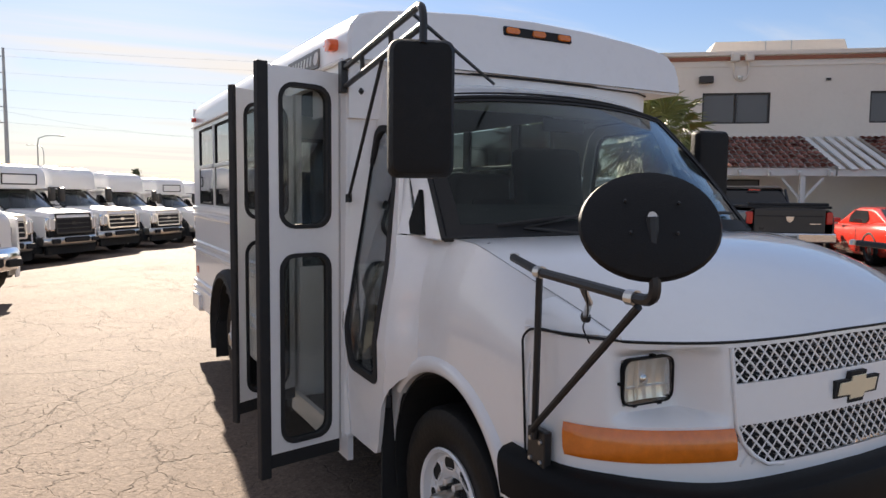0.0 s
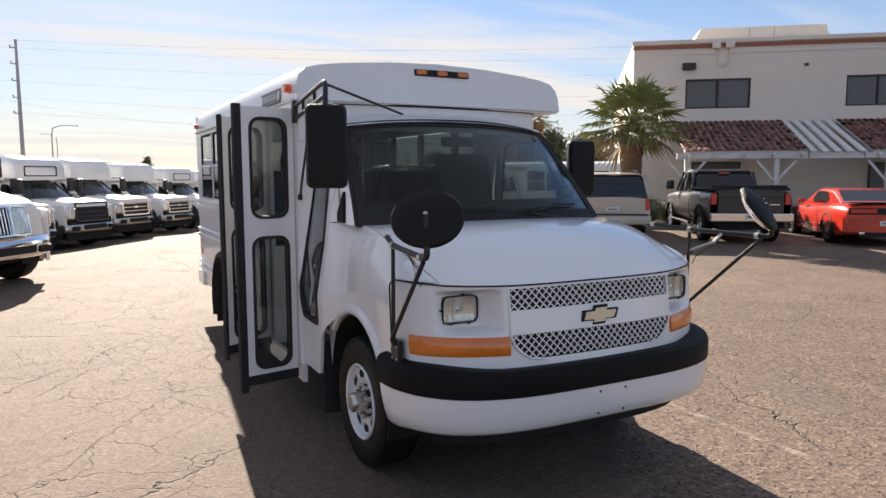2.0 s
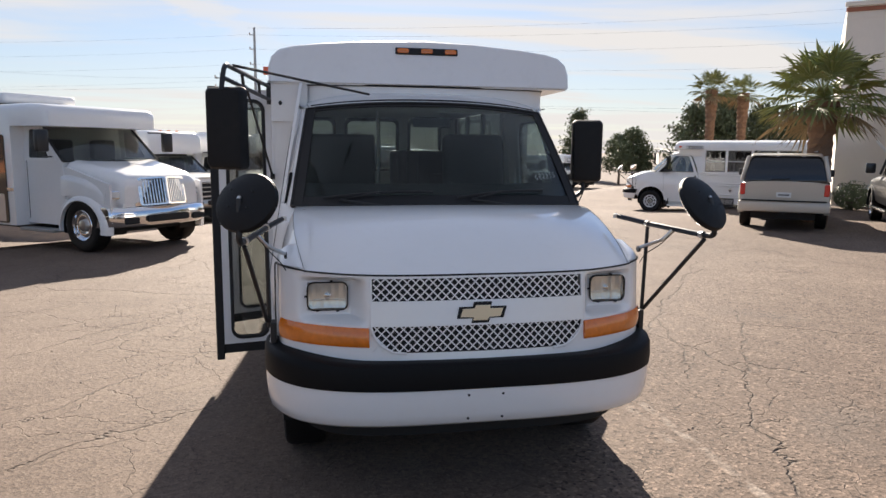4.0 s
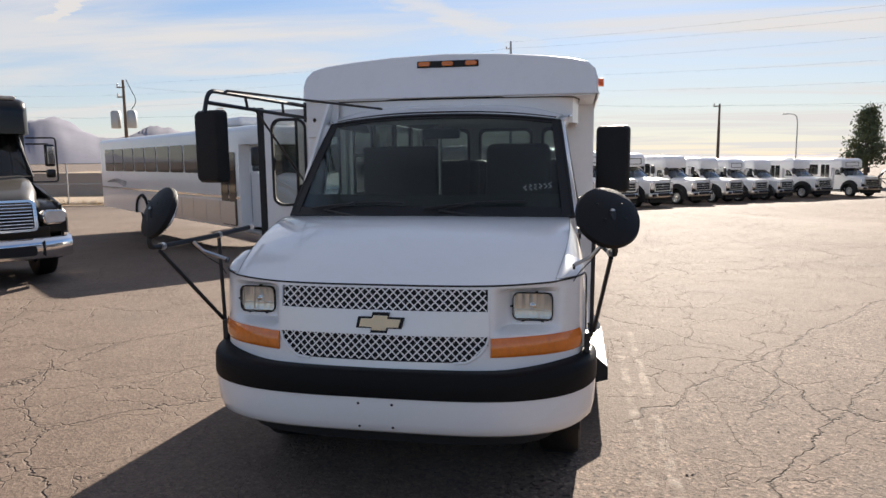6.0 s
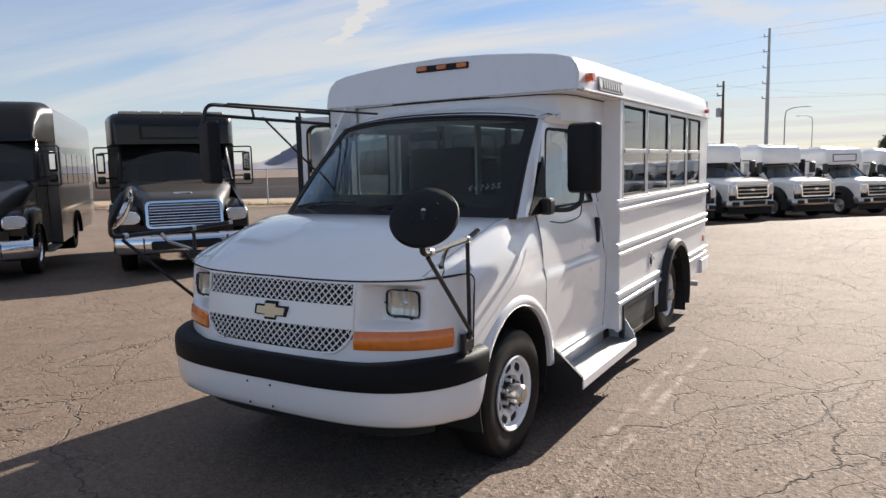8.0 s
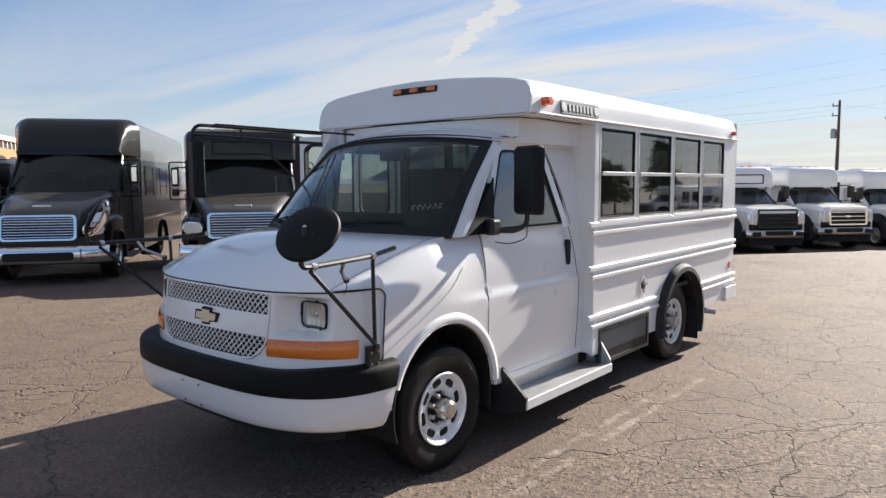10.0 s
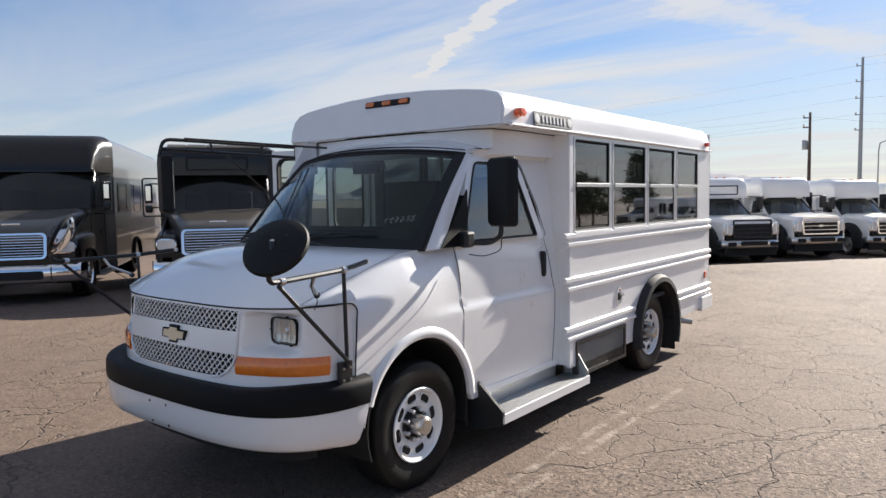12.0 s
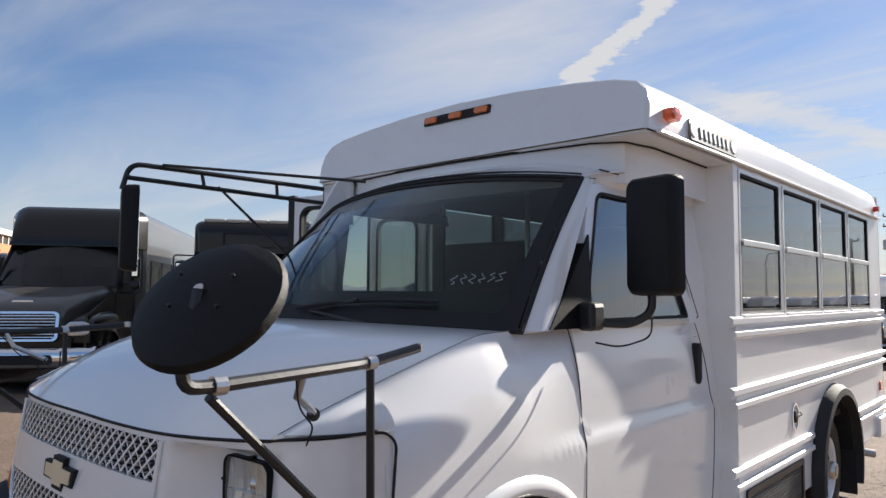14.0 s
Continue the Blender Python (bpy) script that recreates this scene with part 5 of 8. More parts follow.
    part("frame_rail", boxed(0.33, 0.45, -0.7, 5.3, 0.42, 0.58), UNDER, bus)
    part("axle", tubed([(-0.9, 0.06, 0.40), (0.9, 0.06, 0.40)], 0.06), UNDER, bus)
    part("axle", tubed([(-0.95, 3.66, 0.40), (0.95, 3.66, 0.40)], 0.08), UNDER, bus)
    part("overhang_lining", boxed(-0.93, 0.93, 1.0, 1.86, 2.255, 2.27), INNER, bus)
    part("belly_pan", boxed(-1.0, 1.0, 2.0, 3.15, 0.36, 0.40), UNDER, bus)


def build_interior(bus):
    fl = part("floor_panel", boxed(-1.06, 1.06, 1.88, 5.36, 0.74, 0.78), FLOORRUB, bus)
    part("cab_floor", boxed(-0.55, 0.56, -0.35, 1.88, 0.66, 0.70), FLOORRUB, fl)
    part("cab_floor", boxed(0.56, 0.95, 0.64, 1.88, 0.66, 0.70), FLOORRUB, fl)
    part("firewall", boxed(-0.84, 0.84, -0.10, -0.05, 0.5, 1.38), INNERDARK, fl)
    part("stepwell", boxed(-1.08, -0.56, 1.04, 1.82, 0.36, 0.39), FLOORRUB, fl)
    part("tread", boxed(-0.80, -0.56, 1.04, 1.82, 0.39, 0.58), FLOORRUB, fl)
    part("tread_nosing", boxed(-0.815, -0.79, 1.04, 1.82, 0.57, 0.59), ALU, fl)
    part("stepwell_wall", boxed(-0.57, -0.545, 0.94, 1.88, 0.39, 0.78), INNER, fl)
    part("stepwell_wall", boxed(-1.06, -0.56, 1.83, 1.86, 0.39, 1.20), WHITE, fl, "white panel beside the steps")
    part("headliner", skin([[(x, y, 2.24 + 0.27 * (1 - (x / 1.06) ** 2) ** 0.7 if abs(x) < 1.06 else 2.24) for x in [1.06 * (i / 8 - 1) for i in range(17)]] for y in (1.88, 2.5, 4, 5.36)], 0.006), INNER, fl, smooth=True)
    rows = []
    for k in range(9):
        v = k / 8
        rows.append([Vector((0.88 * u, lerp(0.30 - 0.18 * (1 - u * u), 0.62, v) - 0.12, 1.435 + 0.18 * math.sin(math.pi * min(v * 1.2, 1)) - 0.34 * max(0, v - 0.6) ** 1.2)) for u in [i / 8 for i in range(-8, 9)]])
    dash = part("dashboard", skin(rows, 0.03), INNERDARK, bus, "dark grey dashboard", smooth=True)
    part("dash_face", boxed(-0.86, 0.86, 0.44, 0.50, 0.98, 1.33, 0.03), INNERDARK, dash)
    m = pose(0.42, 0.64, 1.33, -62, 0, 0)
    stw = part("steering_wheel", tubed([m @ Vector((0.19 * math.cos(a), 0.19 * math.sin(a), 0)) for a in [k * math.pi / 16 for k in range(33)]], 0.016, 8), INNERDARK, bus, "dark steering wheel", smooth=True)
    part("spoke", boxed(-0.17, 0.17, -0.03, 0.03, -0.02, 0.01, 0.008, m), INNERDARK, stw)
    part("hub", lathed([(0.07, -0.03), (0.07, 0.01), (0.05, 0.02), (0.01, 0.022)], m, 16), INNERDARK, stw, smooth=True)
    part("column", tubed([m @ Vector((0, 0, -0.02)), (0.42, 0.35, 1.15)], 0.04), INNERDARK, stw)

    def seat(x, y, w, base, back, head):
        e = thing("seat", "", "")
        e.parent = bus
        part("cushion", boxed(x - w / 2, x + w / 2, y, y + 0.46, base - 0.14, base, 0.05), SEATGREY, e, smooth=True)
        part("backrest", boxed(x - w / 2, x + w / 2, -0.07, 0.07, 0, back, 0.06, Matrix.Translation((0, y + 0.46, base - 0.05)) @ Matrix.Rotation(radians(-9), 4, "X"), 3), SEATGREY, e, smooth=True)
        if head:
            part("headrest", boxed(x - 0.14, x + 0.14, -0.05, 0.05, back + 0.03, back + 0.2, 0.045, Matrix.Translation((0, y + 0.46, base - 0.05)) @ Matrix.Rotation(radians(-9), 4, "X"), 3), SEATGREY, e, smooth=True)
        part("pedestal", boxed(x - w / 3, x + w / 3, y + 0.1, y + 0.4, 0.70, base - 0.13), INNERDARK, e)
    seat(0.50, 0.84, 0.52, 1.12, 0.90, False)
    for i in range(4):
        for x in (-0.60, 0.60):
            if not (x < 0 and i == 0):
                seat(x, 2.05 + i * 0.82, 0.78, 1.14, 0.74, False)
    part("modesty_panel", boxed(-0.96, -0.27, 1.88, 1.94, 0.80, 1.96, 0.028, seg=3), SEATGREY, bus, "tall padded grey barrier behind the steps")
    part("modesty_panel", boxed(0.22, 1.05, 1.90, 1.925, 0.80, 1.62, 0.008), INNERDARK, bus)
    part("grab_rail", tubed([(-0.62, 1.86, 0.98), (-0.66, 1.80, 0.95), (-0.66, 1.30, 1.38), (-0.62, 1.22, 1.5)], 0.016, 8, 0.05), ALU, bus)
    part("stanchion", tubed([(-0.24, 1.9, 0.8), (-0.24, 1.9, 2.4)], 0.016, 8), ALU, bus)
    part("inside_mirror", boxed(-0.12, 0.15, 0.635, 0.66, 1.985, 2.055, 0.012), INNERDARK, bus)


def build_mirrors(bus):
    # overhead rig on the right
    a0, a1 = Vector((-1.10, 0.94, 2.215)), Vector((-1.275, -0.24, 2.28))
    rig = part("mirror_rig", tubed([a0 + Vector((0, 0, 0.045)), a1 + Vector((0.0, 0.0, 0.0)), a1 + Vector((-0.015, -0.03, -0.14))], 0.014, 8, 0.10), BLACKMETAL, bus, "black tubular mirror bracket", smooth=True)
    part("lower_tube", tubed([a0 + Vector((0, 0, -0.045)), a1 + Vector((-0.006, -0.015, -0.075))], 0.013, 8), BLACKMETAL, rig, smooth=True)
    for f in (0.30, 0.68):
        p = (a0 + Vector((0, 0, 0.045))).lerp(a1, f)
        q = (a0 + Vector((0, 0, -0.045))).lerp(a1 + Vector((0.012, 0.02, -0.075)), f)
        part("strut", tubed([p, q], 0.010, 6), BLACKMETAL, rig)
    part("bracket", boxed(-1.125, -1.095, 0.915, 0.965, 2.14, 2.29, 0.004), BLACKMETAL, rig)
    part("brace", tubed([lerp(a0, a1, 0.86) + Vector((0.005, 0, 0.02)), (-0.42, 0.66, 2.205)], 0.008, 6), BLACKMETAL, rig)
    part("brace", tubed([lerp(a0, a1, 0.60) + Vector((0, 0, -0.05)), (-1.095, 0.90, 1.63)], 0.008, 6), BLACKMETAL, rig)
    part("brace_foot", lathed([(0.016, -0.02), (0.016, 0.02)], Matrix.Translation((-1.095, 0.90, 1.63)), 10), BLACKMETAL, rig)
    part("ball", lathed([(0.004, -0.016), (0.016, 0), (0.004, 0.016)], Matrix.Translation((-1.03, 0.90, 2.15)), 10), BLACKMETAL, rig, smooth=True)

    def housing(name, c, yaw, w, h, d):
        m = Matrix.Translation(c) @ Matrix.Rotation(radians(yaw), 4, "Z") @ plane((0, 0, 0), (1, 0, 0), (0, 0, 1))
        bm = bmesh.new()
        rows = []
        for dz, k in ((-d * 0.45, 1.0), (-d * 0.2, 1.0), (d * 0.25, 0.97), (d * 0.5, 0.86), (d * 0.55, 0.7)):
            rows.append([m @ Vector((x * k, y * (k * 0.5 + 0.5), dz)) for x, y in rrect(w, h, 0.034, 5)])
        vv = sheet(bm, rows, True)
        bm.faces.new(vv[0])
        bm.faces.new(vv[-1])
        hs = part(name, bm, MIRRORBACK, bus, "tall black mirror housing", smooth=True)
        part("glass", prismed(rrect(w - 0.03, h - 0.03, 0.04), m, -d * 0.45 - 0.004, -d * 0.45 - 0.001), MIRRORGLASS, hs)
        return hs
    housing("side_mirror", (-1.275, -0.23, 1.935), -21, 0.22, 0.45, 0.085)
    lm = housing("side_mirror", (1.205, 0.70, 1.83), -14, 0.225, 0.46, 0.085)
    part("mirror_arm", tubed([(1.19, 0.71, 1.61), (1.19, 0.71, 1.54), (1.12, 0.68, 1.49), (0.99, 0.58, 1.495)], 0.017, 8, 0.05), BLACKMETAL, lm, smooth=True)
    part("mirror_foot", boxed(0.965, 1.045, 0.52, 0.62, 1.465, 1.575, 0.02), BLACKMETAL, lm)
    part("cable", tubed([(1.19, 0.71, 1.52), (1.17, 0.74, 1.44), (1.08, 0.66, 1.40), (1.02, 0.58, 1.42)], 0.004, 6, 0.05), SEAM, lm)
    # crossover mirrors at both front corners
    for s in (1, -1):
        c = Vector((s * 1.10, -1.068 if s > 0 else -1.085, 1.572 if s > 0 else 1.587))
        top = Vector((s * 1.055, -0.60, 1.425))
        foot = Vector((s * 1.05, -0.585, 0.90))
        elbow = Vector((s * 1.12, -1.06, 1.415))
        arm = part("crossover_mirror", tubed([(s * 0.985, -0.36, 1.445), top, elbow, Vector((s * 1.135, -1.15, 1.418)), c - (Vector((-0.37, 0.696, -0.616)) if s > 0 else Vector((0.536, 0.711, -0.454))) * 0.055], 0.0145, 8, 0.05), BLACKMETAL, bus, "round black crossover mirror on tube arms", smooth=True)
        part("upright", tubed([top + Vector((0, 0, 0.0)), foot], 0.011, 8), BLACKMETAL, arm)
        part("diagonal", tubed([elbow + Vector((0, -0.02, -0.02)), foot + Vector((s * 0.012, 0.0, 0.03))], 0.011, 8), BLACKMETAL, arm)
        part("clamp", lathed([(0.02, -0.014), (0.02, 0.014)], Matrix.Translation(elbow) @ Matrix.Rotation(radians(90), 4, "X"), 12), DULLCHROME, arm, "worn brass-coloured clamp")
        part("clamp", lathed([(0.019, -0.014), (0.019, 0.014)], Matrix.Translation(top) @ Matrix.Rotation(radians(90), 4, "X"), 12), DULLCHROME, arm)
        part("strut", tubed([top.lerp(elbow, 0.5), top.lerp(elbow, 0.5) + Vector((-s * 0.05, 0.02, -0.06)), (s * 0.955, -0.70, 1.30)], 0.010, 8), DULLCHROME, arm)
        part("strut_foot", lathed([(0.018, 0), (0.016, 0.012), (0.004, 0.014)], Matrix.Translation((s * 0.95, -0.70, 1.295)) @ Matrix.Rotation(radians(90 * s), 4, "Y"), 12), BLACKMETAL, arm)
        part("cable", tubed([top.lerp(elbow, 0.55), (s * 1.03, -0.80, 1.33), (s * 0.985, -0.72, 1.27), (s * 0.955, -0.72, 1.22)], 0.0025, 5, 0.04), SEAM, arm)
        part("top_foot", lathed([(0.016, -0.01), (0.016, 0.012), (0.004, 0.016)], Matrix.Translation((s * 0.975, -0.35, 1.445)), 12), DULLCHROME, arm)
        base = part("base_plate", boxed(1.015 if s > 0 else -1.045, 1.045 if s > 0 else -1.015, -0.63, -0.54, 0.80, 0.93, 0.005), BLACKMETAL, arm)
        for dy in (-0.61, -0.56):
            for z in (0.83, 0.895):
                part("bolt", lathed([(0.008, 0), (0.007, 0.006), (0.002, 0.007)], Matrix.Translation((s * 1.045, dy, z)) @ (AXLE_L if s > 0 else AXLE_R), 6), DULLCHROME, base)
        # the dish: back towards the front, glass towards the driver
        aim = Vector((-0.37, 0.696, -0.616)) if s > 0 else Vector((0.536, 0.711, -0.454))
        n = aim.normalized()
        u = Vector((0, 0, 1)).cross(n).normalized()
        m = plane(c, u, n.cross(u))
        ell = Matrix.Rotation(radians(43), 4, "Z") @ Matrix.Diagonal((0.73, 0.80, 1, 1)) if s > 0 else Matrix.Diagonal((0.80, 0.68, 1, 1))
        bm = bmesh.new()
        prof = [(0.205, 0.004), (0.208, -0.006), (0.20, -0.02), (0.16, -0.034), (0.10, -0.046), (0.04, -0.052), (0.004, -0.053)]
        lathe(bm, prof, m @ ell, 40)
        dish = part("dish", bm, MIRRORBACK, arm, "oval black mirror back", smooth=True)
        part("glass", lathed([(0.198, 0.004), (0.18, 0.018), (0.13, 0.036), (0.07, 0.047), (0.004, 0.05)], m @ ell, 40), MIRRORGLASS, dish, "convex mirror glass", smooth=True)
        for x, y in ((0.0, 0.0), (0.055, 0.045), (-0.055, 0.04), (-0.05, -0.045), (0.045, -0.045)):
            part("screw", lathed([(0.0035 if x else 0.011, -0.055 + 0.6 * (x * x + y * y)), (0.004 if x else 0.011, -0.062 + 0.6 * (x * x + y * y)), (0.001, -0.064 + 0.6 * (x * x + y * y))], m @ Matrix.Translation((x * 1.1, y * 0.9, 0)), 8), BLACKMETAL if x else DULLCHROME, dish)


def build_bus():
    bus = thing("small_bus", "white van-fronted small school bus with an open folding door", "bus")
    build_nose(bus)
    build_cab(bus)
    build_body(bus)
    build_interior(bus)
    build_mirrors(bus)
    return bus


the_bus = build_bus()

# ---- the yard's other vehicles; noses point to -y, front axle at y = 0 ----


def box_prof(w, z0, z1, r):
    """Half-rounded box section, from low left over the top to low right."""
    pts = [(-w, z0), (-w, z1 - r)]
    pts += [(-w + r - r * math.cos(a), z1 - r + r * math.sin(a)) for a in [radians(15 * k) for k in range(1, 7)]]
    return pts + [(-x, z) for x, z in pts[::-1]]


def loft(stations, mat, name, parent, label="", smooth=True):
    """Sections (y, [(x, z)]) of equal count, closed at both ends."""
    bm = bmesh.new()
    vv = sheet(bm, [[(x, y, z) for x, z in sec] for y, sec in stations])
    bm.faces.new(vv[0])
    bm.faces.new(vv[-1][::-1])
    bot = [(r[0], r[-1]) for r in vv]
    for (a, b), (c, d) in zip(bot, bot[1:]):
        bm.faces.new((a, b, d, c))
    return part(name, bm, mat, parent, label, smooth)


def scaled(sec, kx, z0, kz, dz=0.0):
    return [(x * kx, z0 + (z - z0) * kz + dz) for x, z in sec]


def cutaway_bus(style, at, label, group="", low=1.0):
    """A bus body on a truck front: 'ford' (white pickup front), 'inter' (tall chrome grille) or 'freight' (wide chrome-framed grille)."""
    o = {"ford": dict(w=1.0, hz=1.45, hb=1.54, fy=-1.02, wy=0.55, wt=2.08, r=0.43, body=1.15, top=2.80, cap=0.90, bx=1.55, paint=FARWHITE, cap_paint=FARWHITE, side=FARWHITE, cz=2.10),
         "inter": dict(w=1.06, hz=1.60, hb=1.84, fy=-0.78, wy=0.62, wt=2.56, r=0.47, body=1.25, top=2.98, cap=0.80, bx=1.62, paint=FARWHITE, cap_paint=FARWHITE, side=FARWHITE, cz=2.52),
         "freight": dict(w=1.08, hz=1.62, hb=1.96, fy=-1.12, wy=0.60, wt=2.86, r=0.47, body=1.25, top=3.74, cap=1.0, bx=1.80, paint=BLACKPAINT, cap_paint=BLACKPAINT, side=SMOKESIDE, cz=2.82),
         "freight_black": dict(w=1.08, hz=1.58, hb=1.86, fy=-1.12, wy=0.60, wt=2.74, r=0.47, body=1.25, top=3.36, cap=0.92, bx=1.80, paint=BLACKPAINT, cap_paint=BLACKPAINT, side=BLACKPAINT, cz=2.66)}[style]
    big = style != "ford"
    v = thing("parked_bus" if style != "ford" else "shuttle_bus", label, "bus", at, group)
    w, r, fy = o["w"], o["r"], o["fy"]
    ry = 8.4 if style == "inter" else 4.4
    fr = style.startswith("freight")
    ga, gb_ = (0.95, 0.90) if big else (0.90, 0.80)
    # hood and fenders
    sec = box_prof(w * (0.64 if fr else 0.93 if style == "ford" else 0.80), 0.98, o["hz"], 0.20)
    back = box_prof(w * (0.96 if style == "ford" else 0.93), 0.98, o["hb"], 0.22)
    mid = [((a[0] + b[0]) / 2, (a[1] + b[1]) / 2 + (0.02 if a[1] > 1.1 else 0)) for a, b in zip(sec, back)]
    lowf = scaled(sec, 0.96, 0.98, 0.84 if big else 0.97)
    hood = loft([(fy, scaled(lowf, 0.95, 0.98, 0.85)), (fy + 0.05, lowf), (fy + 0.18, sec), (fy + 0.75, mid), (o["wy"] - 0.15, back)], HOODBLACK if fr else o["paint"], "hood", v)
    part("nose", boxed(-w * (0.86 if style == "ford" else 0.76), w * (0.86 if style == "ford" else 0.76), fy + 0.01, fy + 0.35, 0.55, 1.0, 0.02), o["paint"] if big else UNDER, hood)
    part("engine_bay", boxed(-w * 0.6, w * 0.6, fy + 0.3, o["wy"], 0.4, 1.2), UNDER, hood)
    for s in (1, -1):
        rows = [[(s * x, rr * math.cos(a), r + 0.02 + rr * math.sin(a)) for rr, x in (((r + 0.36, w * 0.88), (r + 0.33, w * 1.05), (r + 0.22, w * 1.13), (r + 0.07, w * 1.13), (r + 0.06, w * 0.6)) if style == "ford" else ((r + 0.22, w * 0.90), (r + 0.19, w * 1.0), (r + 0.12, w * 1.05), (r + 0.08, w * 1.05), (r + 0.07, w * 0.9)))] for a in [radians(lerp(-10, 190, i / 18)) for i in range(19)]]
        part("fender", skin(rows, 0.02), (UNDER if style == "ford" else o["paint"]), v, smooth=True)
        part("wheel_well", skin([[(s * x, (r + 0.065) * math.cos(a), r + 0.02 + (r + 0.065) * math.sin(a)) for x in (w * 1.0, w * 0.55)] for a in [radians(lerp(-15, 195, i / 16)) for i in range(17)]], 0.01), UNDER, v)
        part("fender_panel", prismed([(0.02 + (r + 0.12) * math.cos(a), r + 0.02 + (r + 0.12) * math.sin(a)) for a in [radians(lerp(0, 180, i / 12)) for i in range(13)]] + [(fy + 0.06, 0.62), (fy + 0.08, o["hz"] - (0.22 if big else 0.12)), (0.4, o["hb"] - 0.15), (o["wy"] + 0.05, o["hb"] - 0.12), (o["wy"] + 0.05, 0.62)], RIGHTWARD, s * w * 0.93 - 0.02, s * w * 0.93 + 0.02), o["paint"], v)
        make_wheel(v, (s * (w + 0.01), 0, r), s, r, 0.28, CHROME if big else GALV, far=True, rim_r=0.26)
        make_wheel(v, (s * (o["body"] - 0.06), ry, r), s, r, 0.5, CHROME if big else GALV, far=True, rim_r=0.26)
        # headlamp
        hx, hz = (0.80, 1.12) if style == "ford" else (0.90, 1.16) if fr else (0.84, 1.17)
        m = plane((s * hx, fy + (0.03 if style == "ford" else 0.05 if fr else 0.12), hz), (1, s * (0.25 if style == "ford" else 0.35 if fr else 0.55), 0), (0, 0, 1))
        hl = part("headlight", prismed(rrect(0.30 if style == "ford" else 0.38 if fr else 0.36, 0.36 if style == "ford" else 0.25 if fr else 0.17, (0.05, 0.05, 0.05, 0.05) if not fr else (0.13, 0.10, 0.06, 0.10)), m, -0.10, 0.025, 0.015), CHROME, v, smooth=True)
        part("lens", prismed(rrect(0.24 if style == "ford" else 0.33 if fr else 0.30, 0.29 if style == "ford" else 0.20 if fr else 0.12, 0.05), m, 0.025, 0.034), FARLENS, hl)
        if fr:
            pods = ((0.07, 0.17, 0.90, 1.24), (0.12, 0.205, 0.86, 1.31), (0.30, 0.22, 0.86, 1.38), (0.52, 0.22, 0.90, 1.42), (0.66, 0.22, 1.06, 1.44), (1.25, 0.22, 1.08, 1.46), (1.60, 0.20, 1.06, 1.42))
            loft([(fy + dy, [(s * 0.90 + px, pz) for px, pz in box_prof(pw, z0, z1, 0.16)]) for dy, pw, z0, z1 in pods], o["paint"], "fender_top", v)
        # side mirror
        mx = w + 0.26
        arm = part("mirror", boxed(s * mx - (0.075 if fr else 0.11), s * mx + (0.075 if fr else 0.11), o["wy"] - 0.08, o["wy"] + 0.04, o["hb"] + 0.16, o["hb"] + 0.60, 0.035), BLACKPAINT if fr else BLACKMETAL, v, smooth=True)
        part("mirror_arm", tubed([(s * mx, o["wy"], o["hb"] + 0.60), (s * (w - 0.06), o["wy"] + 0.15, o["hb"] + 0.60)], 0.016, 6), BLACKMETAL, arm)
        if fr:
            part("mirror_trim", boxed(s * mx - 0.05, s * mx + 0.05, o["wy"] - 0.092, o["wy"] - 0.078, o["hb"] + 0.21, o["hb"] + 0.55, 0.006), CHROME, arm)
            part("mirror_arm", tubed([(s * (w - 0.05), o["wy"] + 0.15, o["hb"] + 0.72), (s * (mx + 0.11), o["wy"] - 0.02, o["hb"] + 0.72), (s * (mx + 0.11), o["wy"] - 0.02, o["hb"] - 0.14), (s * (w - 0.05), o["wy"] + 0.15, o["hb"] - 0.14)], 0.016, 6, 0.06), BLACKMETAL, arm)
        part("mirror_arm", tubed([(s * mx, o["wy"], o["hb"] + 0.06), (s * (w - 0.02), o["wy"] + 0.15, o["hb"] + 0.06)], 0.016, 6), BLACKMETAL, arm)
    if fr:
        part("hood_scoop", boxed(-0.16, 0.16, fy + 0.22, fy + 0.30, o["hz"] + 0.005, o["hz"] + 0.05, 0.012), CHROME, hood)
        for s in (1, -1):
            part("mirror_convex", boxed(s * (w + 0.26) - 0.07, s * (w + 0.26) + 0.07, o["wy"] - 0.09, o["wy"] + 0.03, o["hb"] - 0.06, o["hb"] + 0.11, 0.035), BLACKPAINT, v, smooth=True)
    # grille and bumper
    if style == "ford":
        m = plane((0, fy - 0.004, 1.13), (1, 0, 0), (0, 0.10, 1))
        gm = BLACKMETAL if "dark" in label else DULLCHROME
        g = part("grille", ringed(rrect(1.34, 0.58, 0.06), rrect(1.24, 0.49, 0.04), m, -0.05, 0.035), gm, v, smooth=True)
        part("backing", boxed(-0.63, 0.63, -0.25, 0.25, -0.03, 0.012, m=m), SEAM, g)
        for dz in (-0.13, 0.0, 0.13):
            part("bar", boxed(-0.61, 0.61, dz - 0.014, dz + 0.014, -0.01, 0.032, 0.006, m), gm, g)
        part("badge", prismed([(0.10 * math.cos(a), 0.042 * math.sin(a)) for a in [k * math.pi / 10 for k in range(20)]], m, 0.03, 0.045), gm, g)
    else:
        m = plane((0, fy - 0.03, 1.22 if style == "inter" else 1.20), (1, 0, 0), (0, 0.14, 1))
        W, H = (0.96, 0.50) if style == "inter" else (1.18, 0.46)
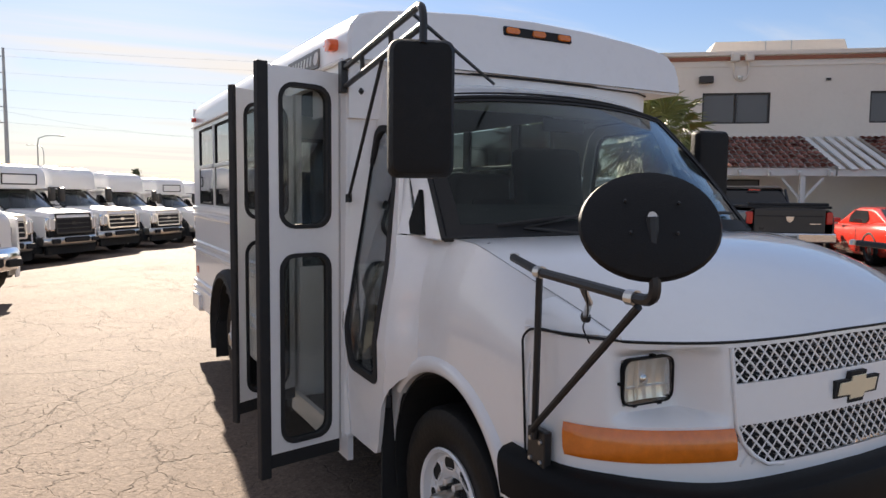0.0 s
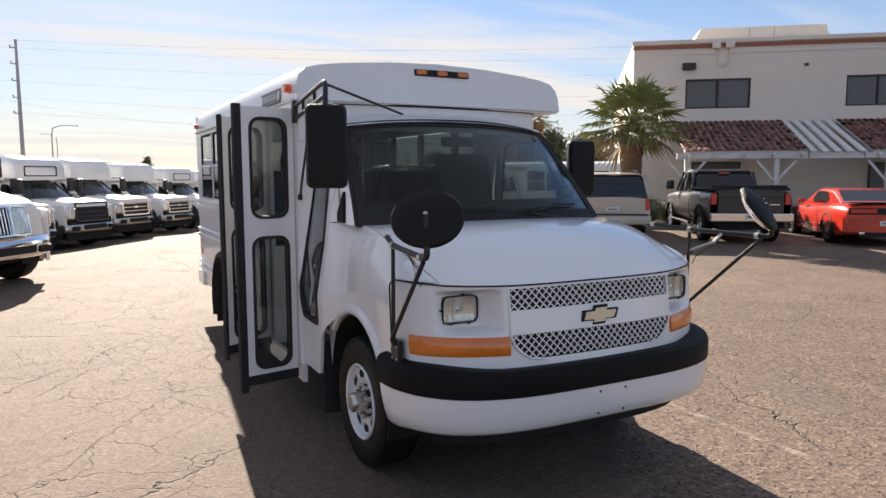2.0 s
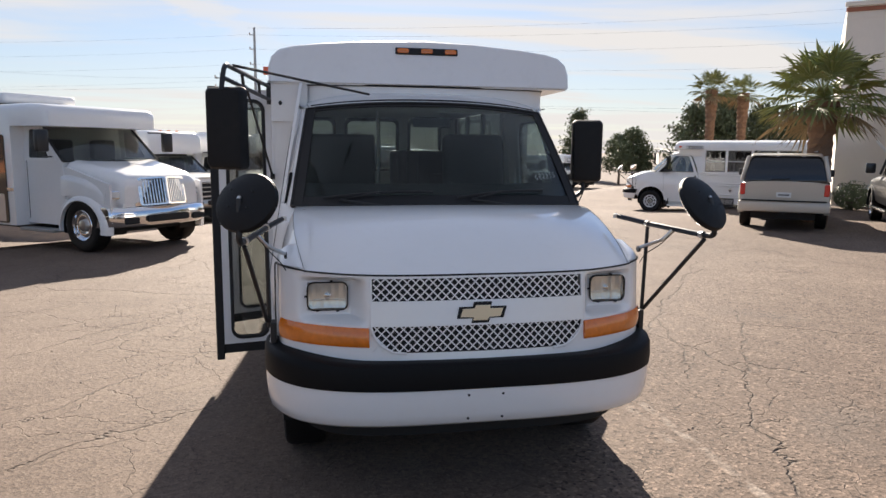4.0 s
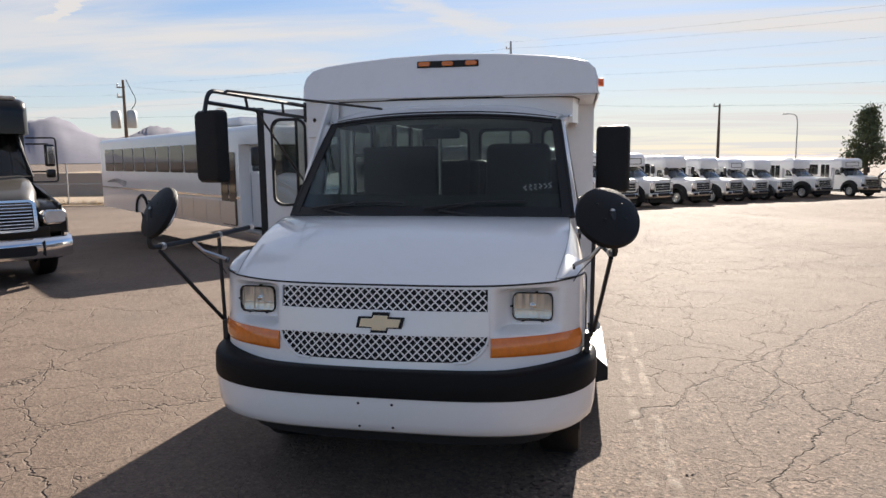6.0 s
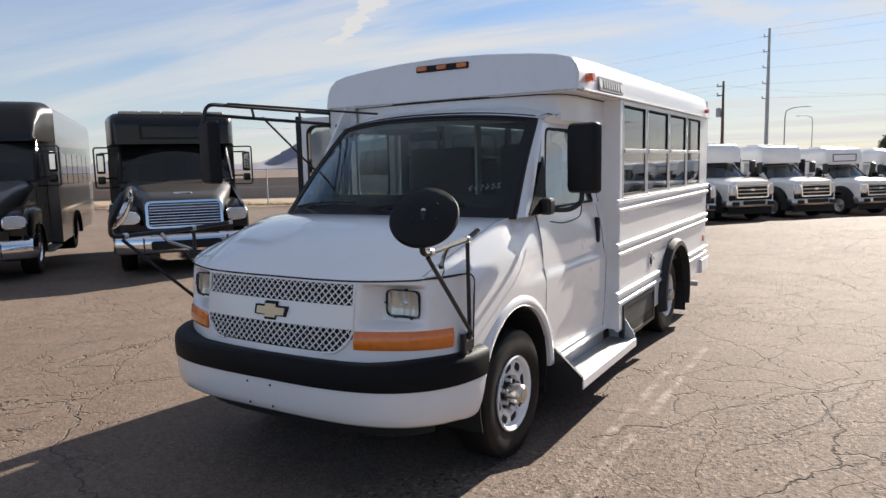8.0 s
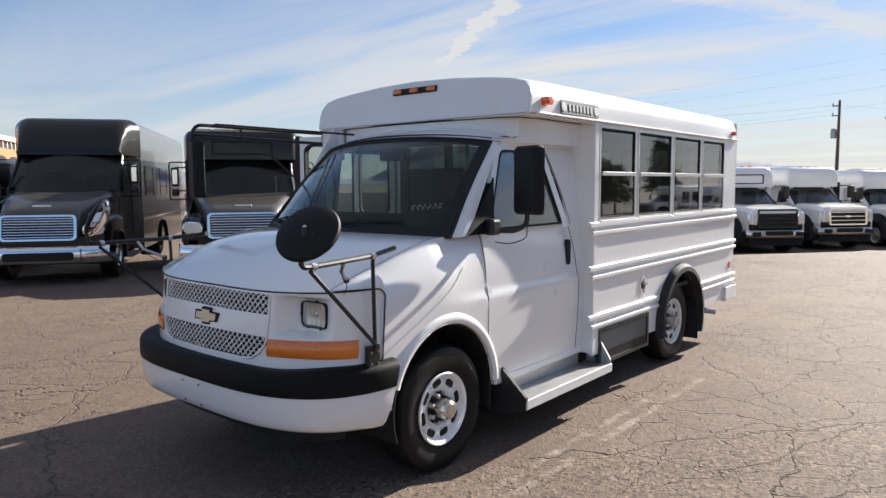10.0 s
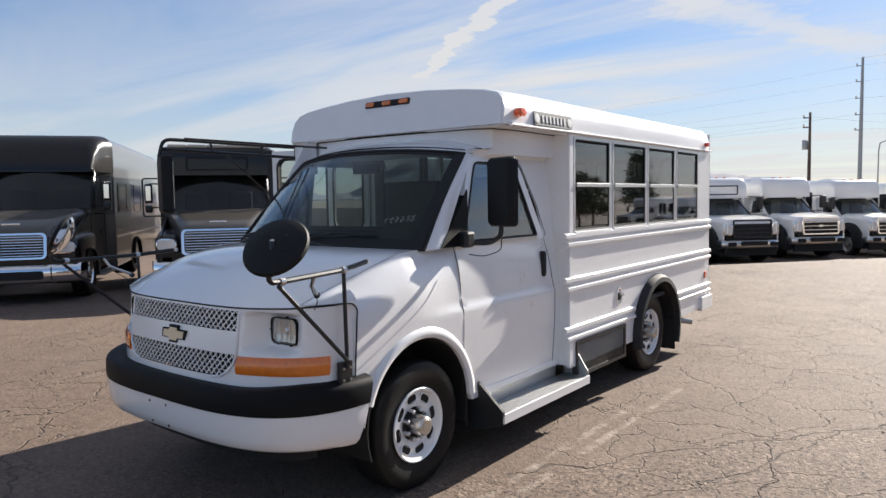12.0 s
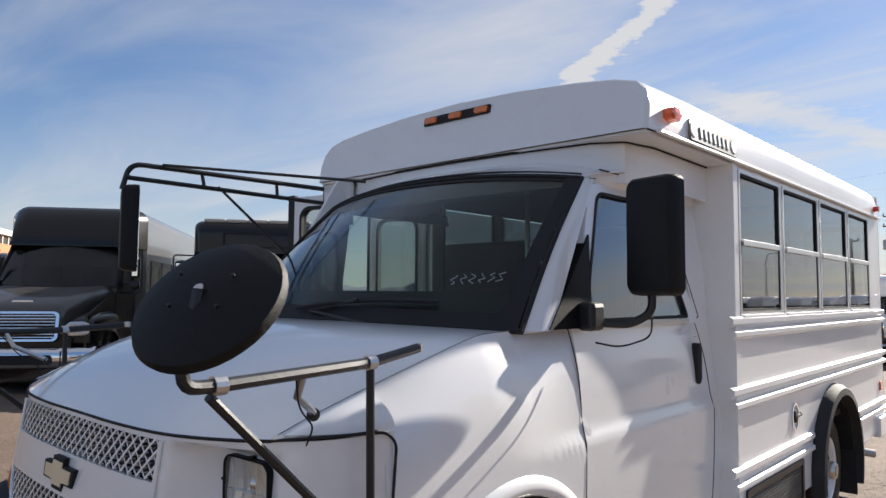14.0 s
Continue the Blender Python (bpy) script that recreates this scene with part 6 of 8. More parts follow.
        if style == "inter":
            g = part("grille", boxed(-W / 2 - 0.10, W / 2 + 0.10, -H / 2 - 0.05, H / 2 + 0.05, -0.10, -0.06, 0.03, m), CHROME, v, "tall chrome grille in two leaves", smooth=True)
            for s in (1, -1):
                q = m @ Matrix.Translation((s * W / 4, 0, 0.02)) @ pose(0, 0, 0, 0, s * 15, 0)
                part("leaf_frame", ringed(rrect(W / 2 + 0.05, H + 0.07, 0.07), rrect(W / 2 - 0.02, H, 0.05), q, -0.09, 0.03), CHROME, g, smooth=True)
                part("backing", boxed(-W / 4, W / 4, -H / 2, H / 2, -0.05, -0.02, m=q), SEAM, g)
                for i in range(9):
                    x = -W / 4 + 0.03 + i * (W / 2 - 0.06) / 8
                    part("bar", boxed(x - 0.012, x + 0.012, -H / 2 + 0.01, H / 2 - 0.01, -0.03, 0.018, 0.005, q), CHROME, g)
                pods = ((0.16, 0.15, 0.86, 1.16), (0.22, 0.20, 0.80, 1.27), (0.42, 0.25, 0.82, 1.38), (0.70, 0.27, 1.08, 1.50), (1.05, 0.27, 1.12, 1.56), (1.35, 0.24, 1.10, 1.58))
                loft([(fy + dy, [(s * 0.80 + px, pz) for px, pz in box_prof(pw, z0, z1, 0.15)]) for dy, pw, z0, z1 in pods], o["paint"], "fender_top", v)
        else:
            g = part("grille", ringed(rrect(W + 0.10, H + 0.08, 0.09), rrect(W, H, 0.06), m, -0.06, 0.03), CHROME, v, smooth=True)
            part("backing", boxed(-W / 2, W / 2, -H / 2, H / 2, -0.05, -0.02, m=m), SEAM, g)
            for i in range(8):
                z = -H / 2 + 0.035 + i * (H - 0.07) / 7
                part("bar", boxed(-W / 2 + 0.01, W / 2 - 0.01, z - 0.009, z + 0.009, -0.03, 0.016, 0.004, m), CHROME, g)
    bh = (0.52, 0.78) if style == "ford" else (0.52, 0.92) if style == "inter" else (0.45, 0.82)
    xs = [-1.02, -0.98, -0.8, -0.4, 0, 0.4, 0.8, 0.98, 1.02]
    yb = [0.42, 0.16, 0.02, -0.05, -0.07, -0.05, 0.02, 0.16, 0.42]
    bmp = part("bumper", skin([[(x * w * (1.08 if fr else 1.0), fy - 0.08 + y + dy, lerp(bh[0], bh[1], f)) for x, y in zip(xs, yb)] for f, dy in ((0, 0.07), (0.06, 0.03), (0.2, 0.012), (0.5, 0), (0.75, 0.012), (0.9, 0.035), (1, 0.09))], 0.03), CHROME if big else DULLCHROME, v, "chrome front bumper", smooth=True)
    sl = 0.58 if fr else 0.45
    part("bumper_slot", prismed(rrect(2 * sl, 0.17 if fr else 0.14, 0.05), plane((0, fy - 0.13, bh[0] + 0.16), (1, 0, 0), (0, 0, 1)), -0.02, 0.035 if not fr else 0.03), SEAM, bmp)
    for s in (1, -1) if fr else ():
        part("bumper_seam", boxed(s * 0.70 - 0.006, s * 0.70 + 0.006, fy - 0.12, fy - 0.06, bh[0] + 0.05, bh[1] - 0.06), SEAM, bmp)
    for s in (1, -1) if not fr else ():
        part("bumper_slot", boxed(s * 0.72 - 0.13, s * 0.72 + 0.13, fy - 0.13, fy - 0.05, bh[0] + 0.07, bh[0] + 0.20, 0.02), SEAM, bmp)
    if not big:
        part("air_dam", boxed(-0.9, 0.9, fy + 0.05, fy + 0.15, 0.28, bh[0]), UNDER, bmp)
    # cab
    wb, wt = o["hb"] - 0.03, o["wt"]
    ty = o["wy"] + 0.55
    by = o["bx"]
    cab = part("cab", prismed([(0.45, 0.5), (by, 0.5), (by, wb), (o["wy"] - 0.10, wb)], RIGHTWARD, -w * 0.96, w * 0.96), o["paint"], v)
    part("cab_roof", boxed(-w * (gb_ + 0.03), w * (gb_ + 0.03), ty - (0.16 if big else 0.06), by, wt - 0.05, wt + 0.05, 0.03), o["paint"], cab)
    lean = 0.06 if big else 0.16
    us = [i / 8 for i in range(-8, 9)]
    pane("windshield", skin([[(lerp(ga, gb_, k / 4) * w * u, lerp(o["wy"] - 0.30, ty - 0.14, k / 4) + 0.20 * u * u, lerp(wb, wt - 0.02, k / 4)) for u in us] for k in range(5)], 0.01), TRUCKGLASS if not fr else DARKTINT, cab)
    part("windshield_seal", tubed([(ga * w * u, o["wy"] - 0.31 + 0.20 * u * u, wb) for u in us] + [(gb_ * w * u, ty - 0.15 + 0.20 * u * u, wt - 0.02) for u in us[::-1]] + [(-ga * w, o["wy"] - 0.11, wb)], 0.022, 6), SEAM, cab)
    part("dashboard", boxed(-w * 0.85, w * 0.85, o["wy"] - 0.05, o["wy"] + 0.3, wb - 0.25, wb + 0.02, 0.03), INNERDARK, cab)
    part("seat", boxed(0.2, 0.7, o["wy"] + 0.75, o["wy"] + 0.9, wb - 0.2, wb + 0.45, 0.05), SEATGREY, cab)
    part("seat", boxed(-0.7, -0.2, o["wy"] + 0.75, o["wy"] + 0.9, wb - 0.2, wb + 0.45, 0.05), SEATGREY, cab)
    for s in (1, -1):
        a = rpoly([(o["wy"] + 0.05, wb), (by, wb), (by, wt), (ty - 0.02, wt)], (0.02, 0.02, 0.02, 0.06))
        b = rpoly([(o["wy"] + 0.26, wb + 0.06), (by - 0.14, wb + 0.06), (by - 0.14, wt - 0.1), (ty + 0.04, wt - 0.1)], (0.04, 0.04, 0.06, 0.08))
        f = (lambda z: w * 0.975 - (z - wb) * lean) if s > 0 else (lambda z: -w * 0.975 + (z - wb) * lean)
        dr = part("door_frame", curved_ring(a, b, f, 0.03 * s), o["paint"], cab)
        pane("side_pane", curved_pane(b, (lambda z: f(z) - 0.012 * s), 0.004 * s), DARKTINT, dr)
        part("pillar", skin([[(s * lerp(ga, gb_, k / 4) * w, lerp(o["wy"] - 0.10, ty + 0.06, k / 4), lerp(wb, wt - 0.02, k / 4)), (s * (w * 0.975 - (lerp(wb, wt, k / 4) - wb) * lean), lerp(o["wy"] + 0.08, ty + 0.02, k / 4) + 0.03, lerp(wb, wt - 0.02, k / 4))] for k in range(5)], 0.03), o["paint"], cab)
        part("door_gap", tubed([(s * (w * 0.962), by - 0.06, 0.6), (s * (w * 0.962), by - 0.06, wb)], 0.006, 5), SEAM, cab)
        part("running_board", boxed(s * (w + 0.02) - 0.12, s * (w + 0.02) + 0.12, 0.62, by, 0.36, 0.42, 0.01), GALV, cab)
    # body box with rounded roof, windows and front cap
    B, T = o["body"], o["top"]
    sec = box_prof(B, 0.45, T, 0.30 if style == "freight" else 0.16 if big else 0.27)
    ye = 12.6 if style == "inter" else 8.8 if big else 7.0
    body = loft([(by, sec), (by + 0.02, sec), (ye - 0.02, sec), (ye, scaled(sec, 0.97, 0.45, 0.98))], o["side"], "body_shell", v)
    capsec = [(x, max(z, o["cz"])) for x, z in sec]
    if style == "freight":
        st = [(o["cap"] + dy, scaled(capsec, kx, o["cz"], kz)) for dy, kx, kz in ((-0.02, 0.76, 0.04), (0.04, 0.78, 0.25), (0.20, 0.81, 0.60), (0.42, 0.86, 0.90), (0.58, 0.91, 0.985), (0.74, 0.97, 1.0))] + [(by + 0.01, scaled(capsec, 1.004, o["cz"], 1.006))]
    else:
        cw = 0.95 if fr else 0.92 if style == "ford" else 1.0
        st = [(o["cap"] - 0.10, scaled(capsec, 0.88 * cw, o["cz"], 0.72)), (o["cap"] - 0.04, scaled(capsec, 0.93 * cw, o["cz"], 0.88)), (o["cap"] + 0.10, scaled(capsec, 0.97 * cw, o["cz"], 0.97)), (o["cap"] + 0.3, scaled(capsec, 0.99 * cw, o["cz"], 1.0)), (by + 0.01, scaled(capsec, 1.004, o["cz"], 1.006))]
    cap = loft(st, o["cap_paint"], "front_cap", v)
    if "sign frame" in label or style == "freight_black":
        part("sign_frame", ringed(rrect(1.25, 0.32, 0.04), rrect(1.17, 0.25, 0.03), plane((0, o["cap"] - 0.10, (o["cz"] + T) / 2 - 0.08), (1, 0, 0), (0, 0.0, 1)), -0.02, 0.012), SEAM, cap)
    if style == "freight_black":
        for k in range(5):
            # black flutes: the sun's tan sheen and dust are put into this beige
            part("roof_fairing", boxed(-0.985 + k * 0.394, -0.591 + k * 0.394, o["cap"] + 0.02, o["cap"] + 1.0, T - 0.05, T + 0.035, 0.035, seg=3), TANCAR, cap, smooth=True)
    elif style == "ford":
        part("roof_hatch", boxed(-0.35, 0.35, by + 0.2, by + 0.9, T - 0.01, T + 0.06, 0.03), FARWHITE, body)
    for s in (1, -1):
        xo = s * (B + 0.006)
        y = by + (1.25 if s < 0 else 0.35)
        while y + 0.9 < ye:
            part("side_window", prismed(rrect(0.92, 0.78, 0.06), plane((xo, y + 0.5, 1.95 if not big else 2.2), (0, s, 0), (0, 0, 1)), -0.012, 0.008), WINBLACK, body)
            y += 1.02
        if s < 0:
            for k in range(2):
                part("entrance_door", prismed(rrect(0.36, 1.85, 0.06), plane((xo, by + 0.38 + 0.42 * k, 1.42), (0, s, 0), (0, 0, 1)), -0.012, 0.012), WINBLACK, body, "dark glazed door leaf")
        part("skirt_line", boxed(min(xo, xo + s * 0.01), max(xo, xo + s * 0.01), by, ye, 1.18, 1.24), SIGNGREY if not big else CHROME, body)
        part("rear_flare", skin([[(s * x, ry + rr * math.cos(a), r + rr * math.sin(a)) for rr, x in ((r + 0.14, B + 0.004), (r + 0.10, B + 0.05), (r + 0.05, B + 0.05), (r + 0.04, B - 0.1))] for a in [radians(lerp(-5, 185, i / 14)) for i in range(15)]], 0.01), UNDER, body)
    for x in (-0.3, 0, 0.3) if style == "ford" else ():
        part("roof_marker", boxed(x - 0.04, x + 0.04, o["cap"] + 0.18, o["cap"] + 0.26, T - 0.035, T + 0.02, 0.01), AMBER, cap)
    part("chassis", boxed(-0.8, 0.8, 0.3, ye - 0.3, 0.32, 0.52), UNDER, v)
    if low != 1.0:
        for ob in [c for c in v.children_recursive if c.type == "MESH" and not c.parent.name.startswith("wheel")]:
            for q in ob.data.vertices:
                q.co.z *= low
    return v


WINBLACK = material("smoked_window", (0.015, 0.016, 0.018), 0.06, vary=0.02, spec=0.6)

# the black and chrome truck-fronted coaches, the white one, and the row of white shuttles
cutaway_bus("freight", place(-9.95, -4.95, 92), "glossy black truck-fronted coach with smoke-grey sides", low=0.875)
cutaway_bus("freight_black", place(-9.65, -1.38, 94), "glossy black truck-fronted bus with a chrome grille", low=0.885)
cutaway_bus("freight_black", place(-12.5, -8.6, 92), "glossy black truck-fronted bus parked in the shade", low=0.8)
inter_bus = cutaway_bus("inter", place(-9.2, 4.85, 90), "long white coach with a tall chrome grille and silver skirt", low=0.87)
def shuttle_at(u, v, turn=86.0):
    """The pose of a shuttle whose grille stands at u, v."""
    return place(u - 1.02 * math.sin(radians(turn)), v + 1.02 * math.cos(radians(turn)), turn)


ROW = "row of parked shuttle buses"
row_b = cutaway_bus("ford", shuttle_at(-14.25, 14.3), "white shuttle bus with a dark grille and empty sign frame", ROW)
row_a = cutaway_bus("ford", shuttle_at(-14.9, 17.4), "white shuttle bus with a chrome pickup grille", ROW)
row_c = cutaway_bus("ford", shuttle_at(-16.0, 25.0), "white shuttle bus with a chrome grille and empty sign frame", ROW)
for src, u, v, turn in ((row_a, -13.8, 11.3, 86.5), (row_a, -15.4, 20.9, 85.6), (row_c, -16.5, 28.8, 86.4), (row_a, -17.2, 34.0, 85.5), (row_a, -17.6, 38.6, 86.0), (row_c, -17.9, 42.6, 85.0), (row_a, -17.9, 46.3, 82.0), (row_a, -17.0, 50.3, 78.0), (row_c, -15.0, 53.6, 66.0)):
    copy_thing(src, shuttle_at(u, v, turn))

# roof unit, silver skirt, stripe and swoosh on the long coach
part("roof_unit", boxed(-0.75, 0.75, 2.6, 4.4, 2.66, 2.86, 0.08, seg=3), FARWHITE, inter_bus, smooth=True)
for s in (1, -1):
    xo = s * 1.258
    for k in range(7):
        part("skirt_panel", boxed(min(xo, xo + s * 0.012), max(xo, xo + s * 0.012), 1.9 + 0.82 * k, 2.7 + 0.82 * k, 0.45, 0.96, 0.004), SILVER, inter_bus)
    for k in range(3):
        part("swoosh", tubed([(xo + s * 0.004, 9.8 + 0.1 * k, 1.24 - 0.06 * k), (xo + s * 0.004, 10.8, 1.34 - 0.05 * k), (xo + s * 0.004, 11.7 + 0.1 * k, 1.26 - 0.02 * k)], 0.012, 5, 0.2), SIGNGREY, inter_bus)

# a second small bus of the same make, side on
second = copy_thing(the_bus, place(-3.4, 23.3, -90))
tagged(second, "white van-fronted small school bus parked by the palms", "bus")


def car_prof(w, z0, z1):
    """A car's lower body across: sill, bulging side, shoulder and deck."""
    h = z1 - z0
    half = [(-w * 0.86, z0), (-w * 0.95, z0 + 0.10 * h), (-w * 0.99, z0 + 0.35 * h), (-w, z0 + 0.58 * h), (-w * 0.975, z0 + 0.78 * h), (-w * 0.93, z0 + 0.90 * h), (-w * 0.85, z0 + 0.97 * h), (-w * 0.70, z1), (-w * 0.3, z1 + 0.015)]
    return half + [(-x, z) for x, z in half[::-1]]


def side_glass(v, name, outline, x0, z0, x1, z1, mat):
    """A dark pane on the leaning side of a cabin, both sides."""
    for s in (1, -1):
        f = (lambda z: x0 + (x1 - x0) * (z - z0) / (z1 - z0)) if s > 0 else (lambda z: -(x0 + (x1 - x0) * (z - z0) / (z1 - z0)))
        part(name, curved_pane(rpoly(outline, 0.05, 3), f, 0.02 * s), mat, v)


def pickup(at):
    v = thing("pickup_truck", "charcoal crew-cab pickup with a chrome rear bumper", "pickup", at)
    # tail at y = 5.0, front axle at 0
    lowsec = lambda w, z: box_prof(w, 0.55, z, 0.10)
    part("bed", skin([[(x, y, z) for x, z in car_prof(1.01, 0.56, 1.37)] for y in (2.7, 3.4, 4.2, 5.0)], 0.03), GREYCAR, v, smooth=True)
    tg = part("tailgate", boxed(-0.80, 0.80, 4.985, 5.03, 0.80, 1.36, 0.02), GREYCAR, v)
    part("gate_line", boxed(-0.78, 0.78, 5.03, 5.036, 1.18, 1.20), SEAM, tg)
    part("badge", prismed([(-0.09, 0.06), (0.09, 0.06), (0.075, -0.03), (0, -0.085), (-0.075, -0.03)], plane((0, 5.035, 1.12), (-1, 0, 0), (0, 0, 1)), 0, 0.012, 0.003), CHROME, tg)
    part("handle_bar", boxed(-0.7, -0.45, 5.03, 5.036, 1.0, 1.025), CHROME, tg)
    part("bed_cover", boxed(-0.95, 0.95, 2.7, 5.0, 1.365, 1.43, 0.02), RUBBER, v)
    part("bed_rail", boxed(-0.9, 0.9, 4.7, 4.95, 1.43, 1.50, 0.02), RUBBER, v)
    for s in (1, -1):
        part("tail_light", boxed(s * 0.895 - 0.075, s * 0.895 + 0.075, 4.88, 5.03, 1.0, 1.29, 0.03), REDLENS, v)
        for y in (0, 3.9):
            make_wheel(v, (s * 0.98, y, 0.40), s, 0.40, 0.27, CHROME, far=True, rim_r=0.25)
            part("arch", skin([[(s * x, y + rr * math.cos(a), 0.42 + rr * math.sin(a)) for rr, x in ((0.56, 0.99), (0.54, 1.03), (0.48, 1.03), (0.47, 0.9))] for a in [radians(lerp(-5, 185, i / 14)) for i in range(15)]], 0.01), UNDER, v)
        part("mirror", boxed(s * 1.17 - 0.12, s * 1.17 + 0.12, 0.75, 0.88, 1.32, 1.60, 0.04), GREYCAR, v, smooth=True)
        part("step_bar", tubed([(s * 1.02, 0.6, 0.42), (s * 1.02, 2.9, 0.42)], 0.05, 8), CHROME, v)
    cabs = loft([(-1.0, car_prof(0.88, 0.5, 1.05)), (-0.85, car_prof(0.96, 0.5, 1.18)), (0.5, car_prof(1.0, 0.5, 1.28)), (2.65, car_prof(1.01, 0.5, 1.33))], GREYCAR, "cab_lower", v)
    glass = loft([(0.55, box_prof(0.84, 1.25, 1.32, 0.05)), (1.05, box_prof(0.80, 1.25, 1.82, 0.14)), (2.35, box_prof(0.80, 1.25, 1.84, 0.14)), (2.66, box_prof(0.86, 1.25, 1.42, 0.08))], WINBLACK, "greenhouse", v)
    part("roof", loft_roof(0.79, 0.98, 2.42, 1.80, 1.93), GREYCAR, v, smooth=True)
    for s in (1, -1):
        for y in (0.72, 1.72, 2.56):
            part("pillar", tubed([(s * 0.90, y - (0.12 if y < 1 else 0), 1.30), (s * 0.80, y + (0.32 if y < 1 else -0.12 if y > 2 else 0), 1.84)], 0.035, 6), GREYCAR, glass)
    bmp = part("rear_bumper", boxed(-1.0, 1.0, 4.99, 5.18, 0.58, 0.80, 0.03), CHROME, v, "chrome bumper")
    part("plate", boxed(-0.16, 0.16, 5.18, 5.19, 0.64, 0.78), PLATEWHITE, bmp)
    part("plate_bar", boxed(-0.12, 0.12, 5.19, 5.194, 0.69, 0.74), SIGNGREY, bmp)
    part("third_lamp", boxed(-0.15, 0.15, 2.44, 2.47, 1.80, 1.84), REDLENS, v)
    part("axle", tubed([(-0.9, 3.9, 0.4), (0.9, 3.9, 0.4)], 0.08), UNDER, v)
    part("chassis", boxed(-0.7, 0.7, -0.6, 4.9, 0.36, 0.55), UNDER, v)


def loft_roof(w, y0, y1, z0, z1):
    return skin([[(x, y, z) for x, z in box_prof(w * (0.97 if k in (0, 4) else 1.0), z0 - 0.02, z1 - (0.05 if k in (0, 4) else 0), 0.10)] for k, y in enumerate([lerp(y0, y1, k / 4) for k in range(5)])], 0.02)


def suv(at):
    v = thing("suv", "beige full-size SUV with a dark rear window", "suv", at)
    low = lambda w, z: car_prof(w, 0.45, z)
    loft([(-0.9, low(0.86, 1.0)), (-0.75, low(0.95, 1.12)), (0.5, low(0.98, 1.18)), (4.1, low(0.99, 1.20)), (4.22, low(0.96, 1.16))], TANCAR, "body_lower", v)
    gl = loft([(0.5, box_prof(0.84, 1.15, 1.22, 0.04)), (1.1, box_prof(0.80, 1.15, 1.74, 0.16)), (4.0, box_prof(0.80, 1.15, 1.76, 0.16)), (4.2, box_prof(0.88, 1.15, 1.24, 0.06))], WINBLACK, "greenhouse", v)
    part("roof", loft_roof(0.80, 1.05, 4.08, 1.70, 1.84), TANCAR, v, smooth=True)
    for s in (1, -1):
        for y, lean in ((0.75, 0.35), (1.9, 0), (3.0, 0), (4.12, -0.12)):
            part("pillar", tubed([(s * 0.93, y, 1.18), (s * 0.81, y + lean, 1.76)], 0.05, 6), TANCAR, gl)
        part("roof_rack", tubed([(s * 0.66, 1.5, 1.88), (s * 0.66, 3.9, 1.88)], 0.018, 6), BLACKMETAL, v)
        part("tail_light", boxed(s * 0.895 - 0.06, s * 0.895 + 0.06, 4.08, 4.235, 0.84, 1.12, 0.025), REDLENS, v)
        for y in (0, 3.05):
            make_wheel(v, (s * 0.97, y, 0.38), s, 0.38, 0.25, CHROME, far=True, rim_r=0.23)
            part("arch", skin([[(s * x, y + rr * math.cos(a), 0.40 + rr * math.sin(a)) for rr, x in ((0.52, 0.985), (0.50, 1.01), (0.45, 1.01), (0.44, 0.9))] for a in [radians(lerp(-5, 185, i / 14)) for i in range(15)]], 0.01), TANCAR, v)
        part("mirror", boxed(s * 1.10 - 0.1, s * 1.10 + 0.1, 0.70, 0.82, 1.20, 1.40, 0.04), BLACKMETAL, v, smooth=True)
    part("rear_wiper", tubed([(0.3, 4.23, 1.21), (-0.1, 4.235, 1.24)], 0.012, 6), SEAM, gl)
    bmp = part("rear_bumper", boxed(-0.98, 0.98, 4.15, 4.38, 0.46, 0.72, 0.05), TANCAR, v, smooth=True)
    part("step_pad", boxed(-0.9, 0.9, 4.2, 4.40, 0.715, 0.735), BUMPER, bmp)
    part("plate", boxed(-0.16, 0.16, 4.25, 4.256, 0.80, 0.92), PLATEWHITE, v)
    part("plate_bar", boxed(-0.12, 0.12, 4.256, 4.26, 0.84, 0.88), SIGNGREY, v)
    part("tow_hitch", boxed(-0.06, 0.06, 4.3, 4.5, 0.38, 0.46), UNDER, v)
    part("chassis", boxed(-0.7, 0.7, -0.5, 4.1, 0.28, 0.46), UNDER, v)


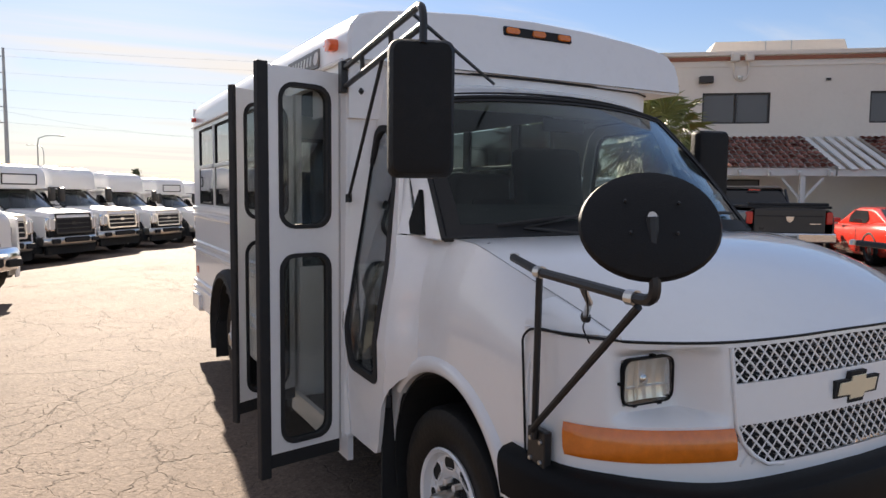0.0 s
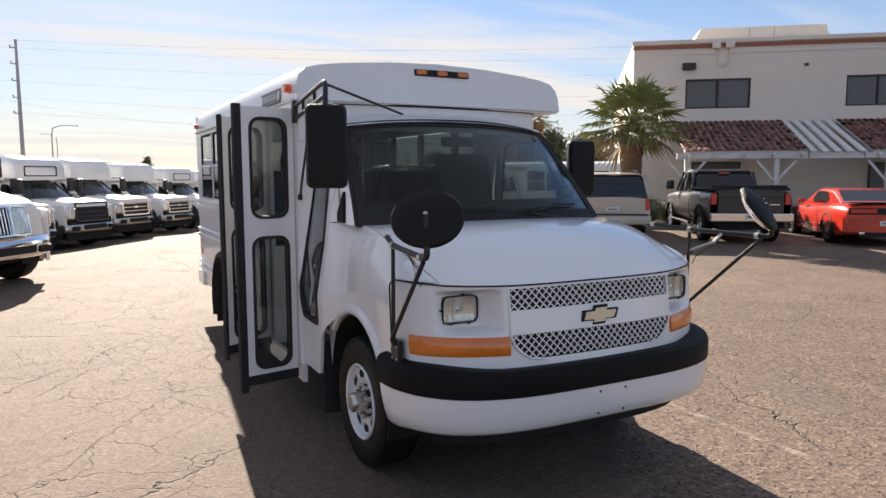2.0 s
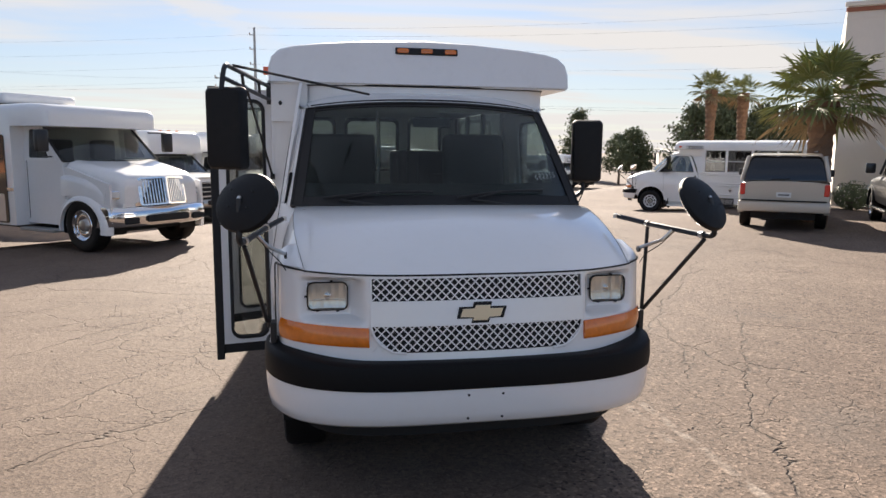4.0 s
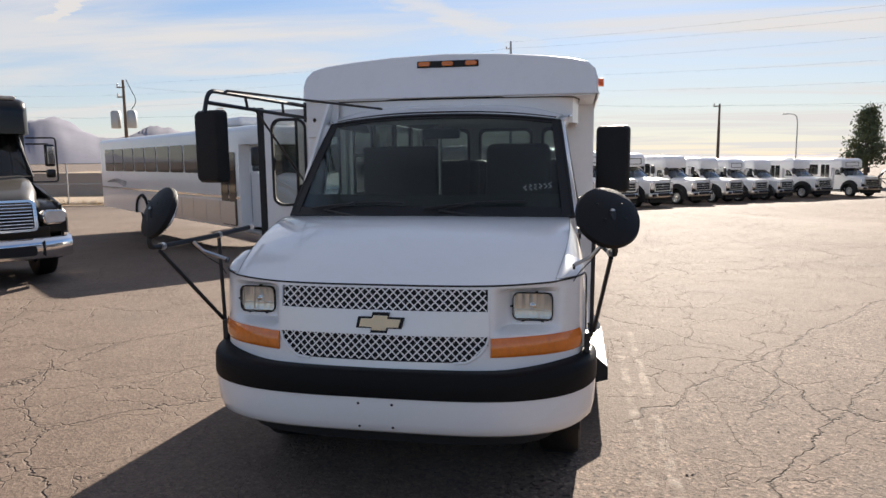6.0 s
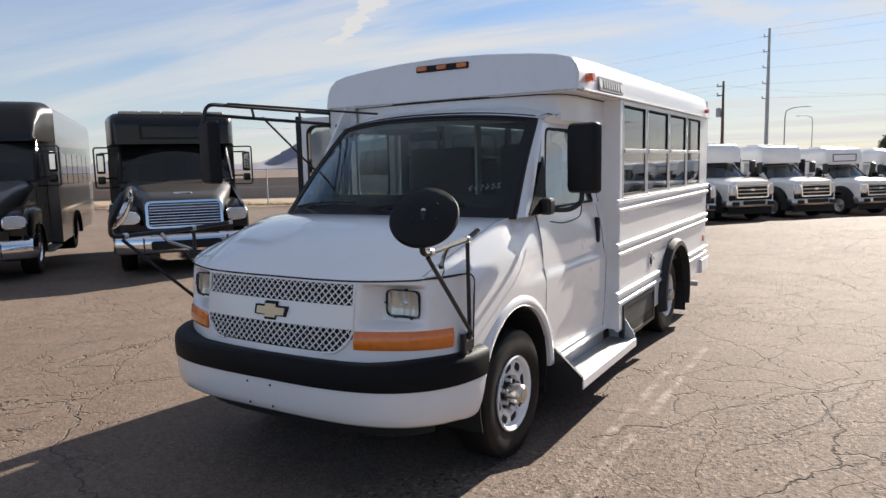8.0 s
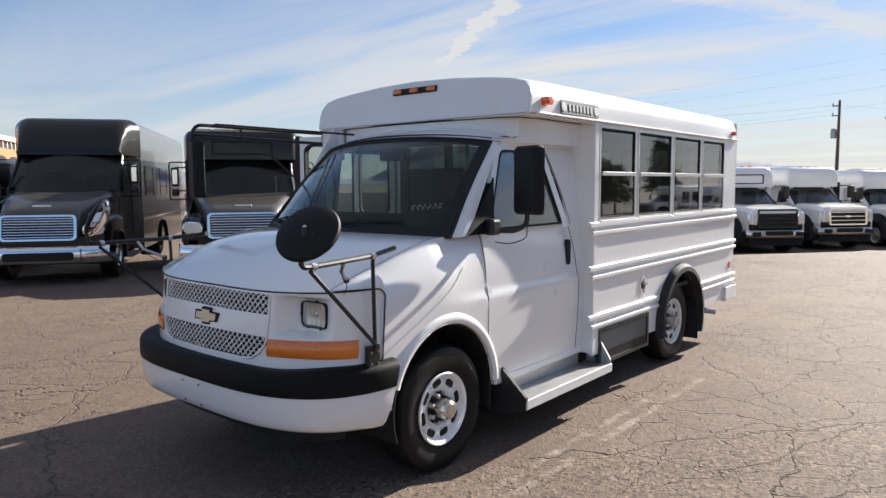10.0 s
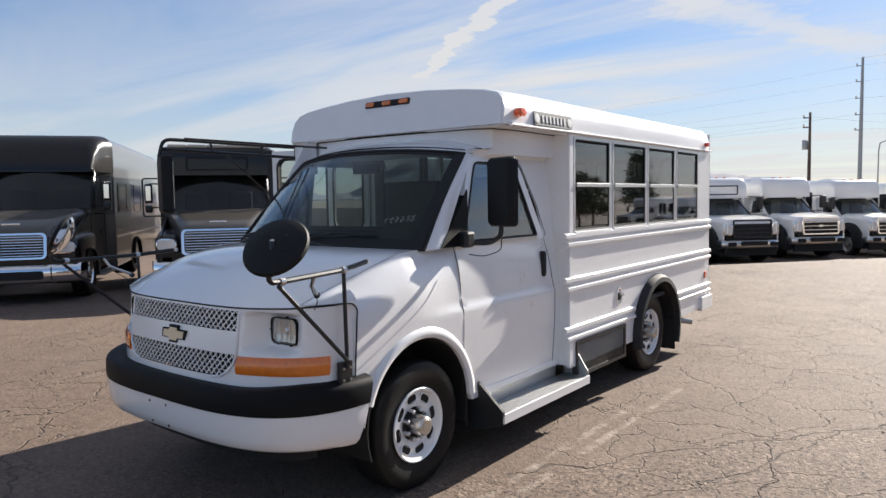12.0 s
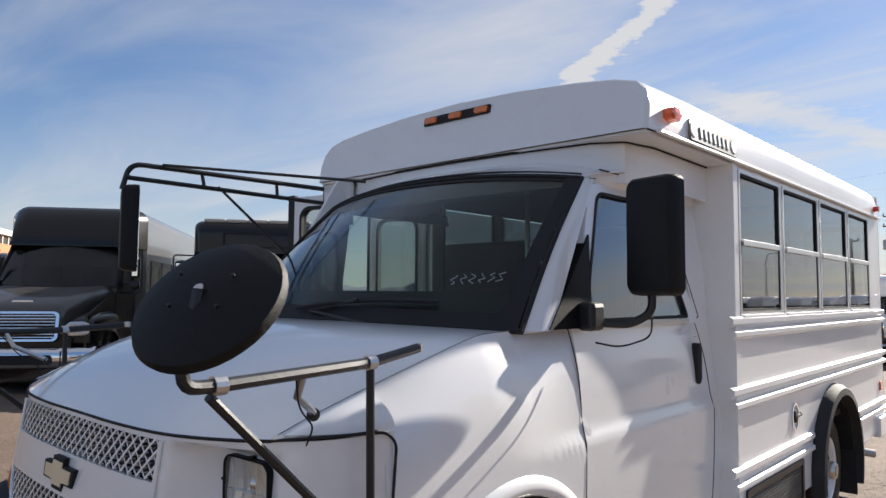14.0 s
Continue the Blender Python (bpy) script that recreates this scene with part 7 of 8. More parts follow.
def coupe(at, paint, label, name="coupe"):
    v = thing(name, label, "car", at)
    st = ((-0.98, 0.74, 0.36, 0.66), (-0.88, 0.86, 0.28, 0.76), (-0.5, 0.93, 0.22, 0.86), (0.4, 0.955, 0.20, 0.93), (1.5, 0.94, 0.20, 0.96), (2.2, 0.95, 0.20, 0.99), (2.7, 0.985, 0.20, 1.03), (3.1, 0.995, 0.20, 1.06), (3.5, 0.97, 0.24, 1.06), (3.85, 0.93, 0.30, 1.04), (3.97, 0.89, 0.36, 0.99))
    loft([(y, car_prof(w, a, b)) for y, w, a, b in st], paint, "body_shell", v)
    cab = loft([(0.55, box_prof(0.80, 0.88, 0.95, 0.03)), (1.20, box_prof(0.69, 0.88, 1.34, 0.12)), (1.5, box_prof(0.69, 0.88, 1.40, 0.13)), (2.3, box_prof(0.69, 0.88, 1.40, 0.13)), (2.55, box_prof(0.70, 0.88, 1.35, 0.13)), (3.35, box_prof(0.80, 0.88, 1.06, 0.05))], paint, "cabin", v)
    side_glass(cab, "side_window", [(0.85, 1.0), (2.05, 1.0), (2.22, 1.10), (2.12, 1.31), (1.38, 1.31)], 0.715, 0.99, 0.698, 1.32, WINBLACK)
    part("rear_window", skin([[(x * lerp(0.70, 0.60, f), lerp(3.24, 2.60, f), lerp(1.085, 1.345, f) + 0.016) for x in (-1, -0.5, 0, 0.5, 1)] for f in (0, 0.5, 1)], 0.012), WINBLACK, cab)
    part("windscreen", skin([[(x * lerp(0.74, 0.62, f), lerp(0.60, 1.16, f), lerp(0.985, 1.33, f) + 0.01) for x in (-1, -0.5, 0, 0.5, 1)] for f in (0, 0.5, 1)], 0.012), WINBLACK, cab)
    for s in (1, -1):
        for y in (0, 2.95):
            make_wheel(v, (s * 0.97, y, 0.36), s, 0.36, 0.25, BLACKMETAL, far=True, rim_r=0.25)
            part("arch", skin([[(s * x, y + rr * math.cos(a), 0.36 + rr * math.sin(a)) for rr, x in ((0.46, 0.955), (0.43, 0.995), (0.40, 0.995), (0.39, 0.80))] for a in [radians(lerp(-5, 185, i / 14)) for i in range(15)]], 0.01), UNDER, v, smooth=True)
        part("mirror", boxed(s * 0.98 - 0.1, s * 0.98 + 0.1, 0.85, 0.98, 0.97, 1.10, 0.035, seg=3), paint, v, smooth=True)
        part("tail_light", boxed(s * 0.50 - 0.30, s * 0.50 + 0.30, 3.955, 3.992, 0.82, 0.92, 0.012), REDLENS, v)
        part("door_line", tubed([(s * 0.952, 0.75, 0.35), (s * 0.958, 0.75, 0.90)], 0.005, 5), SEAM, v)
        part("door_line", tubed([(s * 0.955, 2.10, 0.35), (s * 0.958, 2.12, 0.92)], 0.005, 5), SEAM, v)
        part("exhaust_tip", boxed(s * 0.55 - 0.07, s * 0.55 + 0.07, 3.95, 4.07, 0.30, 0.37, 0.02), CHROME, v)
    part("tail_panel", boxed(-0.84, 0.84, 3.955, 3.982, 0.79, 0.95, 0.01), SEAM, v)
    part("spoiler", boxed(-0.85, 0.85, 3.70, 3.93, 1.062, 1.092, 0.012), SEAM, v)
    bmp = part("rear_bumper", skin([[(x, 3.93 + y, z) for x, y in ((-0.96, -0.35), (-0.93, -0.05), (-0.8, 0.07), (-0.4, 0.12), (0, 0.13), (0.4, 0.12), (0.8, 0.07), (0.93, -0.05), (0.96, -0.35))] for z in (0.36, 0.45, 0.6, 0.72)], 0.06), paint, v, smooth=True)
    part("diffuser", boxed(-0.6, 0.6, 3.95, 4.05, 0.25, 0.38, 0.02), SEAM, bmp)
    part("plate", boxed(-0.16, 0.16, 4.058, 4.066, 0.52, 0.64), PLATEWHITE, bmp)
    part("plate_bar", boxed(-0.12, 0.12, 4.066, 4.07, 0.56, 0.60), SIGNGREY, bmp)


pickup(place(4.40, 19.15, 184))
suv(place(1.22, 18.6, 182))
coupe(place(7.75, 18.0, 181), REDCAR, "bright red two-door coupe seen from behind")
coupe(place(10.6, 18.6, 180), FARWHITE, "white car parked beside the red coupe", "white_car")

# ---- the office building ----


def office():
    b = thing("office_building", "two-storey beige stucco office with tiled awnings", "building", YARD.copy())
    U0, U1, V0, V1, H = 2.53, 32.0, 24.5, 40.0, 6.99
    z0 = -0.6
    wins = [(4.52, 6.93), (10.31, 12.55), (16.2, 18.6), (22.1, 24.5)]
    WZ = (4.34, 5.48)
    # front wall in bands with real openings
    wall = part("front_wall", boxed(U0, U1, V0, V0 + 0.3, z0, WZ[0]), STUCCO, b)
    part("upper_band", boxed(U0, U1, V0, V0 + 0.3, WZ[1], H), STUCCO, wall)
    edges = [U0] + [q for w in wins for q in w] + [U1]
    for a, c in zip(edges[::2], edges[1::2]):
        part("pier", boxed(a, c, V0, V0 + 0.3, WZ[0], WZ[1]), STUCCO, wall)
    part("side_wall", boxed(U0, U0 + 0.3, V0 + 0.3, V1, z0, H), STUCCO, b)
    part("side_wall", boxed(U1 - 0.3, U1, V0 + 0.3, V1, z0, H), STUCCO, b)
    part("rear_wall", boxed(U0, U1, V1, V1 + 0.3, z0, H), STUCCO, b)
    part("flat_roof", boxed(U0 + 0.3, U1 - 0.3, V0 + 0.3, V1, 6.6, 6.8), STUCCO, b)
    part("cornice", boxed(U0 - 0.08, U1, V0 - 0.08, V0, 6.83, 7.0, 0.02), STUCCO, wall)
    part("trim_band", boxed(U0 - 0.04, U1, V0 - 0.05, V0, 6.66, 6.80, 0.01), STUCCOTRIM, wall, "rust-red painted band")
    part("ledge", boxed(U0 - 0.03, U1, V0 - 0.03, V0, 6.44, 6.48), STUCCO, wall)
    for a, c in wins:
        m = plane(((a + c) / 2, V0 + 0.1, (WZ[0] + WZ[1]) / 2), (1, 0, 0), (0, 0, 1))
        w, h = c - a, WZ[1] - WZ[0]
        win = part("window", ringed(rrect(w, h, 0.005, 1), rrect(w - 0.12, h - 0.12, 0.005, 1), m, -0.06, 0.06), BRONZE, wall)
        part("mullion", boxed(-0.03, 0.03, -h / 2 + 0.05, h / 2 - 0.05, -0.05, 0.05, m=m), BRONZE, win)
        for s in (-1, 1):
            part("pane", boxed(s * w / 4 - w / 4 + 0.05, s * w / 4 + w / 4 - 0.05, -h / 2 + 0.06, h / 2 - 0.06, -0.01, 0.0, m=m), WINDARK, win)
    for u, z, w, h in ((4.61, 5.96, 0.5, 0.26), (12.4, 5.93, 0.5, 0.26)):
        part("wall_light", boxed(u - w / 2, u + w / 2, V0 - 0.22, V0, z - h / 2, z + h / 2, 0.03), BRONZE, wall)
    for u in (5.60, 6.10):
        part("speaker", boxed(u - 0.15, u + 0.15, V0 - 0.26, V0 - 0.02, 6.60, 6.90, 0.05), STUCCO, wall)
    part("conduit", tubed([(5.60, V0 - 0.04, 6.60), (5.60, V0 - 0.04, 6.05), (5.85, V0 - 0.04, 5.88), (6.10, V0 - 0.04, 6.05), (6.10, V0 - 0.04, 6.60)], 0.03, 6, 0.15), STUCCO, wall)
    part("camera_dome", lathed([(0.10, 0.0), (0.09, -0.08), (0.03, -0.13)], Matrix.Translation((5.80, V0 - 0.14, 6.08)), 12), PLATEWHITE, wall, smooth=True)
    part("vent", boxed(8.80, 8.94, V0 - 0.08, V0, 5.88, 5.96), BRONZE, wall)
    part("roof_unit", prismed([(4.95, 6.8), (5.56, 8.07), (10.57, 8.07), (11.0, 6.8)], plane((0, V0 + 3.5, 0), (1, 0, 0), (0, 0, 1)), -2.5, 0.0), STUCCO, b)
    for u in (7.55, 8.55):
        part("roof_unit_seam", boxed(u - 0.02, u + 0.02, V0 + 3.49, V0 + 3.5, 6.8, 8.07), GALV, b)
    # ground floor openings
    for a, c, za, zb in ((4.9, 6.6, 1.0, 2.2), (11.3, 12.6, 0.0, 2.15), (13.4, 15.4, 0.9, 2.2)):
        part("ground_window", boxed(a, c, V0 - 0.03, V0 + 0.02, za, zb), WINDARK, wall)
        part("ground_frame", ringed(rrect(c - a + 0.12, zb - za + 0.12, 0.01, 1, (a + c) / 2, (za + zb) / 2), rrect(c - a, zb - za, 0.01, 1, (a + c) / 2, (za + zb) / 2), plane((0, V0 - 0.02, 0), (1, 0, 0), (0, 0, 1)), -0.02, 0.05), BRONZE, wall)
    return b


office_building = office()


def awning(u0, u1, tiles_u0):
    """A white timber frame with rows of clay tiles on its slope."""
    a = thing("tiled_awning", "clay-tiled awning on a white timber frame", "awning", YARD.copy(), "tiled awnings")
    V0, V1, ZT, ZB = 24.46, 20.75, 3.84, 2.56
    m = plane((0, V1, ZB), (1, 0, 0), (0, V0 - V1, ZT - ZB))
    L = math.hypot(V0 - V1, ZT - ZB)
    part("deck", boxed(u0, u1, 0, L, -0.06, 0.0, m=m), WHITEWOOD, a)
    part("front_beam", boxed(u0 - 0.25, u1 + 0.1, V1 + 0.02, V1 + 0.16, ZB - 0.26, ZB - 0.06, 0.01), WHITEWOOD, a)
    for u in [u0 + 0.15 + k * 0.9 for k in range(int((u1 - u0) / 0.9) + 1)]:
        part("rafter", boxed(u - 0.04, u + 0.04, -0.25, L, -0.2, -0.06, m=m), WHITEWOOD, a)
    # one barrel tile, shared
    bm = bmesh.new()
    rows = [[(0.10 * math.cos(t) * k, y, 0.05 * math.sin(t) * k + z) for t in [radians(18 * i) for i in range(11)]] for y, k, z in ((0, 1.06, 0.02), (0.42, 0.92, 0.0))]
    sheet(bm, rows)
    bmesh.ops.solidify(bm, geom=list(bm.faces), thickness=0.012)
    me = bpy.data.meshes.new("roof_tile")
    bm.to_mesh(me)
    bm.free()
    me.materials.append(CLAY)
    nx, ny = int((u1 - u0) / 0.225), 8
    for j in range(ny):
        for i in range(nx + 1):
            q = m @ Matrix.Translation((u0 + 0.05 + i * 0.225, -0.06 + j * L / ny, 0.012 + random.uniform(0, 0.012)))
            share("roof_tile", me, a, q)
    return a


awning(4.05, 7.9, 0)
awning(10.0, 15.0, 0)


def post(u, v, zt):
    p = thing("awning_post", "white timber post with two diagonal braces", "post", place(u, v), "awning posts")
    part("shaft", boxed(-0.08, 0.08, -0.08, 0.08, 0, zt - fall(u, v), 0.01), WHITEWOOD, p)
    for s in (1, -1):
        part("brace", tubed([(s * 0.04, 0, zt - 0.75), (s * 0.62, 0, zt - 0.06)], 0.055, 4), WHITEWOOD, p)


for u in (4.15, 7.05, 10.5, 14.4):
    post(u, 20.87, 2.30)

pg = thing("pergola", "white slatted pergola between the awnings", "pergola", YARD.copy())
part("beam", boxed(8.05, 9.72, 20.77, 20.91, 2.30, 2.50, 0.01), WHITEWOOD, pg)
pm = plane((0, 20.75, 2.54), (1, 0, 0), (0, 3.71, 1.28))
for k in range(5):
    part("slat", boxed(8.05 + 0.38 * k, 8.25 + 0.38 * k, -0.1, 3.9, -0.02, 0.03, m=pm), WHITEWOOD, pg)

# ---- plants ----


def palm(at, height, spread, fronds, label, seed, group="", girth=1.0):
    rng = random.Random(seed)
    p = thing("palm_tree", label, "palm", at, group)
    # trunk with old leaf bases
    rows = []
    n = 12
    for k in range(int(height / 0.14) + 1):
        z = k * 0.14
        f = z / height
        r = girth * (lerp(0.27, 0.22, f) + (0.10 * smooth01(0.55, 0.95, f)) + 0.03 * (k % 2))
        rows.append([(r * math.cos(2 * math.pi * i / n + (k % 2) * 0.26) * rng.uniform(0.92, 1.08), r * math.sin(2 * math.pi * i / n + (k % 2) * 0.26) * rng.uniform(0.92, 1.08), z) for i in range(n)])
    bm = bmesh.new()
    vv = sheet(bm, rows, True)
    bm.faces.new(vv[-1])
    part("trunk", bm, BARK, p)
    crown = bmesh.new()
    dry = bmesh.new()
    for k in range(fronds):
        az = k * 2.399 + rng.uniform(-0.3, 0.3)
        el = radians(lerp(82, -34, (k / fronds) ** 0.9) + rng.uniform(-8, 8))
        stem = spread * rng.uniform(0.42, 0.58)
        fan = spread * rng.uniform(0.42, 0.55)
        d = Vector((math.cos(az) * math.cos(el), math.sin(az) * math.cos(el), math.sin(el)))
        side = Vector((-math.sin(az), math.cos(az), 0))
        up = side.cross(d)
        base = Vector((0, 0, height - 0.05))
        tip = base + d * stem - Vector((0, 0, 0.10 * stem * stem))
        bm = dry if (k > fronds * 0.86) else crown
        tube(bm, [base, base.lerp(tip, 0.5) + Vector((0, 0, 0.04)), tip], [0.022, 0.016, 0.01], 4, False)
        # a fan of narrow folded blades
        for i in range(17):
            a = radians(lerp(-108, 108, i / 16)) + rng.uniform(-0.05, 0.05)
            ln = fan * (0.72 + 0.28 * math.cos(a)) * rng.uniform(0.85, 1.1)
            q = (d * math.cos(a) + side * math.sin(a)).normalized()
            w = side * math.cos(a) - d * math.sin(a)
            w = w * ln * 0.052
            droop = Vector((0, 0, -1)) * ln * rng.uniform(0.15, 0.42)
            m0, m1 = tip + q * ln * 0.55 + up * 0.03, tip + q * ln + droop
            vs = [bm.verts.new(x) for x in (tip, m0 - w, m0 + up * ln * 0.04, m0 + w, m1)]
            for f in ((0, 1, 2), (0, 2, 3), (1, 4, 2), (2, 4, 3)):
                bm.faces.new([vs[j] for j in f])
    part("crown", crown, FROND, p, "green fan-shaped fronds", fix=False)
    part("skirt", dry, DRYFROND, p, "dry hanging fronds", fix=False)
    return p


palm(place(2.04, 17.4), 3.35, 1.85, 62, "stout fan palm with a shaggy brown trunk", 5, girth=1.15)
palm(Matrix.Translation((22.0, 33.0, -0.4)), 5.9, 1.55, 30, "tall fan palm beyond the yard", 6, "far palms")
palm(Matrix.Translation((24.5, 33.7, -0.4)), 5.8, 1.4, 28, "tall fan palm beyond the yard", 7, "far palms")


def leafy_tree(at, height, width, seed, label, conifer=False, group=""):
    rng = random.Random(seed)
    t = thing("tree", label, "tree", at, group)
    bm = bmesh.new()
    tube(bm, [(0, 0, -0.5), (0.05, 0, height * 0.3), (0, 0.05, height * 0.62), (0.02, 0, height * 0.9)], [0.03 * height, 0.024 * height, 0.014 * height, 0.004 * height], 8)
    limbs = []
    for k in range(44):
        f = rng.uniform(0.22, 0.95)
        a = rng.uniform(0, 6.28)
        reach = width * ((1.05 - f) if conifer else math.sin(math.pi * min(f * 0.9 + 0.1, 1)) * 0.9) * rng.uniform(0.55, 1.05)
        base = Vector((0.02, 0.02, height * f * 0.95))
        tip = base + Vector((math.cos(a) * reach, math.sin(a) * reach, height * rng.uniform(-0.03, 0.10)))
        tube(bm, [base, base.lerp(tip, 0.5) + Vector((0, 0, 0.05)), tip], [0.008 * height, 0.005 * height, 0.002 * height], 5, False)
        limbs.append((base, tip))
    part("trunk", bm, POLEWOOD, t)
    verts, faces = [], []
    for base, tip in limbs:
        for _ in range(150):
            c = base.lerp(tip, rng.uniform(0.25, 1.08)) + Vector((rng.gauss(0, 1), rng.gauss(0, 1), rng.gauss(0, 0.7))) * width * 0.13
            s = rng.uniform(0.09, 0.2) * (height / 6) ** 0.5
            n = Vector((rng.gauss(0, 1), rng.gauss(0, 1), rng.gauss(0, 1))).normalized()
            u = n.orthogonal().normalized() * s
            w = n.cross(u) * 0.55
            i = len(verts)
            verts += [c - u, c - w * 0.6, c + u, c + w]
            faces.append((i, i + 1, i + 2, i + 3))
    me = bpy.data.meshes.new("crown")
    me.from_pydata([tuple(q) for q in verts], [], faces)
    me.materials.append(LEAF)
    ob = new("crown", me)
    ob.parent = t
    return t


for k, (x, y, h, w, con) in enumerate(((29.3, 47, 6.4, 2.8, False), (31.5, 46, 7.2, 2.8, False), (34.0, 45, 6.4, 3.0, False), (33.0, 49, 7.4, 2.4, True), (27.0, 53, 4.6, 2.4, False), (27.6, 57, 4.2, 2.2, False), (36.5, 44.5, 6.0, 3.0, False), (39.0, 46, 5.6, 2.6, False), (28.6, 70, 7.4, 2.7, True), (4.3, 76, 4.3, 1.4, True))):
    leafy_tree(Matrix.Translation((x, y, -0.7)), h, w, 40 + k, "tall dark evergreen tree beyond the yard" if con else "dark broad-leaved tree beyond the yard", con, "far trees")


def shrub(at, w, h, seed):
    rng = random.Random(seed)
    s = thing("shrub", "clipped dark green shrub by the wall", "shrub", at, "shrubs by the office")
    bm = bmesh.new()
    for k in range(7):
        a = rng.uniform(0, 6.28)
        tube(bm, [(0, 0, 0), (math.cos(a) * w * 0.4, math.sin(a) * w * 0.4, h * 0.8)], [0.03, 0.01], 5, False)
    part("stems", bm, POLEWOOD, s)
    verts, faces = [], []
    for _ in range(1500):
        n = Vector((rng.gauss(0, 1), rng.gauss(0, 1), rng.gauss(0, 1))).normalized()
        c = Vector((n.x * w * 0.55, n.y * w * 0.55, h * 0.5 + n.z * h * 0.5)) * rng.uniform(0.75, 1.05)
        u = n.orthogonal().normalized() * rng.uniform(0.03, 0.06)
        q = n.cross(u) * 0.6
        i = len(verts)
        verts += [c - u, c - q, c + u, c + q]
        faces.append((i, i + 1, i + 2, i + 3))
    me = bpy.data.meshes.new("leaves")
    me.from_pydata([tuple(p) for p in verts], [], faces)
    me.materials.append(LEAF)
    ob = new("leaves", me)
    ob.parent = s


shrub(place(3.1, 22.6), 1.1, 0.95, 1)
shrub(place(3.9, 22.9), 0.9, 0.8, 2)

# ---- poles, wires, lamps ----


def utility_pole(at, h, arms, label, wood=True):
    p = thing("utility_pole", label, "pole", at, "utility poles")
    part("mast", tubed([(0, 0, -1), (0, 0, h * 0.5), (0, 0, h)], [0.19, 0.15, 0.10] if wood else [0.24, 0.2, 0.13], 10), POLEWOOD if wood else GALV, p, smooth=True)
    for z in arms:
        part("crossarm", boxed(-0.6, 0.12, -0.05, 0.05, z - 0.05, z + 0.05), POLEWOOD if wood else GALV, p)
        part("insulator", lathed([(0.06, 0), (0.09, 0.12), (0.05, 0.25)], Matrix.Translation((-0.55, 0, z + 0.05)), 8), PLATEWHITE, p)
    return p


utility_pole(Matrix.Translation((-7.4, 86.0, 0)), 16.5, (15.6, 13.9, 12.1, 10.3, 8.6), "tall pale power pole with short side arms", False)
pb = utility_pole(Matrix.Translation((-9.7, 70.8, 0)), 9.4, (8.9, 8.0), "weathered wooden power pole with a transformer")
part("transformer", lathed([(0.24, 5.9), (0.26, 6.0), (0.26, 6.7), (0.2, 6.8)], Matrix.Translation((-0.4, 0, 0)), 12), GALV, pb, smooth=True)
utility_pole(Matrix.Translation((15.5, 73.0, 0)), 7.2, (6.95,), "weathered wooden power pole")
pt = utility_pole(Matrix.Translation((-36.5, 49.0, -0.5)), 9.2, (8.6, 7.8), "wooden power pole with two transformer cans")
for dx in (-0.75, 0.75):
    part("transformer", lathed([(0.36, 5.2), (0.4, 5.3), (0.4, 6.5), (0.3, 6.65)], Matrix.Translation((dx, -0.2, 0)), 12), GALV, pt, smooth=True)
part("wire_loop", tubed([(0.3, 0, 9.2), (1.2, 0, 7.4), (0.5, 0, 6.6)], 0.03, 5, 0.5), SEAM, pt)


def street_lamp(at, h, reach, turn):
    p = thing("street_lamp", "grey street lamp with a curved arm", "street lamp", at @ pose(0, 0, 0, 0, 0, turn), "street lamps")
    part("mast", tubed([(0, 0, -1), (0, 0, h * 0.85), (0.1, 0, h * 0.96), (reach * 0.4, 0, h), (reach, 0, h + 0.05)], [0.07, 0.055, 0.05, 0.04, 0.03], 8), GALV, p, smooth=True)
    part("head", boxed(reach - 0.1, reach + 0.45, -0.1, 0.1, h - 0.02, h + 0.09, 0.04), GALV, p, smooth=True)


street_lamp(Matrix.Translation((-4.2, 72.0, 0)), 6.5, 1.8, 0)
street_lamp(Matrix.Translation((-4.6, 118.0, 0)), 8.0, 1.8, 180)
street_lamp(Matrix.Translation((21.1, 66.0, 0)), 5.6, 0.9, 180)
street_lamp(Matrix.Translation((-31.5, 55.0, 0)), 6.6, 0.4, 0)

wires = thing("power_line", "thin dark power lines slung between poles", "power line")
for a, b, sag in [((-8.3, 86, z), (95, 40, z + dz), 2.0) for z, dz in ((16.4, 3), (15.6, 2.2), (13.9, 2), (12.1, 1), (10.3, 0.5), (8.7, -0.5))] + [((-8.3, 86, z), (-120, 105, z + 1), 2.0) for z in (15.6, 13.9, 12.1, 10.3)] + [((-9.7, 70.8, 9.0), (15.5, 73, 7.0), 0.7), ((15.5, 73, 7.0), (90, 66, 8.0), 1.0), ((-9.7, 70.8, 8.1), (-80, 66, 8.1), 1.2), ((-36.5, 49, 8.2), (-9.7, 70.8, 9.0), 0.8)]:
    a, b = Vector(a), Vector(b)
    pts = [a.lerp(b, k / 14) - Vector((0, 0, sag * 4 * (k / 14) * (1 - k / 14))) for k in range(15)]
    part("cable", tubed(pts, 0.006, 4), SEAM, wires)

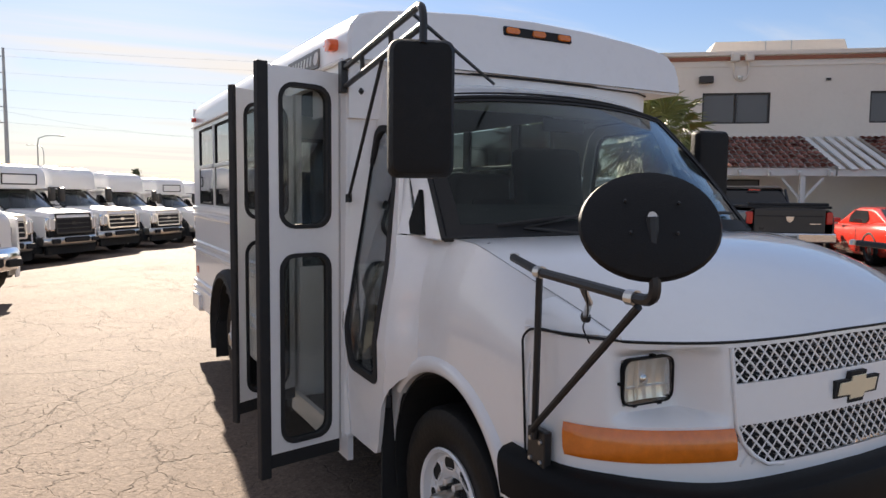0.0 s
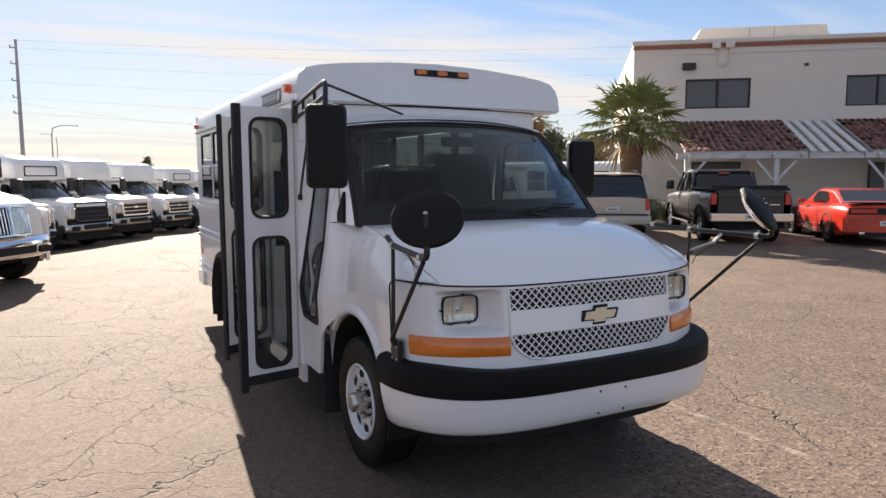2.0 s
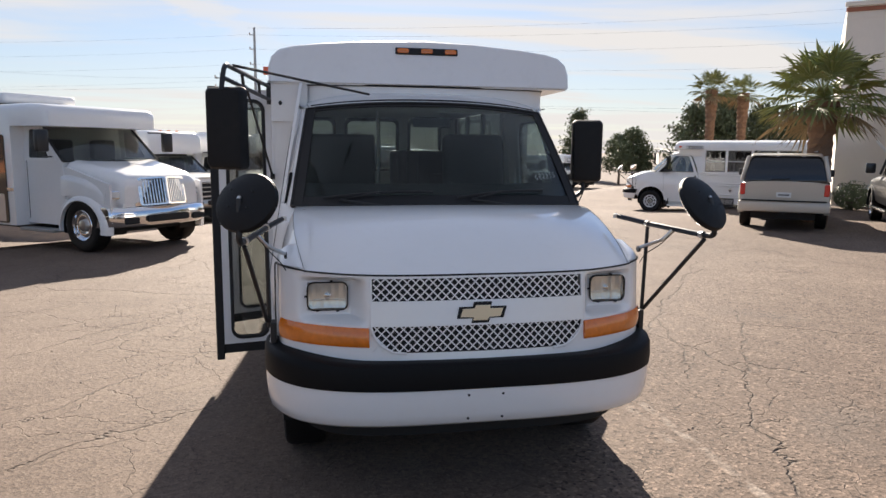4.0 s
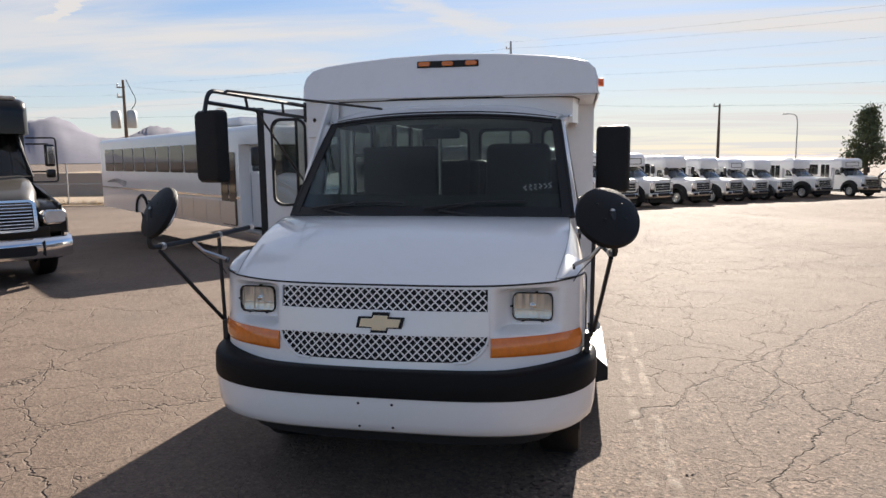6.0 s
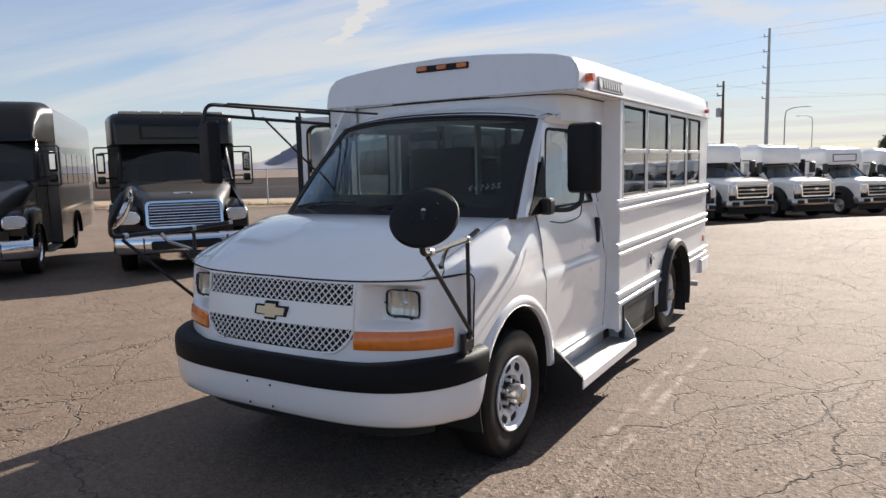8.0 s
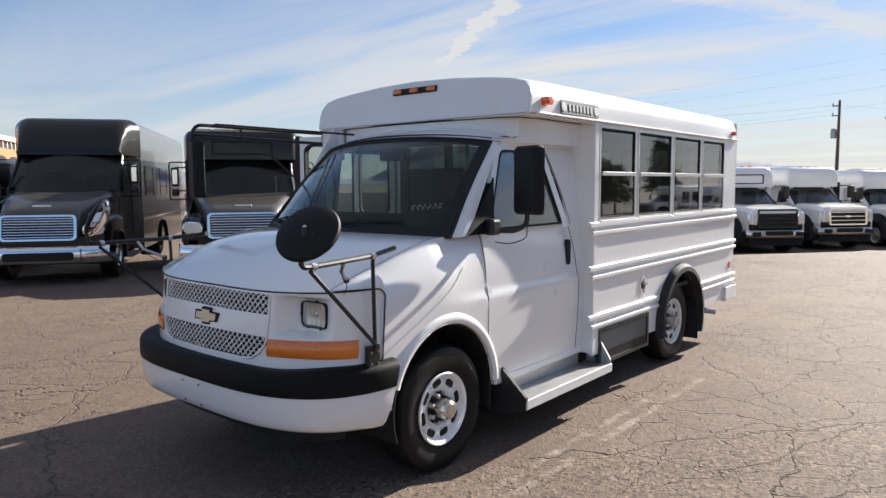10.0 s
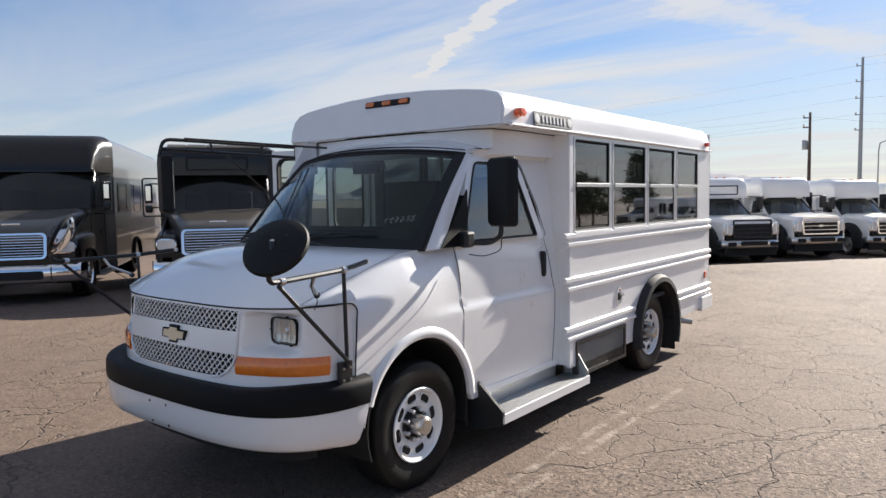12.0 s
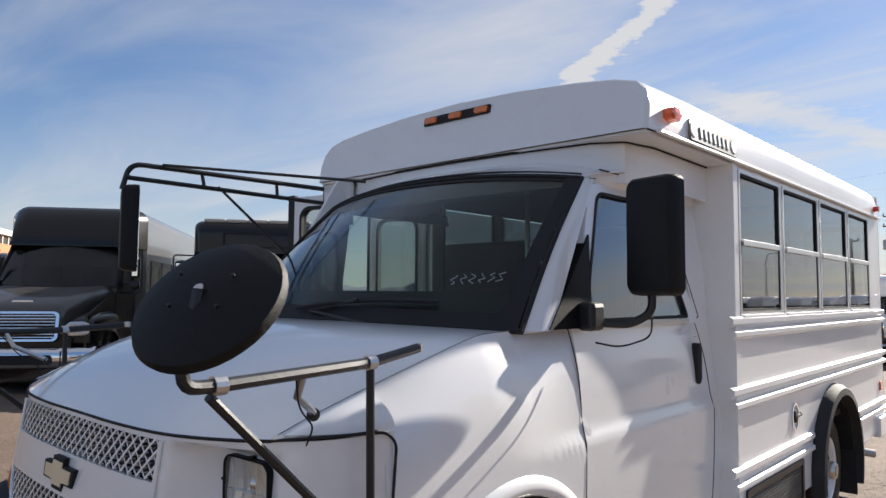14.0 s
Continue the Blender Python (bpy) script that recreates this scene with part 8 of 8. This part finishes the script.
# ---- fence, low wall, desert, mountains, the tan building ----
fence = thing("chain_link_fence", "chain-link fence on galvanised posts", "fence")
fa, fb = Vector((-44.0, 21.0, -0.45)), Vector((-14.5, 34.5, -0.45))
for k in range(11):
    q = fa.lerp(fb, k / 10)
    part("post", tubed([q, q + Vector((0, 0, 2.3))], 0.04, 6), GALV, fence)
for z in (0.08, 1.15, 2.25):
    part("rail", tubed([fa + Vector((0, 0, z)), fb + Vector((0, 0, z))], 0.025, 5), GALV, fence)
fm = bmesh.new()
d = fb - fa
nW = 150
for dirn in (1, -1):
    for i in range(nW + 1):
        p = fa + d * (i / nW)
        q = fa + d * min(max((i + dirn * 10) / nW, 0), 1)
        tube(fm, [p + Vector((0, 0, 0.08)), q + Vector((0, 0, 2.25))], 0.005, 3, False)
part("mesh_wire", fm, GALV, fence, fix=False)

earth = bmesh.new()
sheet(earth, [[fa + d * (i / 12) + Vector((-0.42, 0.9, 0)).normalized() * s + Vector((0, 0, 0.03 + 0.02 * math.sin(i * 2.1 + s))) for i in range(-6, 19)] for s in (-1.6, 0, 8, 40, 160)])
tagged(part("ground_dry", earth, DESERT, smooth=True), "dry tan earth beyond the fence", "earth", kind="structure")
rng = random.Random(9)
gv, gf = [], []
for _ in range(2600):
    c = fa + d * rng.uniform(0, 1) + Vector((rng.gauss(0, 0.35), rng.gauss(-0.5, 0.5), 0.02))
    h = rng.uniform(0.08, 0.35)
    i = len(gv)
    gv += [(c.x - 0.015, c.y, c.z), (c.x + 0.015, c.y, c.z), (c.x + rng.gauss(0, 0.08), c.y + rng.gauss(0, 0.08), c.z + h)]
    gf.append((i, i + 1, i + 2))
me = bpy.data.meshes.new("dry_grass")
me.from_pydata(gv, [], gf)
me.materials.append(DRYFROND)
tagged(new("dry_grass", me), "dry yellow grass along the fence", "grass", kind="stuff")

lw = thing("low_wall", "long grey block wall beyond the fence", "wall")
off = Vector((-0.42, 0.9, 0)).normalized()
wa, wb_ = fa + off * 12 - d * 0.6, fb + off * 12 + d * 0.3
dirw = (wb_ - wa).normalized()
mw = plane(wa, dirw, (0, 0, 1))
part("blocks", boxed(0, (wb_ - wa).length, 0, 1.5, -0.2, 0.0, m=mw), BLOCK, lw)
part("coping", boxed(0, (wb_ - wa).length, 1.5, 1.58, -0.24, 0.04, m=mw), BLOCK, lw)


def mountains():
    bm = bmesh.new()
    rows = []
    for j, (dist, k) in enumerate(((1900, 0.0), (1960, 0.22), (2030, 0.47), (2090, 0.66), (2150, 0.86), (2200, 1.0), (2500, 0.5))):
        r = []
        for i in range(521):
            az = radians(lerp(-95, 35, i / 520))
            a = math.degrees(az)
            peak = 118 * math.exp(-((a + 40.5) / 3.8) ** 2) + 92 * math.exp(-((a + 33) / 3.6) ** 2) + 38 * math.exp(-((a + 58) / 14) ** 2) + 95 * math.exp(-((a + 25) / 5.0) ** 2) + 60 * math.exp(-((a + 16) / 5) ** 2)
            rough = noise.fractal(Vector((a * 0.45, j * 0.55, 0.7)), 0.9, 2.0, 7) * 15
            r.append((math.sin(az) * dist, math.cos(az) * dist, -3 + max(0, peak + rough) * k ))
        rows.append(r)
    sheet(bm, rows)
    return part("mountain_range", bm, MOUNTAIN, None, smooth=True)


tagged(mountains(), "hazy bare desert mountains on the skyline", "mountains")


def tan_building():
    b = thing("tan_building", "low orange-tan building with dark arched openings", "building", Matrix.Translation((-40.4, 6.26, -0.4)) @ pose(0, 0, 0, 0, 0, 147.3))
    L0, L1 = -14.0, 26.0
    part("lower_wall", boxed(L0, L1, 0, 0.4, 0, 5.12), PINKTAN, b)
    part("clerestory", boxed(L0, L1, 0.06, 0.4, 5.12, 5.70), BRONZE, b)
    part("parapet", boxed(L0, L1, -0.2, 0.4, 5.70, 6.04), STUCCO, b)
    part("roof_deck", boxed(L0, L1, 0.4, 12, 5.6, 5.8), STUCCO, b)
    part("rear_wall", boxed(L0, L1, 12, 12.3, 0, 5.8), STUCCO, b)
    part("end_wall", boxed(L0, L0 + 0.3, 0.4, 12, 0, 5.6), PINKTAN, b)
    part("end_wall", boxed(L1 - 0.3, L1, 0.4, 12, 0, 5.6), PINKTAN, b)
    x = L0 + 0.4
    while x < L1 - 3:
        arch = [(-1.4, 0), (1.4, 0), (1.4, 3.2)] + [(1.4 * math.cos(a), 3.2 + 0.45 * math.sin(a)) for a in [radians(20 * k) for k in range(1, 9)]] + [(-1.4, 3.2)]
        part("opening", prismed(arch, plane((x + 1.5, -0.03, 0.9), (1, 0, 0), (0, 0, 1)), -0.05, 0.03), SEAM, b)
        for dx in (0.0, 1.1, 2.2):
            part("mullion", boxed(x + dx - 0.06, x + dx + 0.06, -0.02, 0.06, 5.12, 5.70), STUCCO, b)
        x += 3.3


tan_building()
